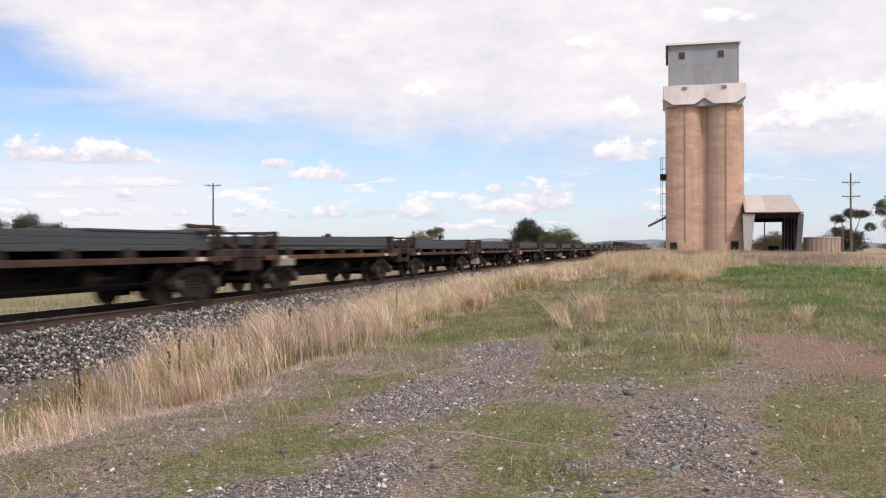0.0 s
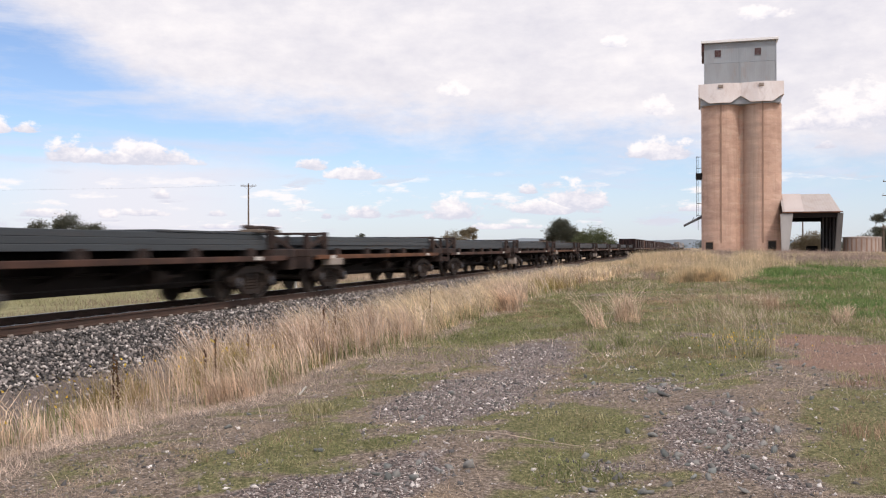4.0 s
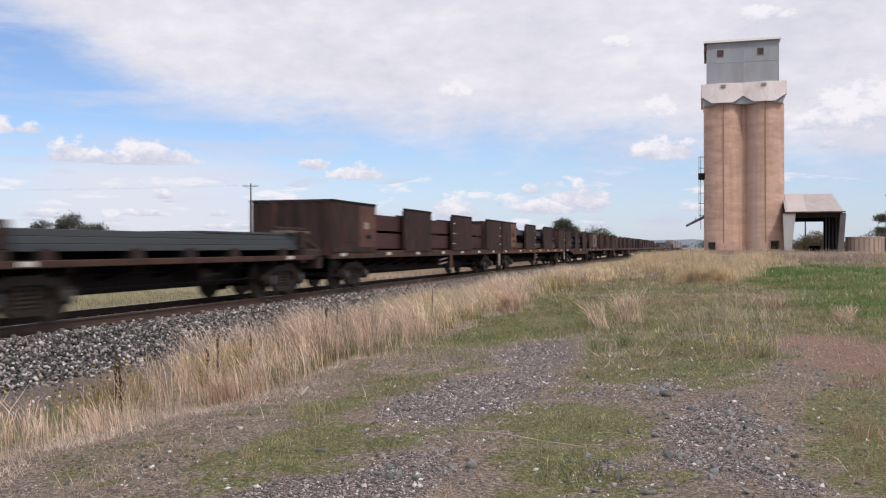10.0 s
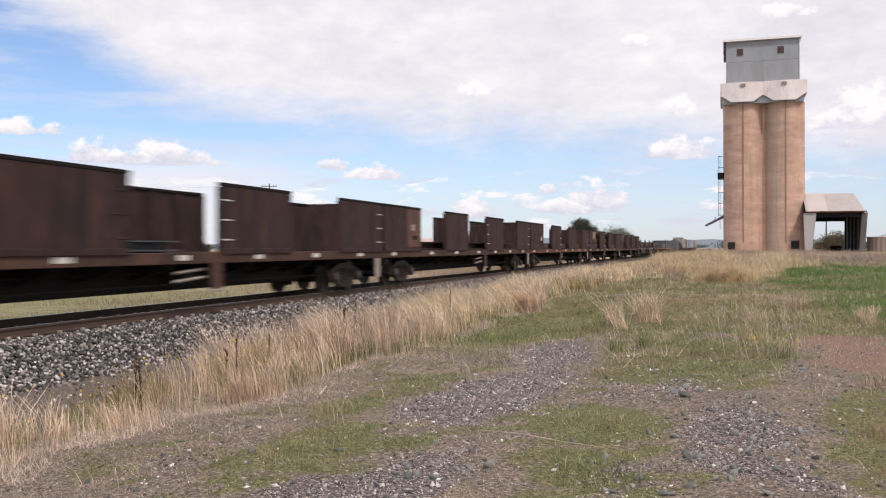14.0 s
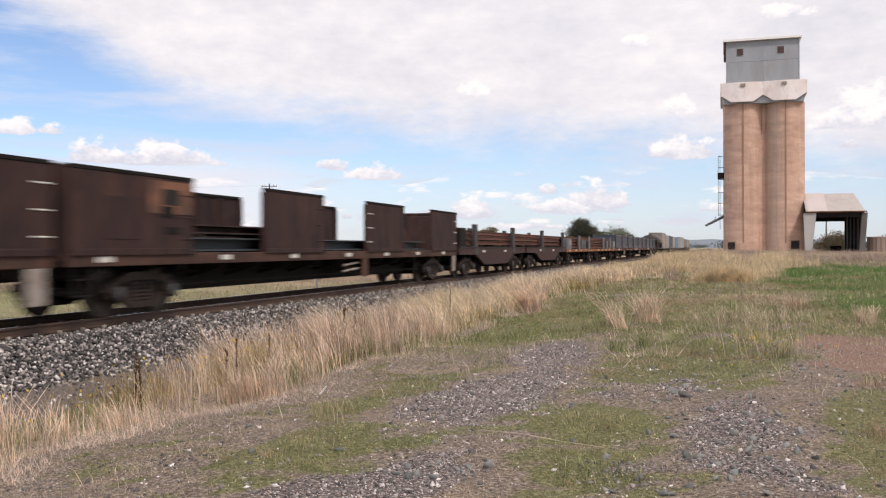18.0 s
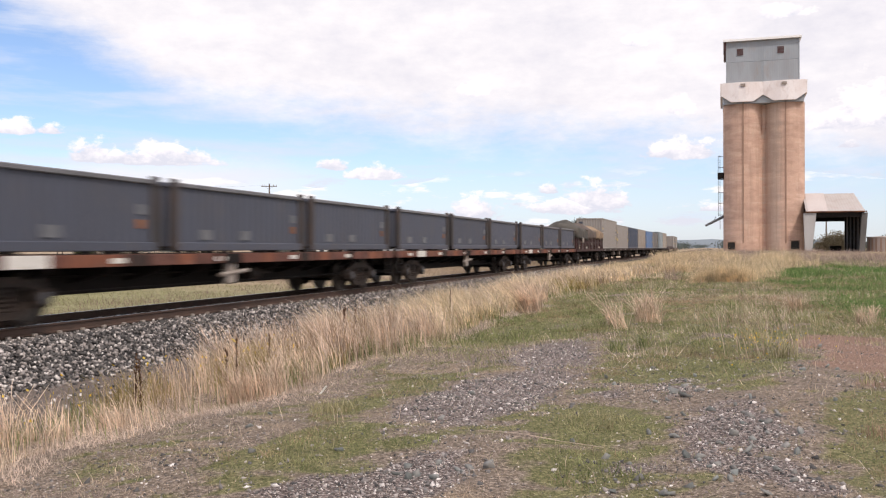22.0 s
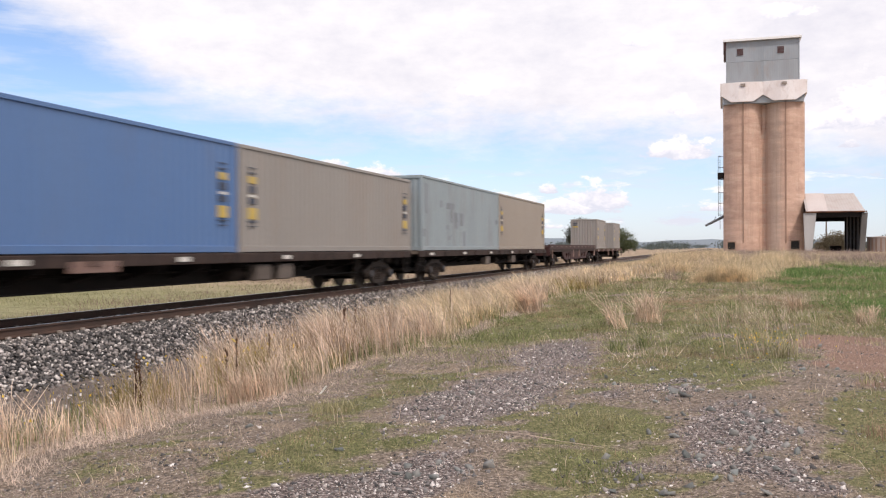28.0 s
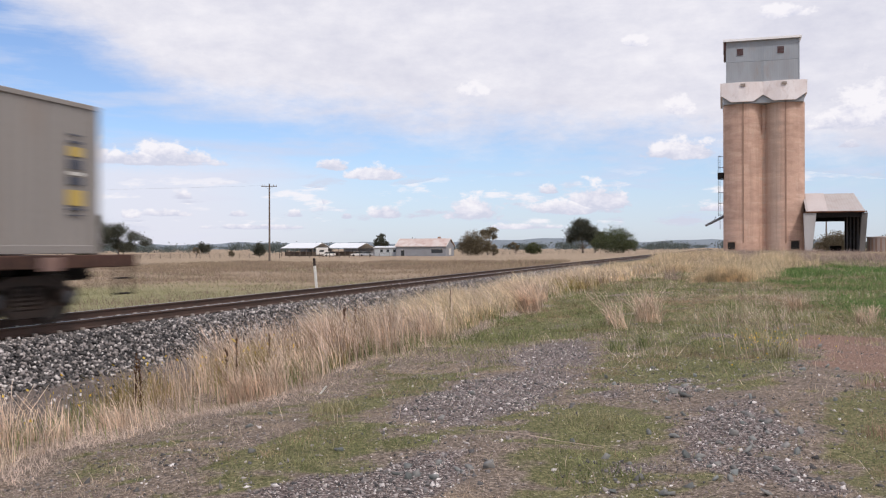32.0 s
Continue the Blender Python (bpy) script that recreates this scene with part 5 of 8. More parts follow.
def make_tarp(y0, y1, humps, mat, label, seed, low=2.33, flap=False):
    """A stiff folded tarpaulin over one heap."""
    ny, nx = 44, 30
    v = np.zeros((ny, nx, 3))
    rng = np.random.default_rng(seed)
    for j in range(ny):
        y = y0 + (y1 - y0) * j / (ny - 1)
        edge = min(1.0, min(y - y0, y1 - y) / 0.5 + 0.15)
        ridge = 2.90 + edge * 0.72 * sum(h * math.exp(-((y - c) / s) ** 2) for c, s, h in humps)
        drop = low + 0.09 * math.sin(y * 1.35 + seed) * math.sin(y * 0.51 + 1.0 + seed) + 0.03 * math.sin(y * 3.3)
        rim = 2.74 + 0.10 * math.sin(y * 0.9 + seed) + 0.05 * edge
        for i in range(nx):
            u = -1 + 2 * i / (nx - 1)
            a = abs(u)
            fold = 0.03 * math.sin(u * 9 + y * 3.1 + seed) + 0.015 * math.sin(y * 7.3 + u * 4)
            if a < 0.7:
                x = u / 0.7 * 1.37
                z = rim + (ridge - rim) * (1 - (a / 0.7) ** 1.7) + fold * (1 - a)
            else:
                k = (a - 0.7) / 0.3
                x = math.copysign(1.37 + 0.05 * k + 0.04 * math.sin(y * 6.1 + seed) * k, u)
                z = rim + (drop - rim) * k
            if flap and j == 0:
                y, z = y0 - 0.06, min(z, low + 0.12 * math.sin(u * 3.0) + 0.05)
            v[j, i] = (x, y, z + 0.006 * rng.standard_normal())
    idx = np.arange(ny * nx).reshape(ny, nx)
    f = np.stack([idx[:-1, :-1], idx[:-1, 1:], idx[1:, 1:], idx[1:, :-1]], -1).reshape(-1, 4)
    ob = new("tarpaulin", array_mesh("tarpaulin", v.reshape(-1, 3), f, mat, True))
    mod = ob.modifiers.new("thick", "SOLIDIFY")
    mod.thickness = 0.015
    return tagged(ob, label, "tarpaulin", "tarpaulins on the open wagon")


def put(ob, q, z=0.0):
    """Place a thing at its distance along the train; it is keyed in motions()."""
    ob.matrix_basis = pose(0, q, z)
    MOVING.append((ob, q, z))
    for c in ob.children:
        if c.name.split(".")[0] == "wheelset":
            SPINNING.append((c, q))
    return ob


def build_train():
    # slab wagons
    kinds = [make_slab_wagon(DECKBROWN, False, True, True)[0], make_slab_wagon(DECKRUST, True, False)[0], make_slab_wagon(DECKBROWN, False, False)[0]]
    loads = [make_slabs(1, 4), make_slabs(2, 4), make_slabs(7, 4)]
    used = set()
    for k in range(16):
        q = 7.6 + 14.72 * k
        for src, z in ((kinds[k % 3], 0.0), (loads[k % 3], 1.272)):
            if src in used:
                put(copy_thing(src, pose(0, 0, 0)), q, z)
            else:
                used.add(src)
                put(src, q, z)
    # bulkhead wagons, each with its own patched plate
    peel = surface("peeling_grey_panel", (0.17, 0.14, 0.13), 0.7, alt=(0.07, 0.045, 0.04), amount=0.9, scale=2.2, grime=(0.32, 0.29, 0.27), grime_amount=0.6)
    salmon = surface("pale_salmon_panel", (0.33, 0.21, 0.155), 0.7, alt=(0.17, 0.09, 0.065), amount=0.8, scale=1.6, grime=(0.06, 0.04, 0.035), grime_amount=0.5)
    oxide = surface("red_oxide_panel", (0.15, 0.062, 0.045), 0.75, alt=(0.075, 0.042, 0.034), amount=0.9, scale=1.7, grime=(0.05, 0.033, 0.03), grime_amount=0.6)
    orange = surface("orange_patched_panel", (0.24, 0.105, 0.06), 0.75, alt=(0.08, 0.045, 0.035), amount=0.9, scale=1.7, grime=(0.05, 0.033, 0.03), grime_amount=0.7)
    brown, rusted, backward = make_bulkhead_wagon(DECKBROWN)[0], make_bulkhead_wagon(DECKRUST, True)[0], make_bulkhead_wagon(DECKBROWN, True)[0]
    used = set()
    made = []
    for q, src in ((243.0, brown), (267.0, rusted), (309.3, brown), (333.1, brown), (357.1, rusted), (381.2, backward), (405.2, brown)):
        made.append((src if src not in used else copy_thing(src, pose(0, 0, 0)), q))
        used.add(src)
    plate = ((oxide, 2.3, 3.8, 1.36, 2.70), (orange, 2.3, 3.8, 1.36, 2.70), (peel, 0.3, 3.8, 1.36, 2.62), (oxide, 2.3, 3.8, 1.36, 2.70), (WHITE, 2.9, 3.25, 1.7, 2.1), (salmon, 2.1, 3.8, 2.02, 2.68), (orange, 2.3, 3.8, 2.02, 2.68))
    for (w, q), (mat, a, b, z0, z1) in zip(made, plate):
        put(w, q)
        for e in (-1, 1):
            part("patched_plate", Shape().box(1.364 * e - 0.004, 1.364 * e + 0.004, a, b, z0, z1, 0.002), mat, w, "patched and weathered plate")
            if mat is peel:
                rnd = random.Random(2)
                for k in range(14):
                    y, z = rnd.uniform(0.4, 3.1), rnd.uniform(1.5, 2.5)
                    part("paint_bar", Shape().box(1.37 * e - 0.003, 1.37 * e + 0.003, y, y + rnd.uniform(0.15, 0.6), z, z + rnd.uniform(0.04, 0.12), 0.002), PALE if k % 3 else oxide, w)
                part("paint_bar", Shape().box(1.37 * e - 0.003, 1.37 * e + 0.003, 2.3, 3.75, 2.5, 2.66, 0.002), orange, w)
            else:
                for k, (y, z, ww, h) in enumerate(((2.7, 1.95, 0.42, 0.22), (2.85, 1.62, 0.5, 0.14))):
                    part("code_plate", Shape().box(1.37 * e - 0.003, 1.37 * e + 0.003, y, y + ww, z, z + h, 0.002), PALE if k == 0 and mat is oxide else DARK, w)
            if mat is orange and z0 > 2:
                part("peephole", Shape().box(1.372 * e - 0.004, 1.372 * e + 0.004, 2.75, 3.3, 2.2, 2.52, 0.004), BLACK, w, "dark square opening")
    full = ((4.0, 20.1),)
    put(make_beams((0.55, 0.55), (BEAM, BEAM), (full, full)), 243.0, 1.3)
    put(make_beams((0.32, 0.30, 0.32), (BARS, SLAB, SLAB), (((4.0, 20.1),), ((7.5, 20.1),), ((4.0, 15.0),))), 267.0, 1.3)
    put(make_beams((0.34, 0.34, 0.14), (SLAB, SLAB, SLAB), (((2.8, 15.5),), ((2.8, 15.5),), ((2.8, 15.5),))), 291.3, 1.33)
    put(make_beams((0.22,), (SLAB,), (((4.2, 12.5),),)), 309.3, 1.26)
    put(make_beams((0.30,), (RUSTY,), (((4.2, 20.0),),)), 333.1, 1.26)
    put(make_beams((0.34,), (DECKBROWN,), (((4.2, 20.0),),)), 357.1, 1.26)
    put(make_beams((0.34, 0.5, 0.16), (SLAB, BEAM, RUSTY), (full, ((4.0, 18.6),), ((5.2, 16.8),))), 381.2, 1.26)
    put(make_beams((0.30, 0.2), (SLAB, RUSTY), (full, ((4.2, 10.5),))), 405.2, 1.26)
    put(make_bowed_wagon()[0], 291.2)
    # rail wagons
    put(make_rail_wagon(True)[0], 429.3)
    put(make_rail_wagon(False)[0], 443.2)
    put(rail_bundle(25.6, 3), 430.9, 1.47)
    a = make_flat_wagon(15.6, DECKORANGE, "flat railway wagon with an orange-rust sill and grey posts")[0]
    b = copy_thing(a, pose(0, 0, 0))
    add_rail_posts(a, (6.6, 12.1), (8.3, 9.6), (2.0,))
    add_rail_posts(b, (5.9, 11.2), (8.4, 9.0), (14.6,))
    put(a, 457.1)
    put(b, 473.0)
    put(rail_bundle(27.4, 4), 459.3, 1.28)
    # tub wagons
    t = make_flat_wagon(19.7, DECKPINK, "long flat railway wagon with a faded maroon sill carrying grey tubs")[0]
    for y, ww, mat in ((0.6, 0.9, SILLRED), (2.2, 1.0, WHITE), (3.6, 1.4, SILLRED), (5.3, 0.7, RUSTY), (6.9, 0.6, SILLRED), (8.3, 1.2, DARK), (9.7, 0.5, DECKPINK), (10.4, 0.9, SILLRED), (12.6, 0.5, RUSTY), (13.6, 0.8, SILLRED), (15.8, 0.6, DARK), (17.4, 1.2, SILLRED)):
        for e in (-1, 1):
            part("sill_patch", Shape().box(1.333 * e - 0.005, 1.333 * e + 0.005, y, y + ww, 0.985, 1.205, 0.003), mat, t, "repainted stretch of the sill")
    for e in (-1, 1):
        part("bracket", Shape().box(1.2 * e - 0.08, 1.2 * e + 0.08, 9.0, 9.35, 0.5, 0.98, 0.03).rod((1.25 * e, 8.7, 0.72), (1.25 * e, 9.9, 0.80), 0.05, n=8), PALE, t, "pale lever bracket")
    tub = make_tub()
    first = True
    for k in range(3):
        q = 488.8 + 20.0 * k
        put(t if k == 0 else copy_thing(t, pose(0, 0, 0)), q)
        for i in range(3):
            put(tub if first else copy_thing(tub, pose(0, 0, 0)), q + 0.35 + 6.5 * i, 1.268)
            first = False
    put(make_open_wagon()[0], 548.9)
    put(make_tarp(-0.06, 5.6, ((1.7, 1.4, 0.88), (4.4, 0.9, 0.5)), CANVAS, "dusty grey-brown tarpaulin humped over the load", 1, 2.0, True), 549.0, 0.0)
    put(make_tarp(5.4, 10.9, ((7.0, 1.3, 0.75), (9.6, 1.0, 0.42)), surface("dark_oiled_canvas", (0.085, 0.066, 0.058), 0.8, alt=(0.125, 0.095, 0.08), amount=0.8, scale=0.9, grime=(0.22, 0.15, 0.13), grime_amount=0.5, bump=0.5), "dark oiled canvas tarpaulin with dusty folds", 2, 2.05), 549.0, 0.004)
    put(make_tarp(10.7, 15.8, ((12.6, 1.7, 0.62), (14.8, 0.8, 0.30)), surface("tan_dusty_canvas", (0.30, 0.21, 0.135), 0.85, alt=(0.17, 0.125, 0.085), amount=0.8, scale=0.9, grime=(0.42, 0.28, 0.19), grime_amount=0.5, bump=0.5), "tan dusty tarpaulin sagging at the wagon end", 3, 2.12), 549.0, 0.0)
    # container wagons
    c = make_flat_wagon(25.1, RUSTY, "long rust-brown container wagon with a slender frame", 2.6, 0.5)[0]
    container_wagons = [c] + [copy_thing(c, pose(0, 0, 0)) for _ in range(3)]
    for w, q in zip(container_wagons, (565.0, 590.2, 616.0, 642.1)):
        put(w, q)
    part("side_panel", Shape().box(1.29, 1.332, 7.3, 8.6, 0.88, 1.10, 0.01), PINKISH, container_wagons[2], "faded pinkish panel under the sill")
    for w, ys in ((container_wagons[0], (9.4, 14.6)), (container_wagons[1], (11.0,)), (container_wagons[2], (14.0, 15.2)), (container_wagons[3], (10.2, 15.8))):
        for y in ys:
            part("equipment_box", Shape().box(0.95, 1.24, y, y + 0.75, 0.52, 0.92, 0.03), BOXPALE, w, "dusty brown equipment box")
    z = 1.21
    beige = make_container(12.192, 2.591, CBEIGE, "long beige-grey shipping container with yellow and dark markings")
    put(make_container(12.192, 2.896, CBEIGE, "tall beige-grey shipping container with yellow and dark markings"), 565.25, z)
    put(beige, 577.65, z)
    put(make_container(12.192, 2.591, CNAVY, "long navy-blue shipping container with pale markings", plain=PALE), 590.6, z)
    tan = put(make_container(12.192, 2.591, CTAN, "long tan shipping container with dark markings", plain=BROWNMARK), 603.1, z)
    put(make_container(12.192, 2.591, CBLUE, "long mid-blue shipping container with yellow markings"), 616.9, z)
    put(copy_thing(beige, pose(0, 0, 0)), 629.2, z)
    put(make_container(12.192, 2.896, CGREY, "tall pale blue-grey container with scuffed dark patches", False, True), 642.7, z)
    put(make_container(12.192, 2.896, CTAN, "tall tan shipping container with yellow and dark markings"), 655.0, z)
    put(make_girder_flat()[0], 668.6)
    tail = make_flat_wagon(21.2, DECKBROWN, "brown flat railway wagon at the tail of the train", 2.6, 0.45)[0]
    for y, ww in ((1.0, 0.7), (4.4, 0.5), (7.6, 0.9), (8.8, 0.5), (12.0, 0.6), (15.4, 0.8), (18.6, 0.5)):
        part("faded_plate", Shape().box(1.322, 1.338, y, y + ww, 0.94, 1.17, 0.006), PINKISH, tail, "faded pinkish sill plate")
    for y in (9.2, 12.9):
        part("bracket", Shape().box(1.2, 1.3, y, y + 0.28, 0.55, 1.0, 0.02), PINKISH, tail, "faded pinkish bracket")
    put(tail, 691.2)
    small = make_container(6.058, 2.70, CBEIGE, "short beige-grey shipping container with yellow markings")
    put(small, 692.55, 1.21)
    put(copy_thing(small, pose(0, 0, 0)), 705.35, 1.21)


build_train()

# ---- silo and yard ----
def build_silo():
    g = 0.35
    s = thing("grain_silo", "tall salmon concrete grain silo with a grey iron headhouse", "silo")
    r, x0, y0 = 2.82, 15.05, 142.8
    centres = [(x0 + 2 * r * 1.045 * i, y0 + 5.5 * j) for i in (0, 1) for j in (0, 1)]
    n = 40
    for cx, cy in centres:
        c = Shape()
        rings = [g - 0.6 + (22.7 - g + 0.6) * k / 8 for k in range(9)]
        vs = [(cx + r * math.cos(2 * math.pi * i / n), cy + r * math.sin(2 * math.pi * i / n), z) for z in rings for i in range(n)]
        c._put(vs, [(k * n + i, k * n + (i + 1) % n, (k + 1) * n + (i + 1) % n, (k + 1) * n + i) for k in range(8) for i in range(n)])
        part("bin", c, SILO, s, smooth=True)
        for k in range(1, 15):
            z = g + 22.0 * k / 15
            ring = Shape()
            vs = [(cx + (r + e) * math.cos(2 * math.pi * i / n), cy + (r + e) * math.sin(2 * math.pi * i / n), z + dz) for e, dz in ((0.0, -0.04), (0.005, -0.02), (0.005, 0.02), (0.0, 0.04)) for i in range(n)]
            ring._put(vs, [(a * n + i, a * n + (i + 1) % n, (a + 1) * n + (i + 1) % n, (a + 1) * n + i) for a in range(3) for i in range(n)])
            part("pour_joint", ring, SILO, s, smooth=True)
        if cy < y0 + 1:
            part("seam_pipe", Shape().box(cx - 0.10, cx + 0.10, cy - r - 0.10, cy - r + 0.06, g + 1.6, 22.9, 0.03), SILODIRT, s, "darker upright seam")
            part("seam_band", Shape().box(cx - 0.22, cx + 0.22, cy - r - 0.03, cy - r + 0.06, g + 1.6, 22.8, 0.02), SILO, s)
    xm = x0 + r * 1.045
    part("infill", Shape().box(xm - 0.9, xm + 0.9, y0 - 0.9, y0 + 6.0, g - 0.5, 22.7, 0.05), SILO, s)
    # whitewashed collar, bowed round each bin, over a dark soffit
    xa, xb = x0 - r - 0.25, x0 + r * 2 * 0.985 + r + 0.30
    soff = Shape().prism([(xa + 0.3, 22.55), (xb - 0.3, 22.55), (xb - 0.1, 23.9), (xa + 0.1, 23.9)], y0 - r - 0.1, y0 + 5.5 + r + 0.1, "y")
    part("soffit", soff, GALV, s, "shaded grey soffit")
    k = 48
    vs, fs = [], []
    for i in range(k + 1):
        t = i / k
        x = xa + (xb - xa) * t
        u = abs(((t * 2) % 1.0) - 0.5) * 2 if t < 1 else 1.0
        dip = 0.95 * max(0.0, min(1.0, (u - 0.52) / 0.46))
        out = -0.85 + 0.55 * max(0.0, u - 0.2)
        for z, d in ((22.75 + dip, out), (25.65, out + 0.1), (25.65, out + 0.45), (22.75 + dip, out + 0.35)):
            vs.append((x, y0 - r + d, z))
    for i in range(k):
        for a in range(4):
            b = (a + 1) % 4
            fs.append((i * 4 + a, i * 4 + b, i * 4 + 4 + b, i * 4 + 4 + a))
    fs += [(0, 1, 2, 3), (k * 4 + 3, k * 4 + 2, k * 4 + 1, k * 4)]
    part("collar", Shape()._put(vs, fs), LIME, s, "whitewashed scalloped concrete collar")
    for x, e in ((xa, 0), (xb, 0)):
        part("collar_side", Shape().prism([(y0 - r - 0.3, 23.7), (y0 + 5.5 + r + 0.6, 23.7), (y0 + 5.5 + r + 0.6, 25.65), (y0 - r - 0.3, 25.65)], x - 0.15, x + 0.15), LIME, s)
    part("collar_top", Shape().box(xa, xb, y0 - r - 0.35, y0 + 5.5 + r + 0.6, 25.45, 25.62, 0.03), LIME, s)
    for x in (15.0, 20.7):
        part("collar_vent", Shape().box(x - 0.35, x + 0.35, y0 - r - 0.98, y0 - r - 0.5, 25.0, 25.4, 0.03), PALE, s)
    # headhouse
    ha, hb, hy, hz = 12.72, 22.75, y0 - r - 0.3, 31.75
    hh = Shape().corrugated(hy, ha, hb, 25.5, hz, 0.006, 0.32, -1, "y").corrugated(hy + 8.6, ha, hb, 25.5, hz, 0.006, 0.32, 1, "y")
    hh.corrugated(ha, hy, hy + 8.6, 25.5, hz, 0.02, 0.32, -1).corrugated(hb, hy, hy + 8.6, 25.5, hz, 0.02, 0.32, 1)
    hw = part("headhouse", hh, GALV, s, "grey corrugated iron headhouse")
    part("inner_lining", Shape().box(ha + 0.1, hb - 0.1, hy + 0.1, hy + 8.5, 25.6, hz - 0.1, 0.02), BLACK, hw)
    for z in (28.7,):
        part("sheet_lap", Shape().box(ha - 0.01, hb + 0.01, hy - 0.03, hy + 0.02, z, z + 0.06, 0.01), GALV, hw)
    warm = surface("rust_tinged_cladding", (0.335, 0.36, 0.39), 0.6, metal=0.15, alt=(0.29, 0.305, 0.325), amount=0.8, scale=0.6, grime=(0.30, 0.24, 0.20), grime_amount=0.4, stretch=(1, 1, 0.25), bump=0.08)
    for xa2, xb2, za2, zb2 in ((ha + 0.1, 17.6, 25.55, 28.65), (17.9, hb - 0.1, 25.55, 28.65)):
        part("cladding_sheet", Shape().corrugated(hy - 0.016, xa2, xb2, za2, zb2, 0.006, 0.32, -1, "y"), warm, hw, "rust-tinged iron sheet")
    part("sheet_lap", Shape().box(17.72, 17.80, hy - 0.04, hy + 0.02, 25.5, hz, 0.01), GALV, hw)
    for x in (ha, hb):
        part("corner_flashing", Shape().box(x - 0.08, x + 0.08, hy - 0.04, hy + 0.12, 25.5, hz, 0.02), GALV, hw)
    part("roof", Shape().prism([(hy - 0.45, hz + 0.02), (hy - 0.45, hz + 0.2), (hy + 4.3, hz + 0.75), (hy + 9.0, hz + 0.2), (hy + 9.0, hz + 0.02)], ha - 0.45, hb + 0.35), CLEAN, s, "pale iron roof")
    part("gutter", Shape().box(ha - 0.5, hb + 0.4, hy - 0.55, hy - 0.43, hz - 0.06, hz + 0.30, 0.02), CLEAN, s)
    part("eave_board", Shape().box(ha - 0.4, ha - 0.06, hy - 0.3, hy + 8.6, hz - 1.3, hz + 0.02, 0.02), REDPANE, s)
    for x in (14.62, 20.25):
        w = part("louvre", Shape().box(x - 0.52, x + 0.52, hy - 0.06, hy + 0.02, 29.55, 30.75, 0.02), GALV, s, "dull red louvred opening")
        for k in range(6):
            z = 29.65 + k * 0.17
            part("slat", Shape().prism([(hy - 0.085, z), (hy - 0.065, z + 0.15), (hy - 0.055, z + 0.15), (hy - 0.07, z)], x - 0.45, x + 0.45), REDPANE, w)
    # hatches
    for x, w, h in ((13.35, 0.5, 1.05), (22.15, 0.6, 1.2)):
        yh = y0 - r + 0.55
        d = part("hatch", Shape().box(x - w, x + w, yh - 0.45, yh + 0.3, g + 0.65, g + 0.65 + h, 0.03), BLACK, s, "dark hatch")
        part("hatch_frame", Shape().box(x - w - 0.1, x + w + 0.1, yh - 0.50, yh - 0.44, g + 0.65 + h, g + 0.8 + h, 0.02).box(x - w - 0.1, x - w, yh - 0.50, yh - 0.44, g + 0.6, g + 0.65 + h, 0.02).box(x + w, x + w + 0.1, yh - 0.5, yh - 0.44, g + 0.6, g + 0.65 + h, 0.02), SILODIRT, d)
    part("plinth", Shape().box(xm - 6.0, xm + 6.0, y0 - r - 0.15, y0 + 9, g - 0.8, g + 0.18, 0.05), SILODIRT, s)
    # caged ladder and spout on the track side
    lx, ly = 11.75, y0 - 0.3
    for y in (ly - 0.3, ly + 0.3):
        part("ladder_rail", Shape().box(lx - 0.03, lx + 0.03, y - 0.03, y + 0.03, 4.0, 15.2, 0.01), DARK, s)
    for k in range(36):
        part("rung", Shape().rod((lx, ly - 0.3, 4.2 + 0.3 * k), (lx, ly + 0.3, 4.2 + 0.3 * k), 0.016, n=5), DARK, s)
    for z in (6.2, 8.0, 9.6, 11.6, 13.4, 15.1):
        part("ladder_bracket", Shape().box(lx - 0.25, x0 - r + 0.05, ly - 0.04, ly + 0.04, z - 0.04, z + 0.04, 0.01), DARK, s)
    part("cage_bar", Shape().box(lx - 0.28, lx - 0.22, ly - 0.03, ly + 0.03, 6.0, 15.2, 0.01), DARK, s)
    part("landing", Shape().box(lx - 0.35, 12.4, ly - 0.6, ly + 0.6, 11.7, 12.6, 0.03), DARK, s)
    part("spout", Shape().rod((12.35, ly, 6.0), (9.6, ly, 4.6), 0.22, 0.17, n=12), surface("dull_grey_pipe", (0.10, 0.10, 0.108), 0.6, amount=0.5), s, "grey loading spout")
    part("spout_stay", Shape().rod((10.8, ly, 5.3), (11.1, ly, 5.9), 0.04, n=6), DARK, s)


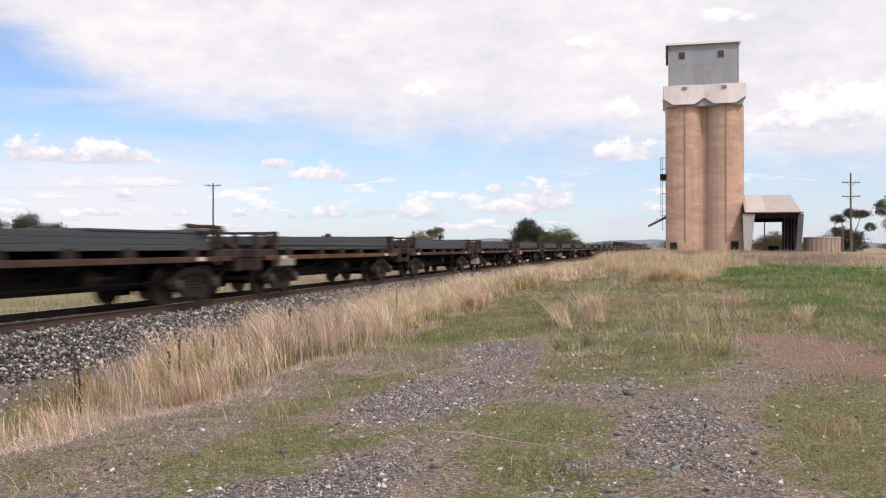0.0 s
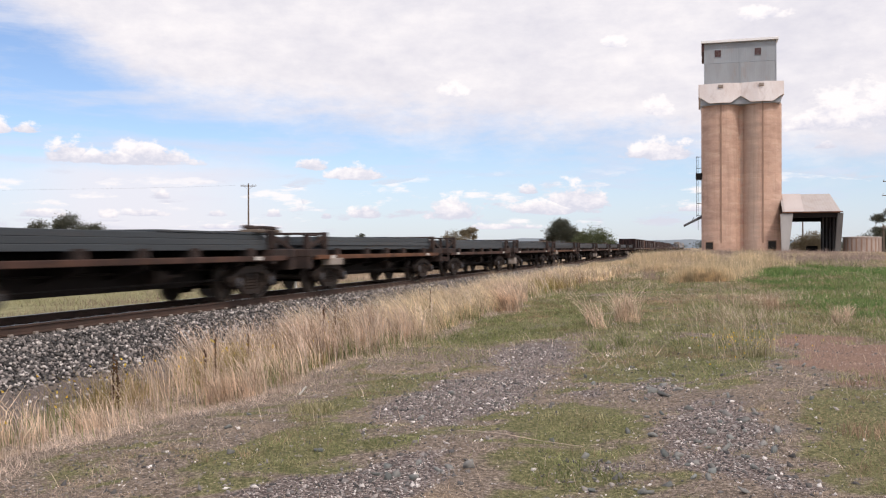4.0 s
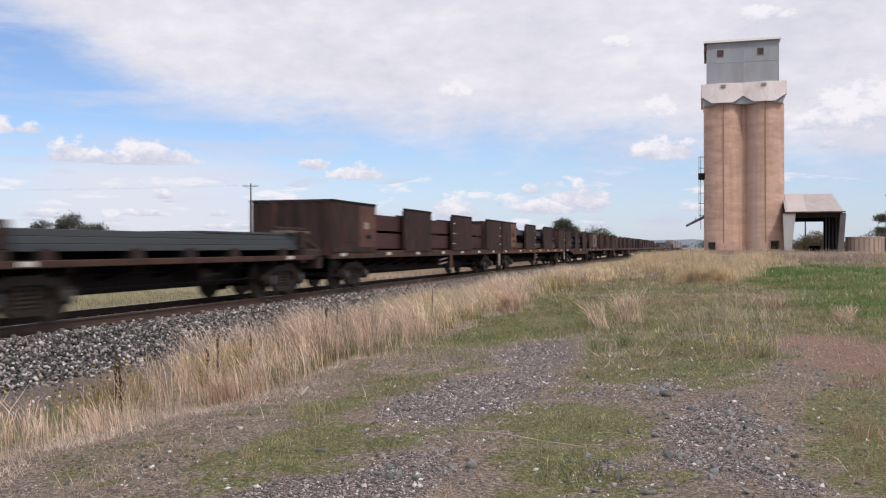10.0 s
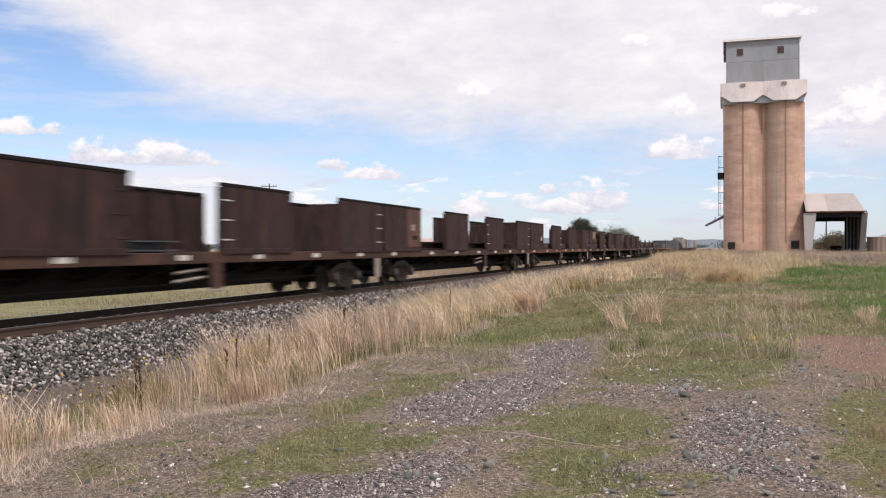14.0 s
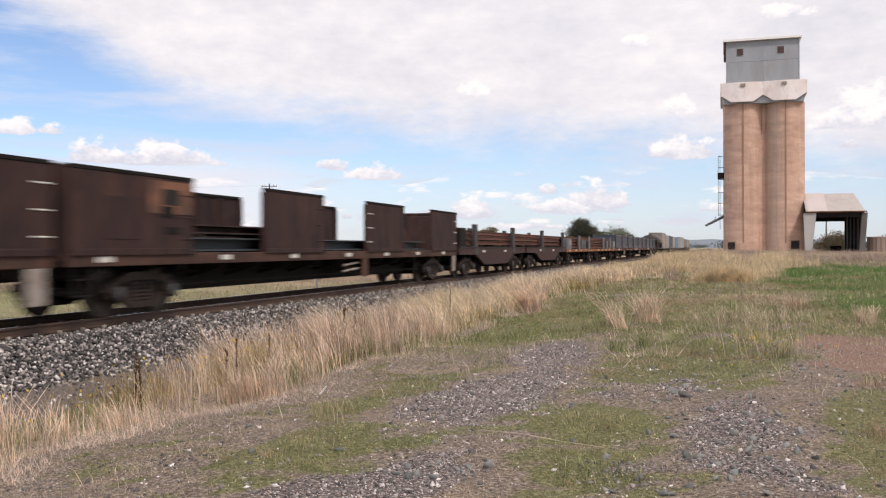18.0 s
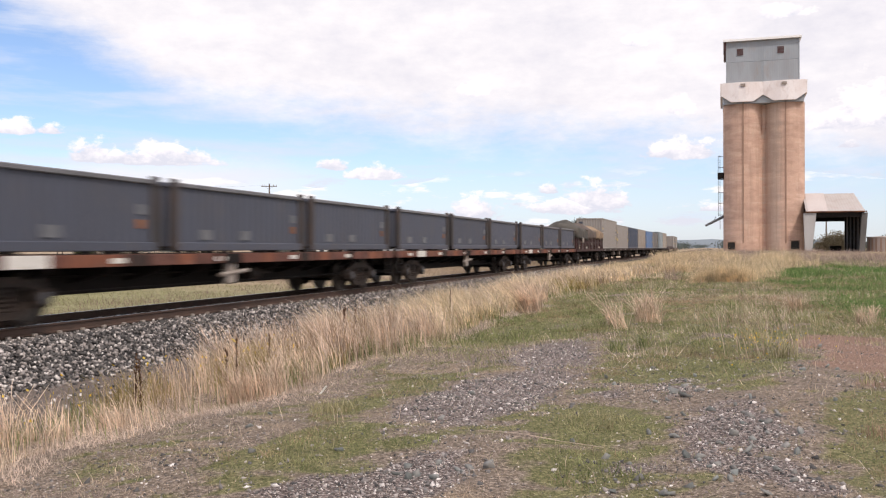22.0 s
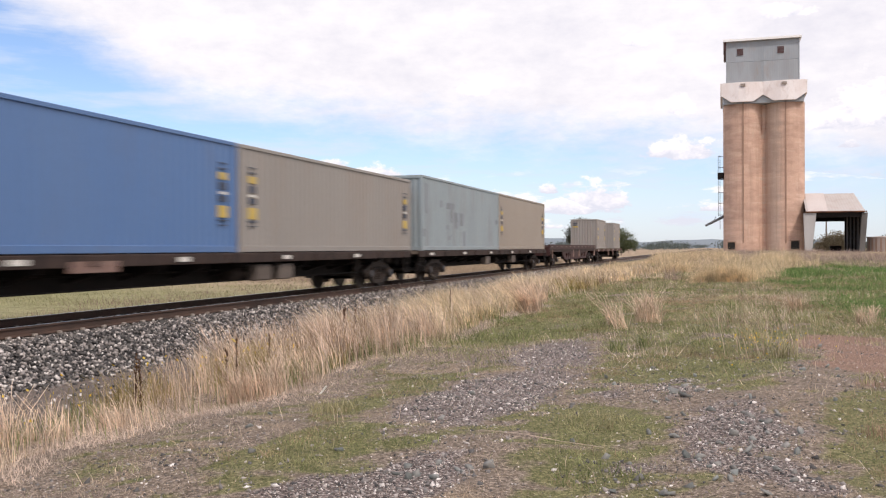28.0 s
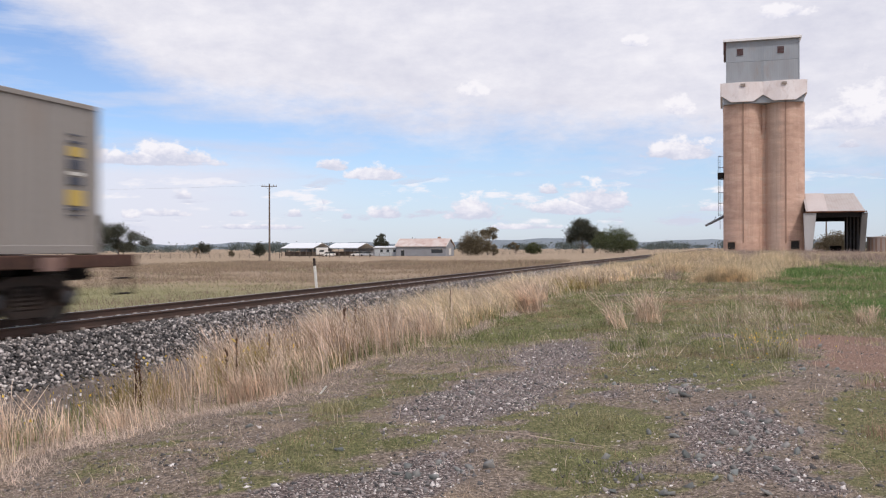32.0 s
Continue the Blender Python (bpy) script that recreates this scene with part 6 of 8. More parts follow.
def build_shed():
    s = thing("truck_shed", "open drive-through truck shed with weathered pale roof", "shed")
    xa, xb, ya, yb = 23.7, 31.2, 138.2, 157.5
    ze, zr, ym = 6.35, 9.2, 143.6
    roof = Shape()
    vs = []
    k = 40
    for i in range(k + 1):
        x = xa - 0.2 + (xb + 0.3 - xa) * i / k
        b = 0.02 * (i % 2)
        xr = xa - 0.2 + (xb - 0.5 - xa) * i / k
        vs += [(x, ya - 0.3, ze + b), (xr, ym, zr + b), (xr, yb - 5.4, zr + b), (x, yb + 0.3, ze + b)]
    roof._put(vs, [(4 * i + a, 4 * i + 4 + a, 4 * i + 5 + a, 4 * i + 1 + a) for i in range(k) for a in range(3)])
    part("roof", roof, ROOFIRON, s, "weathered pale corrugated roof")
    part("patched_sheet", Shape().prism([(ya - 0.2, ze + 0.09), (ym - 0.05, zr + 0.09), (ym - 0.02, zr + 0.07), (ya - 0.2, ze + 0.07)], 23.8, 26.4), surface("rosy_roof_iron", (0.56, 0.50, 0.48), 0.5, alt=(0.50, 0.44, 0.42), amount=0.6, scale=0.5), s, "cleaner roof sheets")
    part("ceiling", Shape().box(xa, xb, ya, yb, ze - 0.25, ze - 0.1, 0.02), BLACK, s)
    hip = Shape()._put([(xb + 0.1, ya - 0.3, ze - 0.02), (xb + 0.1, yb + 0.3, ze - 0.02), (xb - 0.72, yb - 5.4, zr - 0.03), (xb - 0.72, ym, zr - 0.03),
                        (xb, ya - 0.2, ze - 0.1), (xb, yb + 0.2, ze - 0.1), (xb - 0.8, yb - 5.4, zr - 0.12), (xb - 0.8, ym, zr - 0.12)],
                       [(0, 1, 2, 3), (7, 6, 5, 4), (0, 4, 5, 1), (1, 5, 6, 2), (2, 6, 7, 3), (3, 7, 4, 0)])
    part("hip_end", hip, ROOFIRON, s)
    part("front_beam", Shape().box(xa + 0.4, xb - 0.2, ya - 0.1, ya + 0.2, ze - 0.8, ze - 0.1, 0.02), DARK, s)
    pier = surface("pale_flared_concrete", (0.44, 0.43, 0.43), 0.8, alt=(0.36, 0.35, 0.35), amount=0.7, scale=0.6, grime=(0.26, 0.22, 0.20), grime_amount=0.3, stretch=(1, 1, 0.3))
    # Grey iron darkened: the shade inside the shed is put into its colour.
    in_shade = surface("shade_toned_iron", (0.13, 0.122, 0.118), 0.8, alt=(0.09, 0.085, 0.082), amount=0.8, scale=0.6, stretch=(1, 1, 0.3))
    part("gutter", Shape().box(xa - 0.3, xb + 0.3, ya - 0.5, ya - 0.32, ze - 0.12, ze + 0.06, 0.02), DECKRUST, s)
    part("flared_pier", Shape().prism([(xa - 0.3, 0.0), (xa + 0.55, 0.0), (xa + 1.2, ze - 0.2), (xa - 0.5, ze - 0.2)], ya - 0.25, ya + 0.5, "y"), pier, s, "pale flared pier")
    part("flared_pier", Shape().prism([(xb - 0.75, 0.0), (xb - 0.05, 0.0), (xb + 0.4, ze - 0.2), (xb - 0.35, ze - 0.2)], ya - 0.25, ya + 0.5, "y"), in_shade, s, "grey flared pier")
    part("side_wall", Shape().corrugated(xb - 0.3, ya, yb, 0.0, ze - 0.2, 0.06, 0.4, -1).corrugated(xb - 0.2, ya, yb, 0.0, ze - 0.2, 0.06, 0.4, 1), in_shade, s, "dark corrugated wall with the shed's shade in its colour")
    for i in range(5):
        y = ya + 1.5 + i * 3.8
        part("wall_post", Shape().box(xb - 0.55, xb - 0.35, y - 0.12, y + 0.12, 0.0, ze - 0.2, 0.02), DARK, s)
    part("rear_beam", Shape().box(xa, xb, yb - 0.2, yb + 0.1, ze - 0.9, ze - 0.1, 0.02), DARK, s)
    part("bin", Shape().box(28.0, 29.6, 150.0, 151.2, 0.2, 1.5, 0.08), DARK, s)


def build_tank():
    s = thing("concrete_tank", "low round concrete water tank with streaked walls", "water tank")
    c = Shape()
    n, r, cx, cy = 28, 2.55, 34.4, 140.5
    prof = [(r, -0.3), (r, 2.55), (r + 0.08, 2.6), (r + 0.08, 2.75), (0.02, 2.85)]
    vs = [(cx + a * math.cos(2 * math.pi * i / n), cy + a * math.sin(2 * math.pi * i / n), z) for a, z in prof for i in range(n)]
    c._put(vs, [(k * n + i, k * n + (i + 1) % n, (k + 1) * n + (i + 1) % n, (k + 1) * n + i) for k in range(len(prof) - 1) for i in range(n)])
    part("shell", c, surface("weathered_tank_concrete", (0.42, 0.35, 0.315), 0.9, alt=(0.33, 0.265, 0.235), amount=0.8, scale=0.7, stretch=(1, 1, 0.4)), s)
    for k in range(10):
        a = math.pi + 0.35 + k * 0.26
        part("streak", Shape().box(-0.12, 0.12, -0.012, 0.012, 0.2 + 0.1 * (k % 3), 2.5, 0.004), SILODIRT, s, at=pose(cx + (r + 0.004) * math.cos(a), cy + (r + 0.004) * math.sin(a), 0, 0, 0, math.degrees(a) + 90))


def utility_pole(name, at, height, arms, label, lean=0.0):
    s = thing(name, label, "utility pole", at=pose(*at, lean, 0, 17.3))
    part("post", Shape().rod((0, 0, -0.6), (0, 0, height), 0.19, 0.12, n=10), TIMBER, s)
    for z, half in arms:
        a = part("crossarm", Shape().box(-half, half, -0.16, -0.05, z - 0.07, z + 0.07, 0.015), TIMBER, s)
        for x in (-half + 0.12, -0.55 * half, 0.55 * half, half - 0.12):
            part("insulator", Shape().rod((x, -0.1, z + 0.05), (x, -0.1, z + 0.13), 0.02, n=6).rod((x, -0.1, z + 0.13), (x, -0.1, z + 0.32), 0.06, 0.04, n=8), PALE, a)
        part("arm_brace", Shape().rod((-half * 0.6, -0.1, z), (0, -0.1, z - 0.6), 0.02, n=5).rod((half * 0.6, -0.1, z), (0, -0.1, z - 0.6), 0.02, n=5), DARK, s)
    return s


def wires(a, b, sag, label):
    s = Shape()
    pts = [Vector(a).lerp(Vector(b), t / 12) - Vector((0, 0, sag * 4 * (t / 12) * (1 - t / 12))) for t in range(13)]
    s.tube(pts, 0.0032, 4)
    tagged(part("power_line", s, DARK), label, "power line")


build_silo()
build_shed()
build_tank()
utility_pole("power_pole", (-67.3, 147.6, -1.2), 14.4, ((13.9, 1.45),), "weathered timber power pole with one crossarm in the paddock")
utility_pole("power_pole", (42.1, 160.9, 0.0), 13.6, ((9.7, 1.6), (12.0, 1.5)), "timber power pole with two crossarms beside the yard")
utility_pole("power_pole", (-74.0, 305.0, -1.2), 8.6, ((8.1, 0.8),), "short timber power pole behind the farmhouse")
utility_pole("power_pole", (31.5, 190.0, -0.2), 7.5, (), "plain timber pole beyond the truck shed")
utility_pole("power_pole", (42.5, 170.0, -0.1), 5.2, ((4.7, 0.4),), "short timber pole beside the tank")
wires((-67.9, 147.5, 12.9), (-190, 108, 13.5), 1.2, "thin dark power line sagging over the paddock")
wires((-66.9, 147.7, 12.9), (-190, 109, 13.4), 1.2, "thin dark power line sagging over the paddock")


def build_kilometre_post():
    s = thing("trackside_post", "leaning white trackside post with a rusty top", "post", at=pose(-2.5, 30.9, -0.55, 0, -5, 0))
    part("post", Shape().box(-0.045, 0.045, -0.04, 0.04, -0.2, 1.2, 0.012), WHITE, s)
    part("cap", Shape().box(-0.045, 0.045, -0.04, 0.04, 1.2, 1.5, 0.02), RUSTY, s, "rusty top")


build_kilometre_post()


# ---- farm across the paddock ----
def place_at(px, depth, z=0.0):
    """A place off the resting line of sight: px in thousandths of the view's tangent, metres deep."""
    a = radians(YAW)
    u = px / 1000.0
    return Vector((EYE.x + depth * (-math.sin(a) + u * math.cos(a)), depth * (math.cos(a) + u * math.sin(a)), z))


GREYWALL = surface("blue_grey_weatherboard", (0.30, 0.31, 0.335), 0.7, alt=(0.25, 0.255, 0.27), amount=0.6, scale=0.8)
PINKROOF = surface("faded_red_roof_iron", (0.52, 0.40, 0.36), 0.5, alt=(0.62, 0.56, 0.53), amount=0.8, scale=0.35, grime=(0.35, 0.18, 0.13), grime_amount=0.5)
WHITEROOF = surface("white_roof_iron", (0.74, 0.77, 0.80), 0.4, alt=(0.66, 0.69, 0.72), amount=0.5, scale=0.3)
GLASS = surface("dark_window_glass", (0.03, 0.035, 0.04), 0.12, amount=0.2, spec=0.6)


def build_farmhouse():
    p = place_at(-20, 284, -1.25)
    h = thing("farmhouse", "grey weatherboard farmhouse with a faded red iron roof", "house", at=pose(*p, 0, 0, -3))
    W, D, E, R = 16.6, 7.5, 3.1, 5.35
    boards = Shape()
    for k in range(14):
        z = -0.3 + 0.25 * k
        boards.box(-W / 2, W / 2, -D / 2 - 0.03, -D / 2 + 0.12, z, z + 0.24, 0.02)
    part("wall", boards, GREYWALL, h)
    part("wall", Shape().box(-W / 2, W / 2, D / 2 - 0.12, D / 2, -0.3, E, 0.02), GREYWALL, h)
    for x in (-W / 2, W / 2):
        part("gable_wall", Shape().prism([(-D / 2, -0.3), (D / 2, -0.3), (D / 2, E), (0, R - 0.1), (-D / 2, E)], x - 0.08, x + 0.08), GREYWALL, h)
        part("barge_board", Shape().prism([(-D / 2 - 0.5, E - 0.15), (0, R + 0.08), (D / 2 + 0.5, E - 0.15), (D / 2 + 0.5, E + 0.1), (0, R + 0.35), (-D / 2 - 0.5, E + 0.1)], x - 0.45 if x < 0 else x + 0.35, x - 0.35 if x < 0 else x + 0.45), WHITE, h)
    for e in (-1, 1):
        part("roof", Shape().prism([(e * (D / 2 + 0.5), E - 0.1), (0, R + 0.1), (0, R + 0.22), (e * (D / 2 + 0.5), E + 0.02)], -W / 2 - 0.4, W / 2 + 0.4), PINKROOF, h)
    part("chimney", Shape().box(4.2, 5.0, 0.2, 0.9, R - 0.6, R + 0.75, 0.03), SILODIRT, h)
    for x, w, z0, z1 in ((-6.1, 0.55, -0.2, 1.9), (4.8, 1.2, 1.0, 2.2), (6.6, 0.7, 1.0, 2.2)):
        f = part("window", Shape().box(x - w, x + w, -D / 2 - 0.09, -D / 2 - 0.02, z0, z1, 0.02), GLASS, h, "dark opening")
        part("frame", Shape().box(x - w - 0.1, x + w + 0.1, -D / 2 - 0.11, -D / 2 - 0.04, z1, z1 + 0.12, 0.02), WHITE, f)
    part("gable_window", Shape().box(W / 2 + 0.07, W / 2 + 0.12, -1.0, 1.0, 0.4, 2.4, 0.02), WHITE, h)
    a = place_at(-62, 288, -1.25)
    s = thing("annexe", "low pale annexe with small windows beside the farmhouse", "outbuilding", at=pose(*a, 0, 0, 17))
    part("wall", Shape().box(-3.9, 3.9, -2.5, 2.5, -0.3, 2.7, 0.03), surface("pale_blue_fibro", (0.45, 0.48, 0.50), 0.7, amount=0.4), s)
    part("roof", Shape().prism([(-2.9, 2.65), (2.9, 3.0), (2.9, 3.15), (-2.9, 2.8)], -4.2, 4.2), WHITEROOF, s)
    for x in (-1.7, 0.3, 2.4):
        part("window", Shape().box(x - 0.4, x + 0.4, -2.56, -2.48, 1.2, 2.1, 0.02), GLASS, s)


def build_farm_shed(px, depth, W, label):
    p = place_at(px, depth, -1.3)
    s = thing("farm_shed", label, "shed", "white-roofed sheds", at=pose(*p, 0, 0, -6))
    D, E, R = 12.0, 2.6, 4.3
    for e in (-1, 1):
        part("roof", Shape().prism([(e * (D / 2 + 0.3), E), (0, R), (0, R + 0.1), (e * (D / 2 + 0.3), E + 0.1)], -W / 2, W / 2), WHITEROOF, s)
    part("rear_wall", Shape().box(-W / 2, W / 2, D / 2 - 0.2, D / 2, -0.3, E, 0.02), GREYWALL, s)
    k = 6
    for i in range(k):
        x = -W / 2 + 0.3 + (W - 0.6) * i / (k - 1)
        part("post", Shape().rod((x, -D / 2, -0.4), (x, -D / 2, E + 0.05), 0.12, n=6), TIMBER, s)
    part("bay_front", Shape().box(-W / 2 + 0.2, W / 2 - 0.2, -D / 2 + 2.0, -D / 2 + 2.1, -0.3, 1.5, 0.02), TIMBER, s)


def build_car(px, depth, turn, paint_mat, label):
    p = place_at(px, depth, -1.28)
    s = thing("parked_car", label, "car", "cars parked at the farm", at=pose(*p, 0, 0, turn))
    part("body", Shape().prism([(-2.2, 0.35), (2.2, 0.35), (2.25, 0.8), (1.2, 0.95), (-2.1, 0.98), (-2.25, 0.7)], -0.85, 0.85).box(-2.2, 2.2, -0.86, 0.86, 0.3, 0.5, 0.05), paint_mat, s, at=pose(0, 0, 0, 0, 0, 90))
    part("cabin", Shape().prism([(-1.9, 0.95), (1.1, 0.93), (0.4, 1.45), (-1.5, 1.48)], -0.72, 0.72), GLASS, s, at=pose(0, 0, 0, 0, 0, 90))
    part("roof", Shape().box(-1.45, 0.38, -0.7, 0.7, 1.44, 1.52, 0.03), paint_mat, s)
    for x in (-1.35, 1.35):
        for y in (-0.8, 0.8):
            part("wheel", Shape().rod((x, y - 0.1, 0.32), (x, y + 0.1, 0.32), 0.32, n=14), DARK, s)


build_farmhouse()
build_farm_shed(-152, 300, 12.4, "long low farm shed with a white iron roof")
build_farm_shed(-103, 305, 12.2, "second low farm shed with a white iron roof")
build_car(-128, 278, 60, WHITE, "white car parked in front of the sheds")
build_car(-95, 279, 20, WHITE, "white utility parked by the shed")
build_car(-86, 279, 25, surface("silver_car_paint", (0.45, 0.46, 0.48), 0.35, metal=0.4, amount=0.2), "silver car parked by the shed")


def build_caravan():
    s = thing("white_caravan", "small white caravan standing between the sheds", "caravan", at=pose(*place_at(-135, 285, -1.25), 0, 0, 25))
    part("body", Shape().box(-1.9, 1.9, -1.1, 1.1, 0.45, 2.75, 0.18), WHITE, s)
    part("window", Shape().box(-0.8, 0.6, -1.13, -1.09, 1.4, 2.0, 0.02), GLASS, s)
    for y in (-1.0, 1.0):
        part("wheel", Shape().rod((0, y - 0.08, 0.3), (0, y + 0.08, 0.3), 0.3, n=12), DARK, s)
    part("drawbar", Shape().box(1.9, 3.0, -0.06, 0.06, 0.4, 0.5, 0.01), DARK, s)


build_caravan()


def build_fence(px0, px1, depth0, depth1, n, z, label):
    s = thing("paddock_fence", label, "fence")
    pts = []
    for i in range(n):
        t = i / (n - 1)
        d = depth0 + (depth1 - depth0) * t
        p = place_at(px0 + (px1 - px0) * t, d)
        p.z = float(ground_z(p.x, p.y))
        pts.append(p)
        part("post", Shape().rod((0, 0, -0.3), (0, 0, 1.25), 0.075, n=6), TIMBER, s, at=pose(p.x, p.y, p.z))
    for h in (0.3, 0.6, 0.9, 1.15):
        w = Shape()
        for a, b in zip(pts, pts[1:]):
            w.rod(a + Vector((0, 0, h)), b + Vector((0, 0, h)), 0.012, n=3, caps=False)
        part("wire", w, DARK, s)


build_fence(-560, -60, 205, 250, 46, 0, "timber post and wire fence along the paddock edge")
build_fence(20, 215, 330, 420, 26, 0, "timber post and wire fence beyond the line")

# ---- trees, grass and stones ----
def value_noise(x, y, scale, seed=0):
    """Smooth lattice noise in 0..1 for arrays."""
    x, y = np.asarray(x) * scale, np.asarray(y) * scale
    i, j = np.floor(x).astype(np.int64), np.floor(y).astype(np.int64)
    fx, fy = x - i, y - j
    fx, fy = fx * fx * (3 - 2 * fx), fy * fy * (3 - 2 * fy)

    def h(a, b):
        v = (a * 374761393 + b * 668265263 + seed * 974711) & 0x7FFFFFFF
        v = ((v ^ (v >> 13)) * 1274126177) & 0x7FFFFFFF
        return ((v ^ (v >> 16)) & 0xFFFF) / 65535.0
    return (h(i, j) * (1 - fx) + h(i + 1, j) * fx) * (1 - fy) + (h(i, j + 1) * (1 - fx) + h(i + 1, j + 1) * fx) * fy


def blades(name, x, y, h, w, lean, seed, mat, label, lean_dir=(-0.955, -0.298), spread=0.6, z=None, bent=True, droop=0.0):
    """One sheet of many grass blades at the given roots: straight, bent once, or arching over when droop is set."""
    rng = np.random.default_rng(seed)
    n = len(x)
    z = ground_z(x, y) if z is None else z
    a = rng.uniform(0, 2 * math.pi, n)
    side = np.stack([np.cos(a), np.sin(a), np.zeros(n)], -1) * (w / 2)[:, None]
    turn = (value_noise(x, y, 1.1, seed + 300) - 0.5) * 3.4
    ca, sa = np.cos(turn), np.sin(turn)
    ld = np.stack([lean_dir[0] * ca - lean_dir[1] * sa, lean_dir[0] * sa + lean_dir[1] * ca, np.zeros(n)], -1)
    b = rng.uniform(0, 2 * math.pi, n)
    d = ld * (lean * rng.uniform(0.2, 1.4, n))[:, None] + np.stack([np.cos(b), np.sin(b), np.zeros(n)], -1) * (spread * rng.uniform(0, 1, n))[:, None]
    root = np.stack([x, y, z - 0.02], -1)
    up = np.array([0, 0, 1.0])
    if droop:
        k = (droop * rng.uniform(0.1, 1.0, n) ** 1.5)[:, None]
        hh = h[:, None]
        m1 = root + up * hh * 0.45 + d * hh * 0.14
        m2 = root + up * hh * (0.82 - 0.06 * k) + d * hh * (0.36 + 0.10 * k)
        tip = root + up * hh * (1.0 - 0.30 * k) + d * hh * (0.62 + 0.42 * k)
        v = np.stack([root - side, root + side, m1 - side * 0.85, m1 + side * 0.85, m2 - side * 0.6, m2 + side * 0.6, tip], 1).reshape(-1, 3)
        k = np.arange(n)[:, None] * 7
        f = np.concatenate([k + np.array([q]) for q in ((0, 1, 3), (0, 3, 2), (2, 3, 5), (2, 5, 4), (4, 5, 6))], 0)
        return tagged(new(name, array_mesh(name, v, f, mat)), label, "grass", kind="stuff")
    tip = root + up * (h * (1 - 0.12 * rng.uniform(0, 1, n)))[:, None] + d * (h * 0.75)[:, None]
    if not bent:
        v = np.stack([root - side, root + side, tip], 1).reshape(-1, 3)
        ob = new(name, array_mesh(name, v, np.arange(3 * n).reshape(-1, 3), mat))
        return tagged(ob, label, "grass", kind="stuff")
    mid = root + up * (h * 0.55)[:, None] + d * (h * 0.22)[:, None]
    v = np.stack([root - side, root + side, mid - side * 0.75, mid + side * 0.75, tip], 1).reshape(-1, 3)
    k = np.arange(n)[:, None] * 5
    f = np.concatenate([k + np.array([[0, 1, 3]]), k + np.array([[0, 3, 2]]), k + np.array([[2, 3, 4]])], 0)
    ob = new(name, array_mesh(name, v, f, mat))
    return tagged(ob, label, "grass", kind="stuff")


def straw_edge(y):
    """The track side and the yard side of the belt of dry grass along the line."""
    out = lerp_table(y, [(0, 5.0), (8, 4.75), (11, 4.3), (13, 3.9), (15, 3.6), (22, 3.2), (40, 2.9), (90, 2.9)])
    inn = lerp_table(y, [(0, 7.1), (5.3, 7.0), (6.6, 6.6), (8, 6.6), (9.2, 7.0), (10, 7.2), (12.5, 6.95), (14.5, 7.25), (19, 6.9), (26, 6.8), (33, 6.9), (40, 8.5), (50, 12), (90, 14)])
    return out, inn


def patches(x, y, spots):
    """The highest of several soft round patches: (x, y, half width, half length, weight); 1 in their middle, 0 at their rim."""
    x, y = np.asarray(x, float), np.asarray(y, float)
    best = np.full(np.broadcast(x, y).shape, -3.0)
    for cx, cy, rx, ry, g in spots:
        best = np.maximum(best, (1.0 - np.hypot((x - cx) / rx, (y - cy) / ry)) * g)
    return best


STONY = ((9.55, 13.9, 0.95, 2.1, 1.0), (9.68, 10.3, 0.85, 2.9, 1.0), (9.2, 9.6, 0.42, 2.3, 0.8), (9.95, 6.1, 0.5, 1.05, 1.0), (9.65, 5.6, 0.65, 0.6, 0.8),
         (12.2, 8.6, 0.8, 1.8, 0.62), (12.3, 6.9, 0.6, 1.1, 0.55), (11.63, 10.6, 0.5, 1.5, 0.5), (11.5, 6.4, 0.45, 0.8, 0.4), (12.75, 6.4, 0.4, 0.6, 0.5), (10.9, 9.9, 0.7, 0.7, 0.3))
GRASSY = ((8.75, 6.85, 0.75, 1.6, 1.0), (8.4, 10.2, 0.65, 2.9, 1.0), (9.52, 7.2, 0.5, 0.42, 0.9), (10.92, 8.35, 0.72, 1.25, 1.0), (11.2, 6.65, 0.6, 0.95, 1.2), (9.54, 6.25, 0.28, 0.42, 0.9),
          (8.1, 17.7, 1.6, 3.4, 1.0), (11.7, 13.0, 1.9, 3.6, 1.0), (8.2, 23.7, 2.2, 9.0, 1.0), (13.6, 8.0, 0.95, 4.2, 1.1), (9.9, 8.0, 0.25, 0.3, 0.6))


def gravel_at(x, y):
    """How far the ground is gravel, 0 to 1: worn wheel paths broken into patches."""
    n = value_noise(x, y, 1.3, 3) * 0.6 + value_noise(x, y, 3.7, 4) * 0.4
    fine = value_noise(x, y, 6.1, 5) * 0.5 + value_noise(x, y, 13.0, 6) * 0.5
    a = patches(x, y, STONY)
    return np.clip(a * 2.6 - 0.15 + (n - 0.5) * 1.3 + (fine - 0.5) * 1.7, 0, 1) * (a > -0.6)


def red_at(x, y):
    n = value_noise(x, y, 1.1, 8)
    r = np.hypot((x - 14.3) / 1.25, (y - 14.0) / 4.2)
    return np.clip((1.0 - r) * 2.2 + (n - 0.5) * 1.4, 0, 1)


def lush_at(x, y):
    n = value_noise(x, y, 0.5, 9)
    edge = lerp_table(y, [(0, 14.8), (10, 15.0), (14, 15.3), (20, 15.2), (26, 14.0), (36, 12.8), (46, 13.8), (50, 16), (54, 60)])
    return np.clip((x - edge) * 0.8 + (n - 0.5) * 1.6, 0, 1) * (y < 54)


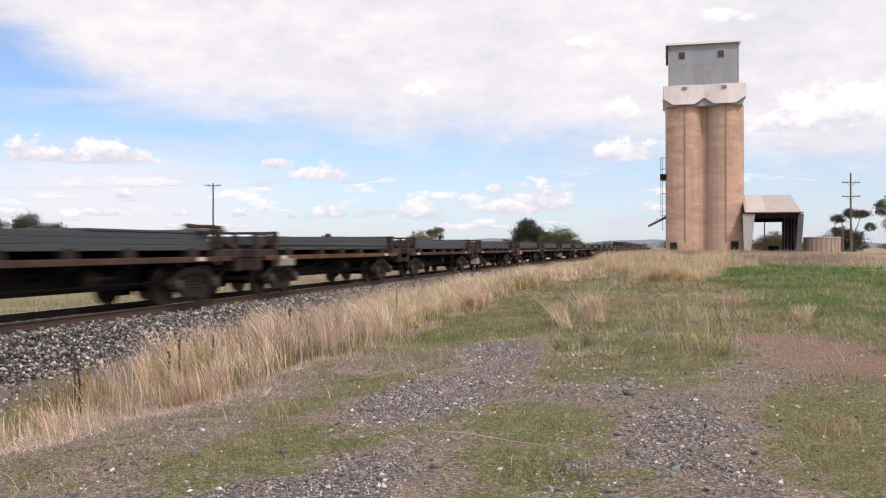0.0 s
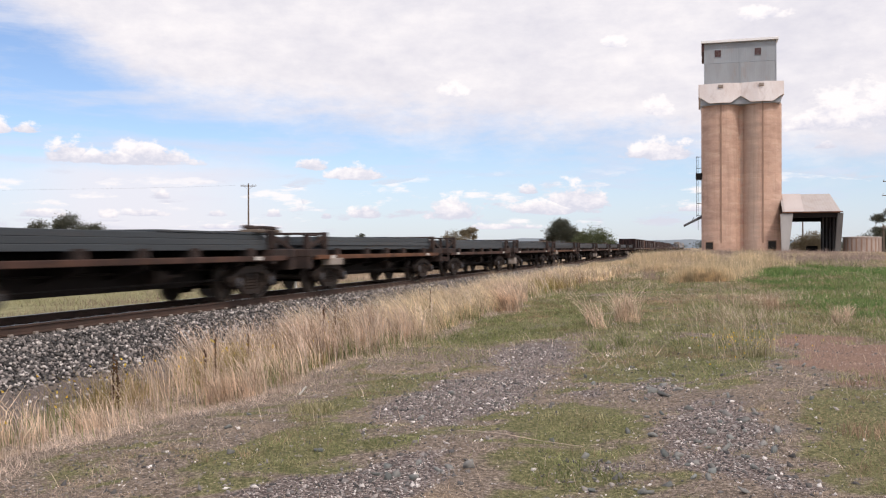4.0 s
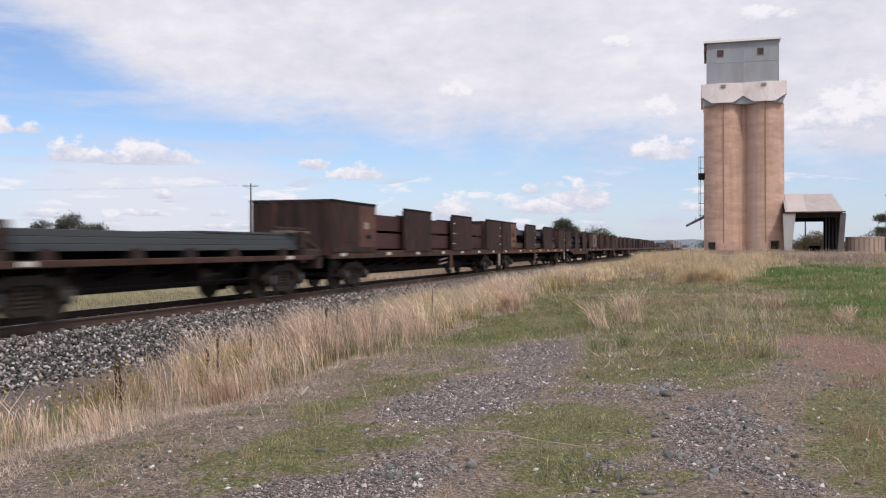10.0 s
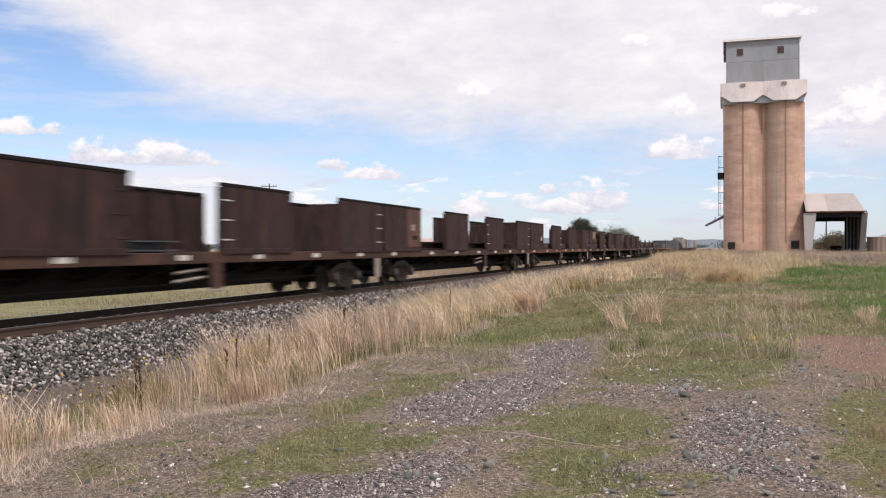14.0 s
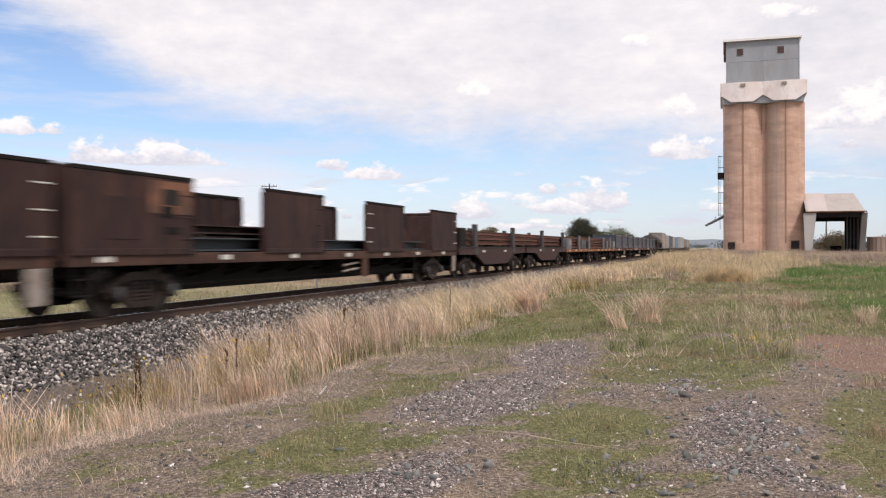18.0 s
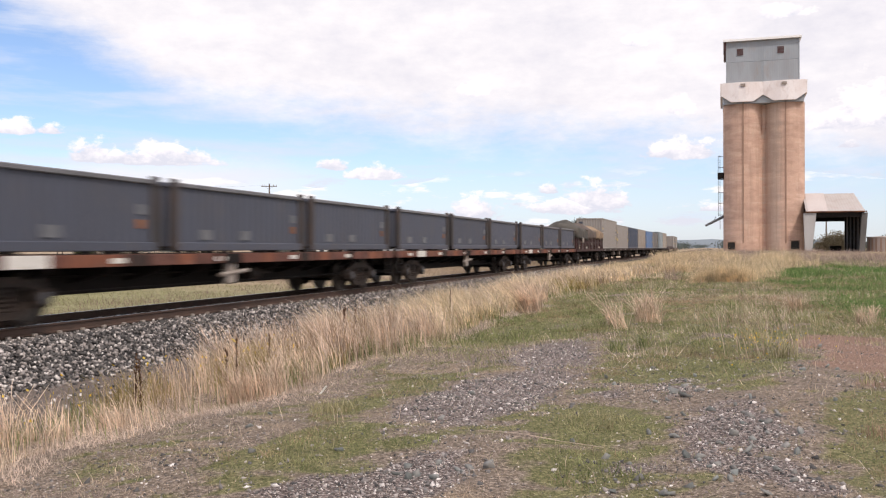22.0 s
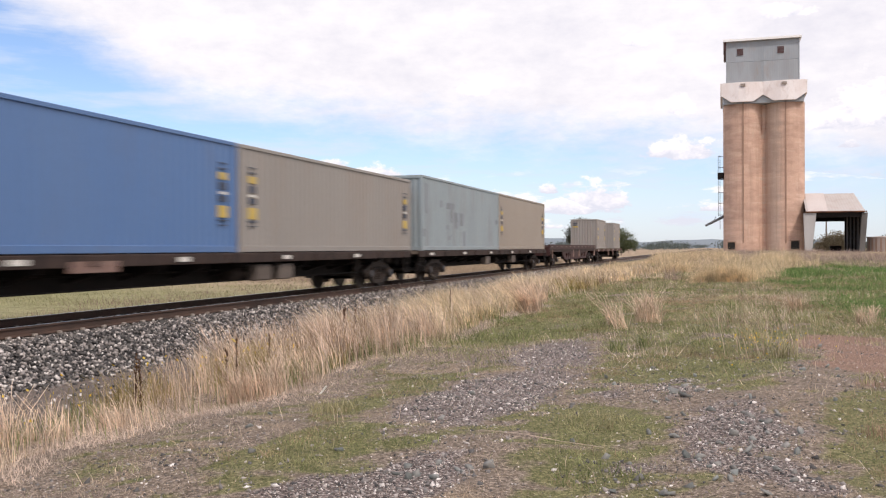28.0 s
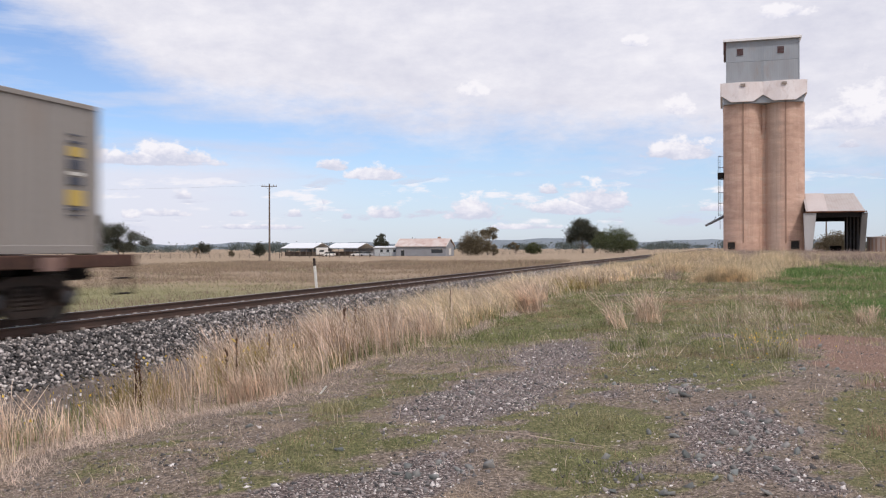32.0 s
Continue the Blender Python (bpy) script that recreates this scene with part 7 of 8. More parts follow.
def turf_at(x, y):
    n = value_noise(x, y, 0.9, 12) * 0.5 + value_noise(x, y, 2.6, 13) * 0.5
    out, inn = straw_edge(y)
    a = patches(x, y, GRASSY) * 2.0
    a = np.maximum(a, np.clip((np.asarray(y) - 12.5) / 7, -0.4, 0.8))
    a = np.maximum(a, np.clip((np.asarray(x) - 13.3) / 0.7, -0.5, 0.9))
    a = np.maximum(a, 0.22)
    a = a + (n - 0.5) * 1.5 + (value_noise(x, y, 6.0, 14) - 0.5) * 0.9 + (value_noise(x, y, 15.0, 15) - 0.5) * 0.7
    return np.clip(a, 0, 1) * np.clip((x - inn + 0.3) / 0.6, 0, 1) * (1 - 0.93 * gravel_at(x, y)) * (1 - red_at(x, y))


def belt_at(x, y):
    out, inn = straw_edge(y)
    return np.clip((x - out) / 0.4, 0, 1) * np.clip((inn - x) / 0.5 + (value_noise(x, y, 1.2, 21) - 0.5) * 1.5, 0, 1)


def paint_zones():
    """Tell the ground's material where gravel, turf, straw and red earth lie."""
    me = bpy.data.objects["ground"].data
    co = np.zeros(len(me.vertices) * 3, dtype=np.float32)
    me.vertices.foreach_get("co", co)
    co = co.reshape(-1, 3)
    x, y = co[:, 0].astype(float), co[:, 1].astype(float)
    near = (x > -8) & (x < 24) & (y > -5) & (y < 90)
    cols = np.zeros((len(x), 4), dtype=np.float32)
    cols[:, 0] = gravel_at(x, y) * near
    cols[:, 1] = np.clip(turf_at(x, y) + lush_at(x, y), 0, 1) * near
    cols[:, 2] = belt_at(x, y) * near
    cols[:, 3] = red_at(x, y) * near
    at = me.attributes.new("zones", "FLOAT_COLOR", "POINT")
    at.data.foreach_set("color", cols.ravel())


paint_zones()


def scatter(rng, n, x0, x1, y0, y1, weight):
    """Random places where weight(x, y) lets them be; nearer ground gets more."""
    x = rng.uniform(x0, x1, n)
    y = y0 + (y1 - y0) * rng.uniform(0, 1, n) ** 1.5
    keep = rng.uniform(0, 1, n) < weight(x, y)
    return x[keep], y[keep]


def clumped(x, y, scale, seed, lo=0.35, gain=3.0):
    return np.clip((value_noise(x, y, scale, seed) - lo) * gain, 0.06, 1)


def build_grass():
    rng = np.random.default_rng(11)
    u = rng.uniform
    # belt of tall straw along the ballast
    def thick(a, b):
        bare = 1 - 0.75 * np.exp(-((a - 7.0) / 0.9) ** 2 - ((b - 8.0) / 0.9) ** 2)
        gap = np.clip((a + 0.725 * b - 12.0) / 0.5, 0, 1) * np.clip((12.3 - a - 0.608 * b) / 0.5, 0, 1)
        return belt_at(a, b) * clumped(a, b, 1.4, 31, 0.38, 3.2) * clumped(a, b, 4.6, 32, 0.40, 3.6) * bare * (1 - 0.62 * gap)
    x, y = scatter(rng, 400000, 2.9, 9.0, 3.5, 46, thick)
    n = len(x)
    tall = lerp_table(y, [(0, 0.46), (7, 0.46), (9, 0.50), (11, 0.66), (13, 0.74), (20, 0.72), (30, 0.66), (46, 0.55)]) * (0.3 + 0.7 * value_noise(x, y, 0.7, 33) + 0.6 * value_noise(x, y, 2.3, 34))
    tall = np.where(y < 15, lerp_table(x + 0.608 * y - 12.12, [(-3, 0.46), (-0.7, 0.44), (0.2, 0.74), (2, 0.70)]) / lerp_table(y, [(0, 0.46), (7, 0.46), (9, 0.50), (11, 0.66), (13, 0.74), (20, 0.72)]), 1.0) * tall
    h = tall * (0.35 + 0.95 * u(0, 1, n) ** 1.3)
    kind = value_noise(x, y, 0.6, 35) * 0.6 + value_noise(x, y, 2.9, 36) * 0.4 + u(-0.22, 0.22, n) - 0.10 * (y > 17)
    w = (0.0028 + 0.00045 * y) * u(0.6, 1.5, n)
    for lo, hi, mat, text in ((-9, 0.56, STRAW, "tall pale straw grass leaning in the wind beside the ballast"), (0.56, 0.70, MAUVE, "faded pinkish dry grass mixed into the straw belt"), (0.70, 9, RUSSET, "russet dry grass mixed into the straw belt")):
        s = (kind >= lo) & (kind < hi)
        a = s & (y < 17)
        blades("dry_grass", x[a], y[a], h[a], w[a], 0.55, 1, mat, text, spread=1.0, droop=1.0)
        a = s & (y >= 17)
        blades("dry_grass", x[a], y[a], h[a], w[a], 1.0, 2, GOLDSTRAW if mat is STRAW else mat, text, spread=1.0)
    # matted dead growth at the foot of the belt and out into the yard
    x, y = scatter(rng, 150000, 3.0, 9.2, 3.8, 36, lambda a, b: np.clip(belt_at(a - 0.5, b) + 0.8 * belt_at(a, b), 0, 1) * clumped(a, b, 1.9, 71, 0.3, 2.5))
    blades("matted_grass", x, y, u(0.03, 0.13, len(x)), 0.0035 + 0.00045 * y, 0.6, 21, MAUVE, "matted pinkish dead grass at the foot of the straw", spread=2.6, bent=False)
    # dead litter strewn over bare soil between the patches of turf
    x, y = scatter(rng, 210000, 6.2, 14.6, 4.2, 17, lambda a, b: np.clip(1.0 - turf_at(a, b), 0.1, 1) * clumped(a, b, 2.4, 76, 0.36, 2.8) * (1 - 0.7 * gravel_at(a, b)) * (1 - 0.7 * red_at(a, b)))
    k = u(0, 1, len(x))
    for lo, hi, mat, text in ((0, 0.5, MAUVE, "pale pinkish dead grass litter on the soil"), (0.5, 0.82, RUSSET, "brown dead grass litter on the soil"), (0.82, 1.01, STRAW, "straw litter on the soil")):
        a = (k >= lo) & (k < hi)
        blades("grass_litter", x[a], y[a], u(0.012, 0.05, int(a.sum())), (0.0028 + 0.0004 * y)[a], 0.4, 77, mat, text, spread=3.2, bent=False)
    # golden and olive clumps in the belt
    def golden(a, b):
        return np.maximum.reduce([np.exp(-((a - cx) / r) ** 2 - ((b - cy) / (r * 2)) ** 2) for cx, cy, r in ((5.5, 12.2, 0.6), (5.2, 13.2, 0.5), (4.2, 21.8, 0.8), (4.6, 20.2, 0.6), (5.0, 17.0, 0.6), (6.2, 34.0, 0.9), (4.9, 9.6, 0.35), (5.0, 5.6, 0.4))])
    x, y = scatter(rng, 110000, 3.4, 8.0, 5.0, 42, lambda a, b: golden(a, b) * 0.9 * clumped(a, b, 4.0, 78, 0.3, 3))
    blades("golden_grass", x, y, u(0.2, 0.66, len(x)), 0.003 + 0.0004 * y, 0.3, 22, GOLD, "golden olive grass clumps in the straw belt", spread=1.0)
    x, y = scatter(rng, 1100, 4.6, 6.4, 5.0, 24, lambda a, b: np.clip(golden(a, b) + 0.1 * (b < 8), 0, 1))
    blades("yellow_flowers", x, y, np.full(len(x), 0.03), np.full(len(x), 0.026), 0.2, 23, FLOWER, "small yellow flower heads on the golden clumps", spread=1.5, z=ground_z(x, y) + u(0.25, 0.6, len(x)))
    x, y = scatter(rng, 700, 11.5, 14.0, 11.0, 17, lambda a, b: np.exp(-((a - 12.75) / 0.6) ** 2 - ((b - 14.6) / 1.2) ** 2))
    blades("yellow_flowers", x, y, np.full(len(x), 0.024), np.full(len(x), 0.022), 0.2, 25, FLOWER, "small yellow flower heads in the yard grass", spread=1.5, z=ground_z(x, y) + u(0.05, 0.3, len(x)))
    # meadow of olive, brown and dead growth up to the rise
    x, y = scatter(rng, 330000, 6.6, 19.0, 12.5, 60, lambda a, b: np.clip((b - 11.5) / 8, 0, 1) * clumped(a, b, 0.55, 73, 0.3, 2.6) * clumped(a, b, 2.6, 79, 0.3, 2.6) * (1 - gravel_at(a, b)) * (1 - red_at(a, b)) * (1 - 0.8 * lush_at(a, b)))
    h = u(0.04, 0.25, len(x)) * (0.35 + 1.0 * value_noise(x, y, 0.4, 74)) * (0.5 + value_noise(x, y, 1.7, 80))
    wild = np.exp(-((x - 12.7) / 0.9) ** 2 - ((y - 19.0) / 4.0) ** 2)
    green = np.exp(-((x - 8.2) / 1.9) ** 2 - ((y - 23.0) / 9.0) ** 2)
    h = h * (1 + 0.45 * wild)
    k = value_noise(x, y, 0.22, 75) * 0.6 + value_noise(x, y, 0.9, 81) * 0.4 + u(-0.24, 0.24, len(x)) + 0.08 * wild - 0.30 * green
    for sel, mat, text in ((k < 0.43, GREEN, "green meadow grass in the yard"), ((k >= 0.43) & (k < 0.62), MEADOW, "olive brown meadow grass in the yard"), ((k >= 0.62) & (k < 0.74), MAUVE, "faded pinkish meadow grass in the yard"), (k >= 0.74, STRAW, "pale straw meadow grass in the yard")):
        blades("meadow_grass", x[sel], y[sel], h[sel], (0.003 + 0.00042 * y)[sel], 0.4, 24, mat, text, spread=1.7, bent=False)
    # fine tall wisps, arching, in the middle of the yard
    x, y = scatter(rng, 1300, 11.2, 14.4, 13.5, 25, lambda a, b: np.exp(-((a - 12.7) / 0.75) ** 2 - ((b - 18.5) / 4.0) ** 2) * clumped(a, b, 2.2, 82, 0.35, 3))
    blades("wispy_grass", x, y, u(0.3, 0.75, len(x)), 0.0024 + 0.0003 * y, 0.5, 83, STRAW, "fine wispy straw-coloured seed grass in the yard", spread=0.8, droop=1.2)

    # thin taller seed stalks that arch above the belt
    x, y = scatter(rng, 3600, 3.2, 7.2, 4, 40, lambda a, b: belt_at(a, b) * clumped(a, b, 1.1, 61, 0.45, 4))
    blades("seed_stalks", x, y, u(0.6, 1.15, len(x)) * np.where(y < 15, lerp_table(x + 0.608 * y - 12.12, [(-3, 0.62), (-0.5, 0.62), (0.4, 1.0), (2, 1.0)]), 0.95), 0.0042 + 0.0003 * y, 0.55, 15, STRAW, "tall thin seed stalks arching above the straw belt", spread=0.7, droop=1.6)
    # green undergrowth in the belt
    x, y = scatter(rng, 44000, 3.6, 7.2, 4, 40, lambda a, b: belt_at(a, b) * clumped(a, b, 0.8, 37, 0.46, 3))
    blades("green_grass", x, y, u(0.1, 0.40, len(x)), 0.004 + 0.0004 * y, 0.3, 3, GREEN, "green grass growing under the straw", spread=0.8)
    # short turf of the yard, in small tufts
    x, y = scatter(rng, 1000000, 6.2, 17.5, 4.0, 40, lambda a, b: turf_at(a, b) ** 1.3 * clumped(a, b, 7.0, 84, 0.25, 2.4))
    h = u(0.012, 0.055, len(x)) * (0.30 + 0.7 * value_noise(x, y, 0.8, 41) + 0.8 * value_noise(x, y, 4.3, 85)) * (1 + 0.02 * y)
    g = value_noise(x, y, 0.6, 43) * 0.5 + value_noise(x, y, 2.8, 86) * 0.5 + u(-0.26, 0.26, len(x)) + 0.16 * np.clip(patches(x, y, GRASSY), 0, 1)
    w = 0.0030 + 0.0004 * y
    for lo, hi, name, mat, text, f in ((0.50, 9, "short_grass", GREEN, "short patchy green grass of the yard", 1.0), (0.38, 0.50, "short_dry_grass", MEADOW, "short olive brown grass of the yard", 1.1), (-9, 0.38, "short_dry_grass", RUSSET, "short dry grass of the yard", 1.2)):
        s = (g >= lo) & (g < hi)
        blades(name, x[s], y[s], h[s] * f, w[s], 0.2, 4, mat, text, spread=1.9, bent=False)
    # sparse thin stalks everywhere in the yard
    x, y = scatter(rng, 5200, 6.3, 18.0, 4.0, 44, lambda a, b: clumped(a, b, 0.9, 45, 0.5, 2.5) * (1 - 0.9 * gravel_at(a, b)))
    blades("thin_stalks", x, y, u(0.06, 0.26, len(x)), 0.002 + 0.0003 * y, 0.5, 6, STRAW, "thin dry stalks standing in the yard grass", spread=1.6)
    # lush weeds
    x, y = scatter(rng, 220000, 11.8, 30.0, 6.0, 54, lambda a, b: lush_at(a, b) * clumped(a, b, 0.7, 47, 0.25, 2.5))
    blades("green_weeds", x, y, u(0.07, 0.24, len(x)) * (0.5 + 0.8 * value_noise(x, y, 0.5, 48)), 0.007 + 0.0005 * y, 0.1, 7, LUSH, "lush green weeds and long grass", spread=1.3, bent=False)
    # rank grass that climbs towards the silo
    x, y = scatter(rng, 240000, 2.8, 40.0, 34.0, 150, lambda a, b: np.clip((b - 32) / 14, 0, 1) * clumped(a, b, 0.22, 51, 0.2, 2.2) * (1 - 0.8 * lush_at(a, b)) * ((a < 11.5) | (a > 32) | (b < 137)))
    h = u(0.12, 0.52, len(x)) * (0.35 + 0.6 * value_noise(x, y, 0.2, 52) + 0.5 * value_noise(x, y, 0.9, 58)) * np.where(x > 13, 0.75, 1.0) * np.where(x < 13.2 - 0.088 * y, 0.42, 1.0)
    w = 0.006 + 0.00036 * y
    k = value_noise(x, y, 0.16, 53) * 0.6 + value_noise(x, y, 0.5, 59) * 0.4 + u(-0.16, 0.16, len(x))
    for lo, hi, mat, text in ((-9, 0.36, STRAW, "rank straw grass on the rise before the silo"), (0.36, 0.56, RANK, "rank golden grass on the rise before the silo"), (0.56, 0.66, MEADOW, "olive grass on the rise before the silo"), (0.66, 9, HEATHER, "purple-brown dry weeds on the rise before the silo")):
        s = (k >= lo) & (k < hi)
        blades("rank_grass", x[s], y[s], h[s], w[s], 0.3, 8, mat, text, spread=1.0, bent=False)
    # high russet clumps that stand out on the rise
    x, y = scatter(rng, 110000, 4.2, 17.0, 36.0, 62, lambda a, b: clumped(a, b, 0.33, 91, 0.55, 5.0) * (1 - lush_at(a, b)))
    k = value_noise(x, y, 0.33, 91) * np.where(y < 44, 0.93, 1.0) * np.where((y > 40) & (x < 13.2 - 0.088 * y), 0.75, 1.0)
    blades("high_rank_grass", x, y, np.clip((k - 0.5) * 3.2, 0.1, 1.0) * u(0.4, 1.1, len(x)), 0.006 + 0.0003 * y, 0.2, 92, RANK, "high golden grass clumps on the rise", spread=1.0, bent=False)
    x, y = scatter(rng, 60000, 7.5, 26.0, 37.0, 110, lambda a, b: clumped(a, b, 0.42, 94, 0.56, 5.0) * (1 - lush_at(a, b)) * (a > 13.2 - 0.088 * b))
    k = value_noise(x, y, 0.42, 94)
    blades("weedy_growth", x, y, np.clip((k - 0.48) * 2.6, 0.1, 0.8) * u(0.4, 1.15, len(x)), 0.005 + 0.00028 * y, 0.2, 95, HEATHER, "purple-brown weed clumps on the rise", spread=1.2, bent=False)
    x, y = scatter(rng, 16000, 4.0, 30.0, 30.0, 100, lambda a, b: clumped(a, b, 0.3, 54, 0.5, 3.0))
    blades("green_grass", x, y, u(0.1, 0.3, len(x)), 0.014 + 0.0006 * y, 0.1, 19, GREEN, "green grass among the rank straw", spread=0.9, bent=False)
    # paddock across the line
    x, y = scatter(rng, 270000, -75, -3.0, 10, 150, lambda a, b: (a < -0.1 * b - 0.2 + 3) * clumped(a, b, 0.25, 55, 0.15, 2.0))
    h = u(0.12, 0.55, len(x)) * (0.5 + 0.7 * value_noise(x, y, 0.15, 56)) * np.clip((-x - 2.4) / 4, 0.45, 1) * np.where((x > -25) & (y < 60), 0.85, 1.0) * (0.7 + 0.9 * value_noise(x, y, 0.5, 60))
    w = 0.007 + 0.0004 * y
    mixv = value_noise(x, y, 0.10, 57) * 0.9 + u(-0.25, 0.25, len(x)) + np.clip((-x - 8) / 40, -0.1, 0.2) - 0.55 * np.clip((x + 30) / 12, 0, 1) * np.clip((70 - y) / 30, 0, 1)
    blades("paddock_grass", x[mixv > 0.52], y[mixv > 0.52], h[mixv > 0.52], w[mixv > 0.52], 0.3, 10, PADDOCK, "tall brown paddock grass across the line", spread=1.3, bent=False)
    s = (mixv <= 0.52) & (mixv > 0.26)
    blades("paddock_grass", x[s], y[s], h[s], w[s], 0.3, 12, BROWNED, "tall russet paddock grass across the line", spread=1.3, bent=False)
    s = mixv <= 0.26
    blades("paddock_grass", x[s], y[s], h[s] * 0.8, w[s], 0.3, 13, OLIVE, "greener paddock grass across the line", spread=1.3, bent=False)


build_grass()


def tuft(name, cx, cy, r, n, h, mat, label, lean=0.5, seed=0):
    rng = np.random.default_rng(seed)
    n = int(n * 0.6)
    a, d = rng.uniform(0, 6.28, n), 0.6 * r * np.sqrt(rng.uniform(0, 1, n))
    x, y = cx + d * np.cos(a), cy + d * np.sin(a)
    ob = blades(name, x, y, h * rng.uniform(0.5, 1.1, n), np.full(n, 0.0045 + 0.00035 * cy), lean, seed + 1, mat, label, spread=1.6, droop=0.9)
    ob["category"] = "grass tuft"
    return ob


TUFTS = ((10.6, 19.6, 0.5, 330, 0.85, STRAW, 0.4), (10.2, 17.9, 0.26, 110, 0.66, STRAW, 0.9), (10.5, 14.6, 0.22, 130, 0.26, GREEN, 0.3), (9.95, 18.6, 0.2, 80, 0.8, STRAW, 1.1),
         (10.9, 14.9, 0.2, 140, 0.28, GREEN, 0.3), (7.1, 24.3, 0.5, 520, 0.9, STRAW, 1.0), (6.6, 27.5, 0.6, 520, 0.85, STRAW, 1.2), (8.25, 8.6, 0.45, 260, 0.16, MEADOW, 0.3), (7.95, 9.0, 0.3, 120, 0.14, MEADOW, 0.3),
         (12.9, 13.6, 0.4, 160, 0.36, MEADOW, 0.3), (12.6, 16.2, 0.4, 130, 0.36, MEADOW, 0.2), (15.4, 12.2, 0.5, 420, 0.42, LUSH, 0.2), (15.7, 14.6, 0.5, 420, 0.45, LUSH, 0.2), (13.9, 10.9, 0.6, 130, 0.2, MEADOW, 0.3),
         (14.9, 19.8, 0.35, 220, 0.48, STRAW, 0.6), (13.5, 8.3, 0.5, 200, 0.16, RUSSET, 0.3), (11.25, 6.55, 0.6, 420, 0.09, GREEN, 0.2),
         (11.0, 8.4, 0.6, 360, 0.08, MEADOW, 0.2), (8.9, 6.6, 0.6, 240, 0.08, MEADOW, 0.2), (9.6, 7.2, 0.4, 200, 0.07, GREEN, 0.2), (13.7, 21.5, 0.4, 200, 0.5, RUSSET, 0.3))
for k, (cx, cy, r, n, h, m, ln) in enumerate(TUFTS):
    colour = {STRAW: "pale straw", GREEN: "bright green", RUSSET: "brownish dry", LUSH: "lush dark green", MEADOW: "short olive"}[m]
    tuft("grass_tuft", cx, cy, r, n, h, m, colour + " grass tuft standing in the yard" if cx > 6.8 else colour + " grass tuft beside the ballast", ln, 100 + k)


def seed_weed(cx, cy, h, seed):
    """A dead upright weed: a stem set all the way up with dark seed heads."""
    rnd = random.Random(seed)
    z = float(ground_z(cx, cy))
    s = thing("seed_weed", "dead dark brown dock weed with seed heads", "weed", "dock weeds beside the ballast", at=pose(cx, cy, z, rnd.uniform(-5, 5), rnd.uniform(-7, 3), rnd.uniform(0, 360)))
    part("stem", Shape().rod((0, 0, -0.05), (0, 0, h), 0.007, 0.003, n=5), WEED, s)
    heads = Shape()
    for i in range(int(h * 95)):
        t = rnd.uniform(0.22, 1.0)
        a = rnd.uniform(0, 6.28)
        r = rnd.uniform(0.006, 0.03) * (1.15 - 0.6 * t)
        p = Vector((r * math.cos(a), r * math.sin(a), h * t))
        e = rnd.uniform(0.006, 0.012)
        heads._put([p + Vector(q) * e for q in ((1, 0, 0), (-1, 0, 0), (0, 1, 0), (0, -1, 0), (0, 0, 1.4), (0, 0, -1.4))],
                   [(0, 2, 4), (2, 1, 4), (1, 3, 4), (3, 0, 4), (2, 0, 5), (1, 2, 5), (3, 1, 5), (0, 3, 5)])
    part("seed_spike", heads, WEED, s)


for k, (cx, cy, h) in enumerate(((5.35, 6.6, 0.62), (5.75, 6.4, 0.52), (5.25, 9.35, 0.72), (5.45, 9.2, 0.66), (5.75, 10.9, 0.74), (5.9, 10.4, 0.62), (5.6, 12.1, 0.6), (5.4, 15.2, 0.85), (5.55, 15.5, 0.75), (5.2, 15.9, 0.8), (5.9, 20.4, 0.9), (6.1, 13.6, 0.5))):
    seed_weed(cx, cy, h, k)


# ---- stones ----
OCTA = np.array([(1, 0, 0), (-1, 0, 0), (0, 1, 0), (0, -1, 0), (0, 0, 1), (0, 0, -1)], float)
OCTF = np.array([(0, 2, 4), (2, 1, 4), (1, 3, 4), (3, 0, 4), (2, 0, 5), (1, 2, 5), (3, 1, 5), (0, 3, 5)])
CUBE = np.array([(a, b, c) for a in (-1, 1) for b in (-1, 1) for c in (-1, 1)], float)
CUBEF = np.array([(0, 1, 3), (0, 3, 2), (4, 6, 7), (4, 7, 5), (0, 4, 5), (0, 5, 1), (2, 3, 7), (2, 7, 6), (0, 2, 6), (0, 6, 4), (1, 5, 7), (1, 7, 3)])


def stones(p, size, flat, seed, base=CUBE, faces=CUBEF):
    """Arrays for many angular stones at places p."""
    rng = np.random.default_rng(seed)
    n, k = len(p), len(base)
    v = base[None] * rng.uniform(0.55, 1.0, (n, k, 3))
    v = v * (size[:, None] * np.array([[1.0, 0.72, flat]]))[:, None, :] * rng.uniform(0.7, 1.3, (n, 1, 3))
    q = rng.normal(size=(n, 4)) * np.array([1, 0.5, 0.5, 1.0])
    q /= np.linalg.norm(q, axis=1)[:, None]
    w, x, y, z = q.T
    R = np.stack([np.stack([1 - 2 * (y * y + z * z), 2 * (x * y - z * w), 2 * (x * z + y * w)], -1),
                  np.stack([2 * (x * y + z * w), 1 - 2 * (x * x + z * z), 2 * (y * z - x * w)], -1),
                  np.stack([2 * (x * z - y * w), 2 * (y * z + x * w), 1 - 2 * (x * x + y * y)], -1)], 1)
    v = np.einsum("nij,nkj->nki", R, v) + p[:, None, :]
    f = (faces[None] + (np.arange(n) * k)[:, None, None]).reshape(-1, 3)
    return v.reshape(-1, 3), f


def bed_z(x):
    return lerp_table(x, [(-3.0, -0.95), (-2.5, -0.66), (-1.45, -0.22), (1.45, -0.22), (2.55, -0.78), (2.9, -0.98)])


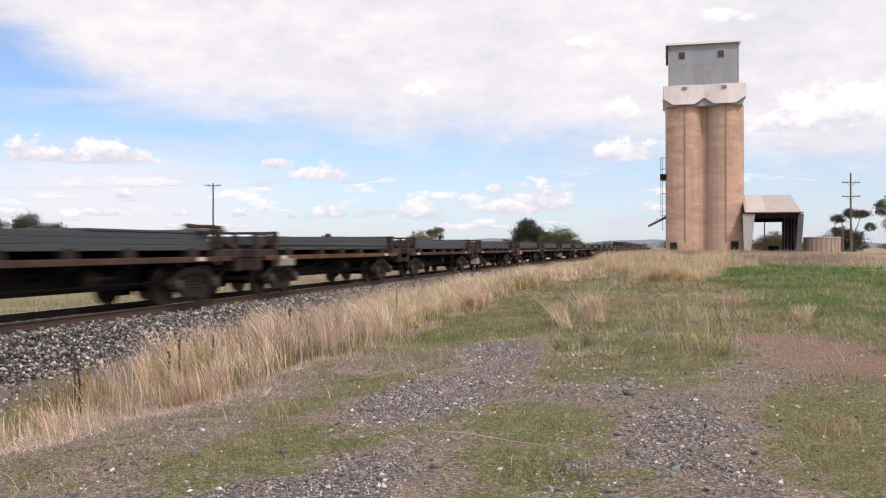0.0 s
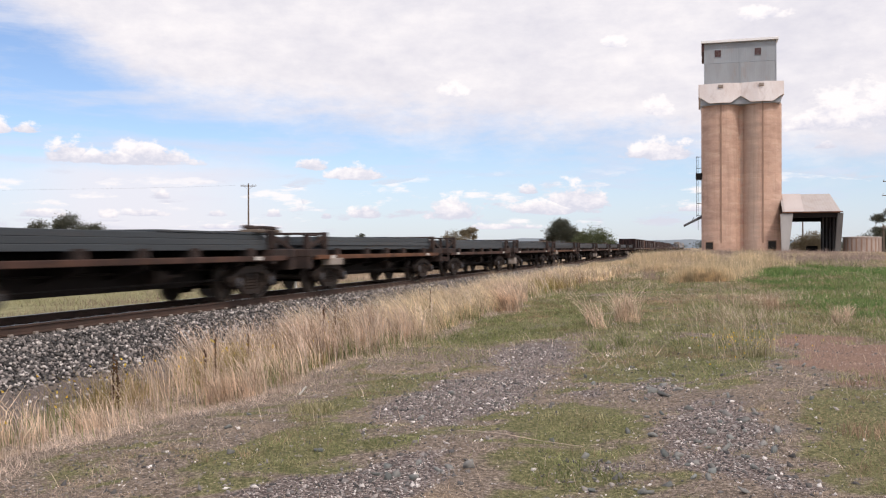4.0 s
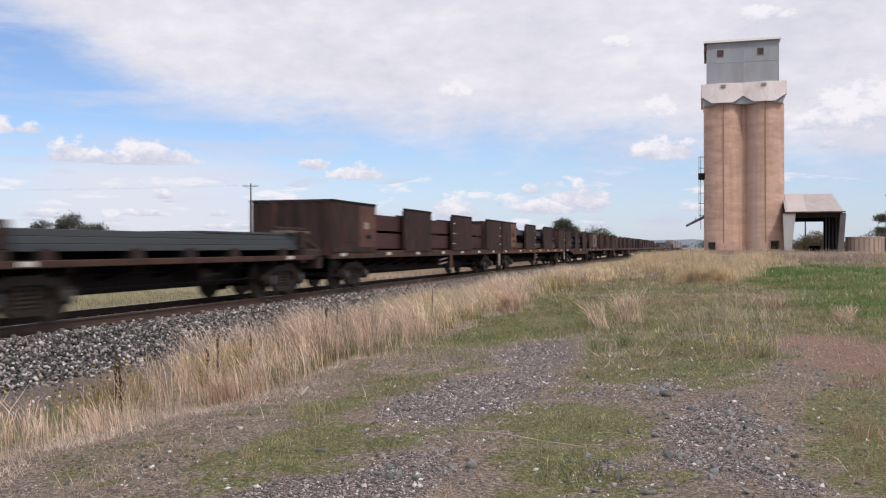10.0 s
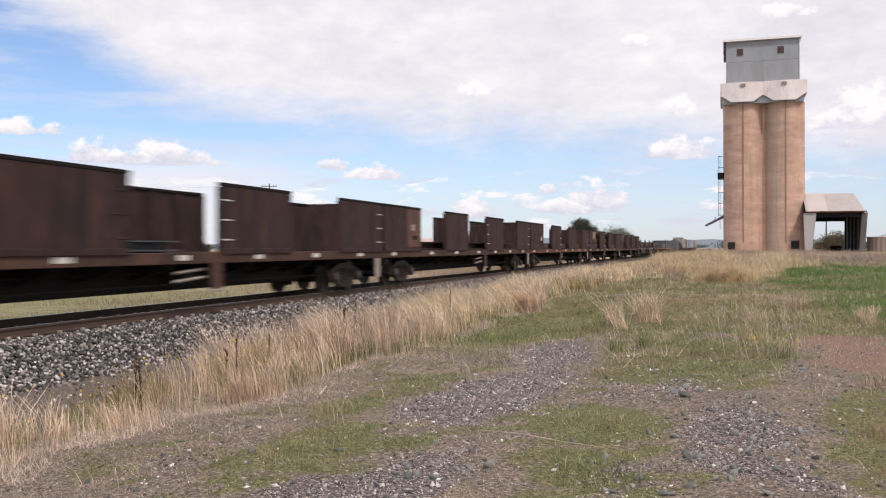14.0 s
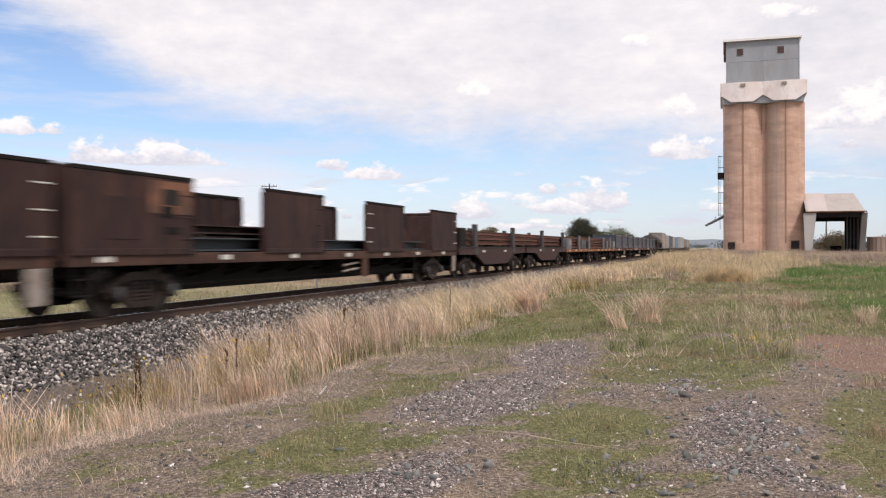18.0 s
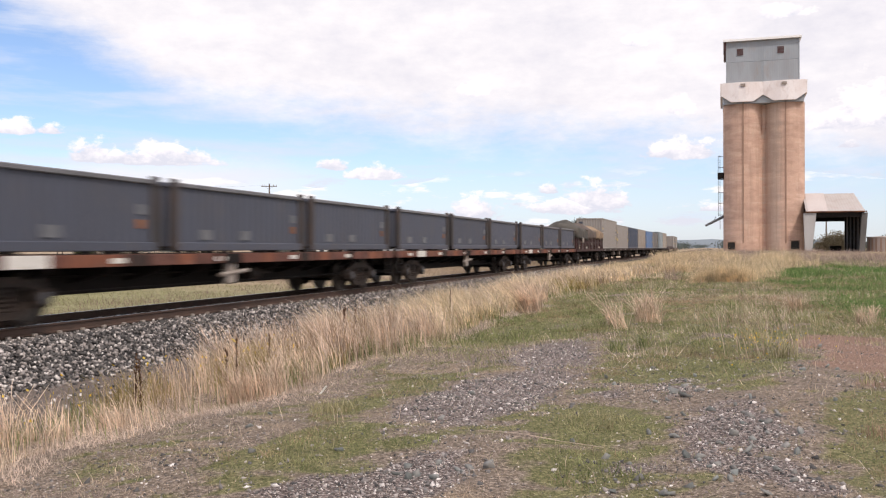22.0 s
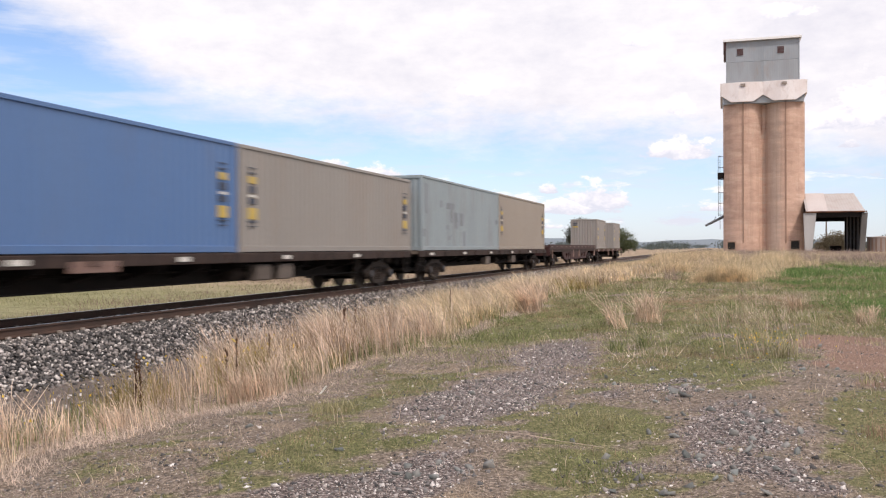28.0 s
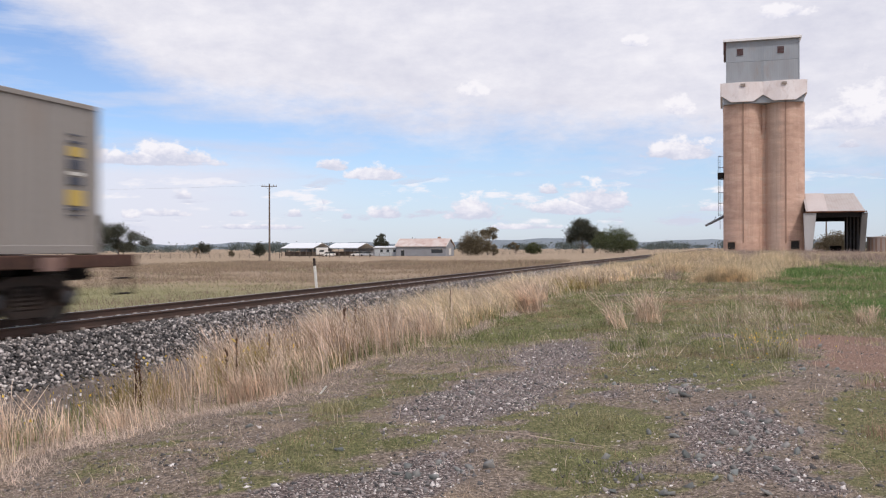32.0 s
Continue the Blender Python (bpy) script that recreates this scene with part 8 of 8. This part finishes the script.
def build_ballast():
    rng = np.random.default_rng(21)
    n = 52000
    x = rng.uniform(0.86, 2.72, n)
    y = 5.5 + 75 * rng.uniform(0, 1, n) ** 1.8
    s = rng.uniform(0.015, 0.042, n) * (1 + 0.006 * y)
    p = np.stack([x + rng.normal(0, 0.03, n), y, bed_z(x) + rng.uniform(-0.015, 0.035, n)], -1)
    for near, base, faces in ((y < 28, CUBE, CUBEF), (y >= 28, OCTA, OCTF)):
        v, f = stones(p[near], s[near] * (1.0 if base is CUBE else 1.5), 0.5, 22, base, faces)
        ob = part("loose_ballast", array_mesh("loose_ballast", v, f, BALLAST), None, BED)
        ob["kind"] = "stuff"
    n = 7000
    x = np.concatenate([rng.uniform(-0.64, 0.64, n // 2), rng.uniform(-2.4, -0.86, n - n // 2)])
    y = 5.5 + 60 * rng.uniform(0, 1, n) ** 1.6
    p = np.stack([x, y, bed_z(x) + rng.uniform(-0.01, 0.03, n)], -1)
    v, f = stones(p, rng.uniform(0.02, 0.04, n), 0.75, 23)
    ob = part("loose_ballast", array_mesh("loose_ballast", v, f, DARKSTONE), None, BED, "darker ballast between the rails")
    ob["kind"] = "stuff"
    # the stones nearest the yard, one by one
    kinds = []
    for k in range(12):
        v, f = stones(np.zeros((1, 3)), np.array([0.036]), 0.75, 60 + k)
        kinds.append(array_mesh("ballast_stone", v, f, BALLAST))
    rnd = random.Random(3)
    for k in range(300):
        x, y = rnd.uniform(1.0, 2.75), rnd.uniform(8.5, 15.5)
        part("ballast_stone", kinds[k % 12], None, BED, at=pose(x, y, float(bed_z(x)) + 0.035, rnd.uniform(-30, 30), rnd.uniform(-30, 30), rnd.uniform(0, 360)))
    # spilled stones on the cess and gravel of the yard
    n = 120000
    x = rng.uniform(6.8, 15.2, n)
    y = 4.2 + 15 * rng.uniform(0, 1, n) ** 1.4
    keep = rng.uniform(0, 1, n) < 0.05 + 0.16 * clumped(x, y, 0.8, 81, 0.45, 4.0) + 0.79 * gravel_at(x, y)
    x, y = x[keep], y[keep]
    s = rng.uniform(0.006, 0.017, len(x)) + 0.022 * (rng.uniform(0, 1, len(x)) > 0.94)
    v, f = stones(np.stack([x, y, ground_z(x, y) + 0.002], -1), s * 1.15, 0.42, 24, OCTA, OCTF)
    tagged(new("yard_gravel", array_mesh("yard_gravel", v, f, STONE)), "loose grey gravel on the worn wheel paths", "gravel", kind="stuff")
    n = 1500
    x, y = rng.uniform(2.5, 4.2, n), rng.uniform(6, 35, n)
    v, f = stones(np.stack([x, y, ground_z(x, y) + 0.005], -1), rng.uniform(0.012, 0.035, n), 0.7, 25)
    tagged(new("spilled_stones", array_mesh("spilled_stones", v, f, BALLAST)), "stones spilled from the ballast onto bare earth", "gravel", kind="stuff")


build_ballast()


def build_rocks():
    rnd = random.Random(9)
    spots = [(10.44, 6.55, 0.085), (10.3, 6.5, 0.05), (9.07, 8.8, 0.05), (10.0, 6.15, 0.06), (10.15, 6.1, 0.05), (9.05, 6.9, 0.06), (11.85, 7.3, 0.07), (11.95, 7.25, 0.06), (11.75, 9.9, 0.08), (11.6, 10.1, 0.07),
             (12.0, 9.2, 0.06), (12.5, 8.6, 0.06), (12.75, 8.2, 0.07), (12.3, 7.5, 0.06), (12.5, 6.9, 0.05), (11.5, 8.1, 0.06), (10.9, 7.6, 0.05), (12.2, 8.0, 0.07), (12.6, 7.7, 0.06), (10.7, 11.5, 0.06),
             (8.4, 6.6, 0.05), (7.5, 8.6, 0.05), (7.7, 7.8, 0.05), (11.2, 12.6, 0.06), (13.2, 9.8, 0.05), (9.6, 12.2, 0.05), (13.6, 15.5, 0.06), (13.45, 17.2, 0.06), (11.9, 6.3, 0.05), (12.4, 6.2, 0.06), (11.4, 6.2, 0.05), (10.9, 10.7, 0.05)]
    grey = surface("blue_grey_field_stone", (0.17, 0.185, 0.18), 0.9, alt=(0.28, 0.265, 0.25), amount=0.8, scale=9.0, jitter=0.3, bump=0.5)
    for k, (x, y, s) in enumerate(spots):
        v, f = stones(np.zeros((1, 3)), np.array([s * 0.85]), 0.30, 200 + k)
        me = array_mesh("field_stone", v, f, grey)
        ob = new("field_stone", me)
        ob.matrix_basis = pose(x, y, float(ground_z(x, y)) + s * 0.12, rnd.uniform(-10, 10), rnd.uniform(-10, 10), rnd.uniform(0, 360))
        tagged(ob, "flat blue-grey stone lying on the yard", "stone", "loose stones in the yard")
    for k in range(70):
        cx, cy, rx, ry = ((12.2, 8.6, 0.6, 1.4), (12.3, 7.0, 0.5, 0.9), (11.63, 10.5, 0.35, 1.2), (11.5, 6.6, 0.35, 0.8), (10.1, 6.3, 0.35, 0.6), (9.6, 10.5, 0.6, 2.5), (13.2, 12.2, 0.3, 1.5))[(0, 0, 1, 1, 2, 2, 3, 4, 5, 6)[k % 10]]
        a, r = rnd.uniform(0, 6.28), math.sqrt(rnd.random())
        x, y, z = cx + rx * r * math.cos(a), cy + ry * r * math.sin(a), rnd.uniform(0.022, 0.05)
        v, f = stones(np.zeros((1, 3)), np.array([z]), 0.36, 300 + k)
        ob = new("field_stone", array_mesh("field_stone", v, f, grey))
        ob.matrix_basis = pose(x, y, float(ground_z(x, y)) + z * 0.18, rnd.uniform(-14, 14), rnd.uniform(-14, 14), rnd.uniform(0, 360))
        tagged(ob, "small flat blue-grey stone lying on the yard", "stone", "loose stones in the yard")
    s = Shape()
    pts = [Vector((10.1, 7.55, 0)), Vector((10.45, 7.5, 0)), Vector((10.85, 7.35, 0)), Vector((11.2, 7.3, 0))]
    for p in pts:
        p.z = float(ground_z(p.x, p.y)) + 0.05
    s.tube(pts, 0.0024, 5)
    tagged(part("fallen_stalk", s, MAUVE), "long fallen straw-coloured stalk lying on grass", "stalk")
    s = Shape().rod((7.42, 10.0, float(ground_z(7.42, 10.0))), (7.5, 10.02, float(ground_z(7.5, 10.0)) + 0.1), 0.012, n=5)
    tagged(part("pale_stick", s, WHITE), "short pale broken stick poking from the ground", "stick")


build_rocks()


# ---- trees ----
def tree(name, at, height, spread, trunk_h, leaf, label, seed, lobes, leaves=2600, leaf_size=0.34, category="tree", trunks=1):
    """A tapered trunk with limbs and a crown of many small leaf sprays in uneven lobes."""
    rnd = random.Random(seed)
    rng = np.random.default_rng(seed)
    height, spread = height * 1.06, spread * 1.12
    t = thing(name, label, category, at=pose(*at))
    wood = Shape()
    tops = []
    for k in range(trunks):
        bx = rnd.uniform(-0.25, 0.25) * spread * (trunks > 1)
        base = Vector((bx, rnd.uniform(-0.3, 0.3), -0.4))
        fork = Vector((bx + rnd.uniform(-0.05, 0.05) * spread, 0, trunk_h))
        r0 = 0.035 * height / (1 if trunks == 1 else 1.6)
        wood.rod(base, base.lerp(fork, 0.5) + Vector((rnd.uniform(-0.1, 0.1), 0, 0)), r0, r0 * 0.8, n=9)
        wood.rod(base.lerp(fork, 0.5), fork, r0 * 0.8, r0 * 0.65, n=9)
        tops.append((fork, r0 * 0.62))
    part("trunk", wood, BARK, t)
    pos = []
    for k, (lx, lz, lr, lh) in enumerate(lobes):
        c = Vector((lx * spread, rnd.uniform(-0.3, 0.3) * spread, lz * height))
        fork, r = tops[k % trunks]
        limb = Shape()
        m = fork.lerp(c, 0.5) + Vector((0, 0, -0.05 * height))
        limb.rod(fork, m, r * 0.7, r * 0.45, n=7).rod(m, c, r * 0.45, r * 0.15, n=6)
        part("limb", limb, BARK, t)
        n = max(30, int(2.9 * leaves * lr * lr / sum(q[2] ** 2 for q in lobes)))
        clumps = max(10, int(n / 16))
        cd = rng.normal(size=(clumps, 3))
        cd /= np.linalg.norm(cd, axis=1)[:, None]
        cr = rng.uniform(0.1, 1.1, clumps) ** 0.5
        cen = cd * cr[:, None] * np.array([lr * spread, lr * spread * 0.85, lh * height])
        pick = rng.integers(0, clumps, n)
        p = cen[pick] + rng.normal(size=(n, 3)) * np.array([1, 1, 0.7]) * lr * spread * 0.2 + np.array(c)
        pos.append(p)
    p = np.concatenate(pos)
    n = len(p)
    a = rng.normal(size=(n, 3))
    a /= np.linalg.norm(a, axis=1)[:, None]
    b = np.cross(a, rng.normal(size=(n, 3)))
    b /= np.linalg.norm(b, axis=1)[:, None]
    s = 0.62 * leaf_size * rng.uniform(0.5, 1.3, n)[:, None]
    v = np.stack([p - a * s, p + b * s * 0.55, p + a * s, p - b * s * 0.55], 1).reshape(-1, 3)
    f = np.arange(n * 4).reshape(-1, 4)
    part("crown", array_mesh("crown", v, f, leaf), None, t)
    return t


def grounded(px, depth):
    p = place_at(px, depth)
    p.z = float(ground_z(p.x, p.y))
    return tuple(p)


GUMTREE = ((-0.28, 0.62, 0.30, 0.16), (0.25, 0.66, 0.28, 0.15), (0.0, 0.85, 0.30, 0.14), (-0.4, 0.42, 0.22, 0.14), (0.36, 0.44, 0.24, 0.14), (0.05, 0.5, 0.3, 0.18), (0.55, 0.55, 0.14, 0.08))
ROUND = ((-0.3, 0.45, 0.30, 0.30), (0.3, 0.45, 0.30, 0.30), (0.0, 0.6, 0.34, 0.30), (-0.5, 0.3, 0.2, 0.22), (0.5, 0.3, 0.2, 0.22), (0.0, 0.3, 0.4, 0.28))
FLATTOP = ((-0.4, 0.78, 0.26, 0.08), (0.35, 0.88, 0.28, 0.08), (0.0, 0.9, 0.25, 0.09), (0.55, 0.6, 0.2, 0.08), (-0.5, 0.55, 0.16, 0.08), (-0.15, 0.45, 0.22, 0.10), (0.2, 0.4, 0.25, 0.12))
WIDE = ((-0.45, 0.5, 0.28, 0.16), (0.0, 0.78, 0.34, 0.16), (0.42, 0.58, 0.28, 0.16), (-0.2, 0.35, 0.26, 0.14), (0.3, 0.32, 0.24, 0.14), (0.62, 0.45, 0.2, 0.12), (-0.35, 0.72, 0.22, 0.12))
OPEN = ((-0.5, 0.72, 0.22, 0.12), (0.0, 0.86, 0.3, 0.12), (0.42, 0.62, 0.26, 0.13), (-0.25, 0.5, 0.24, 0.12), (0.3, 0.4, 0.2, 0.1), (0.65, 0.68, 0.12, 0.08))

tree("gum_tree", grounded(-357, 245), 9.2, 8.0, 1.6, GUM, "broad dark gum tree standing in the paddock", 1, WIDE, 4200, 0.28, trunks=3)
tree("gum_tree", grounded(-394, 250), 12.2, 8.8, 2.2, GUM, "tall dark gum tree standing in the paddock", 2, WIDE, 5200, 0.30, trunks=2)
tree("gum_tree", grounded(-424, 255), 10.6, 7.6, 2.4, GUM, "open gum tree standing in the paddock", 32, WIDE, 3000, 0.30, trunks=2)
tree("green_bush", grounded(-402, 236), 4.8, 4.4, 0.4, BUSH, "green bush in front of the paddock gums", 33, ROUND, 2200, 0.24, "bush", 2)
tree("gum_tree", grounded(156, 400), 14.4, 11.6, 2.0, GUM, "tall dark gum tree beyond the line", 3, GUMTREE, 6400, 0.42)
tree("gum_tree", grounded(170, 402), 9.5, 6.0, 2.0, GUM, "dark gum sapling beside the tall gum", 4, OPEN, 1800, 0.40)
tree("green_bush", grounded(192, 380), 11.6, 13.0, 1.0, BUSH, "wide dense green bush beyond the line", 5, ROUND, 5200, 0.42, "bush", 3)
tree("dry_bush", grounded(35, 290), 8.2, 7.4, 0.5, DRYBUSH, "rounded olive-brown bush near the farmhouse", 6, ROUND, 6000, 0.26, "bush", 2)
tree("gum_tree", grounded(50, 310), 9.6, 5.2, 3.2, DRYBUSH, "thin olive gum tree behind the bush", 7, ((-0.2, 0.78, 0.3, 0.1), (0.25, 0.82, 0.34, 0.11), (0.0, 0.66, 0.32, 0.12), (0.4, 0.62, 0.22, 0.1)), 2000, 0.26)
tree("green_bush", grounded(57, 285), 4.2, 2.0, 0.7, DRYBUSH, "small bush beside the farmhouse", 8, ROUND, 900, 0.22, "bush", 2)
tree("green_bush", grounded(101, 330), 4.8, 4.2, 0.5, BUSH, "low green bush beyond the fence", 9, ROUND, 1900, 0.28, "bush", 2)
tree("dry_bush", grounded(79, 345), 4.6, 3.0, 0.8, DRYBUSH, "sparse brown bush beyond the fence", 10, OPEN, 900, 0.26, "bush", 2)
tree("gum_tree", grounded(-267, 420), 6.4, 5.0, 1.4, GUM, "distant dark tree on the paddock", 11, ROUND, 1300, 0.36, trunks=2)
tree("gum_tree", grounded(-205, 300), 5.2, 3.4, 0.9, GUM, "bushy dark tree by the fence", 12, ROUND, 1300, 0.28, trunks=2)
tree("dry_bush", grounded(-275, 262), 3.0, 1.7, 0.8, DRYBUSH, "thin dead-looking shrub by the fence", 13, OPEN, 320, 0.2, "bush")
tree("green_bush", grounded(-236, 270), 2.4, 1.6, 0.5, DRYBUSH, "small shrub by the fence", 14, ROUND, 380, 0.2, "bush")
tree("gum_tree", grounded(-70, 420), 9.0, 5.5, 2.0, GUM, "dark tree behind the farmhouse", 15, GUMTREE, 1800, 0.38)
tree("gum_tree", grounded(-32, 460), 8.0, 5.5, 1.8, GUM, "dark tree behind the farmhouse roof", 16, ROUND, 1500, 0.4, trunks=2)
# beyond the yard
tree("gum_tree", (45.0, 176.0, -0.2), 8.0, 4.6, 3.5, GUM, "flat-topped gum tree behind the power pole", 17, FLATTOP, 2600, 0.22)
tree("gum_tree", (46.0, 190.0, -0.3), 6.0, 6.2, 1.0, GUM, "dark bushy tree behind the yard", 18, ROUND, 2600, 0.26, trunks=2)
tree("gum_tree", (54.0, 180.0, -0.3), 11.5, 5.5, 3.5, GUM, "open gum tree at the edge of the yard", 19, OPEN, 3400, 0.24)
tree("dry_bush", (32.6, 186.7, -0.3), 4.9, 4.6, 0.4, DRYBUSH, "rounded olive bush seen through the truck shed", 20, ROUND, 4200, 0.2, "bush", 2)
tree("gum_tree", (38.5, 205.0, -0.4), 4.5, 4.0, 1.2, GUM, "low dark tree behind the tank", 22, ROUND, 1000, 0.26, trunks=2)


def build_far_country():
    """A line of far trees and low blue hills on the horizon."""
    rng = np.random.default_rng(5)
    vs, k = [], 0
    ps = []
    for depth, h0, n, lo, hi in ((900, 9, 110, -560, 620), (1500, 13, 160, -560, 620), (620, 6, 40, -400, -120), (2300, 18, 170, -560, 620)):
        for _ in range(n):
            px = rng.uniform(lo, hi)
            if value_noise(np.array([px]), np.array([depth]), 0.02, 71)[0] < 0.42:
                continue
            d = depth * rng.uniform(0.9, 1.15)
            p = place_at(px, d)
            g = float(ground_z(p.x, p.y))
            h = h0 * rng.uniform(0.5, 1.15)
            m = 130
            q = rng.normal(size=(m, 3)) * np.array([h * 0.5, h * 0.5, h * 0.21]) + np.array([p.x, p.y, g + h * 0.46])
            ps.append(np.concatenate([q, np.full((m, 1), h * 0.11)], 1))
    p = np.concatenate(ps)
    n = len(p)
    a = rng.normal(size=(n, 3))
    a /= np.linalg.norm(a, axis=1)[:, None]
    b = np.cross(a, rng.normal(size=(n, 3)))
    b /= np.linalg.norm(b, axis=1)[:, None]
    s = p[:, 3:4]
    c = p[:, :3]
    v = np.stack([c - a * s, c + b * s * 0.7, c + a * s, c - b * s * 0.7], 1).reshape(-1, 3)
    far = leaf_mat("hazy_far_foliage", (0.10, 0.125, 0.12), (0.14, 0.165, 0.155))
    ob = new("far_woods", array_mesh("far_woods", v, np.arange(n * 4).reshape(-1, 4), far))
    tagged(ob, "hazy dark belts of far trees along the horizon", "woods", kind="stuff")
    hill = Shape()
    top = []
    for i in range(121):
        px = -700 + 1500 * i / 120
        q = place_at(px, 4000)
        h = 16 + 26 * math.exp(-((px - 110) / 70) ** 2) + 18 * math.exp(-((px - 330) / 160) ** 2) + 10 * math.exp(-((px + 160) / 150) ** 2) + 4 * math.sin(px * 0.05) + 2 * math.sin(px * 0.13)
        top += [(q.x, q.y, -12.0), (q.x, q.y, h)]
        q = place_at(px, 4400)
        top += [(q.x, q.y, -12.0)]
    hill._put(top, [(3 * i, 3 * i + 3, 3 * i + 4, 3 * i + 1) for i in range(120)] + [(3 * i + 1, 3 * i + 4, 3 * i + 5, 3 * i + 2) for i in range(120)])
    ob = part("far_hills", hill, surface("hazy_blue_hill", (0.30, 0.36, 0.43), 1.0, alt=(0.27, 0.33, 0.39), amount=0.6, scale=0.004, bump=0.0, spec=0.0))
    tagged(ob, "low blue hills on the horizon", "hills", kind="structure")


build_far_country()


# ---- what moves ----
def motions():
    """The whole train rolls by at an even speed; wheels turn while they pass before the camera."""
    for ob, q, z in MOVING:
        walk(ob, [(0.0, pose(0, q, z)), (END, pose(0, q - SPEED * END, z))])
    step = 1.0 / FPS
    for w, q in SPINNING:
        m = w.matrix_basis.copy()
        yl = m.translation.y
        f0 = max(0, int(((q + yl - 46.0) / SPEED) * FPS))
        f1 = min(int(END * FPS), int(((q + yl - 8.0) / SPEED) * FPS))
        place = lambda f: pose(0, yl, R_WHEEL, math.degrees(SPEED * (f - f0) * step / R_WHEEL))
        if f1 <= f0:
            walk(w, [(0.0, m), (END, m)])
            continue
        fs = sorted({0, *range(f0, f1 + 1), int(END * FPS)})
        walk(w, [(f * step, place(min(max(f, f0), f1))) for f in fs])


motions()
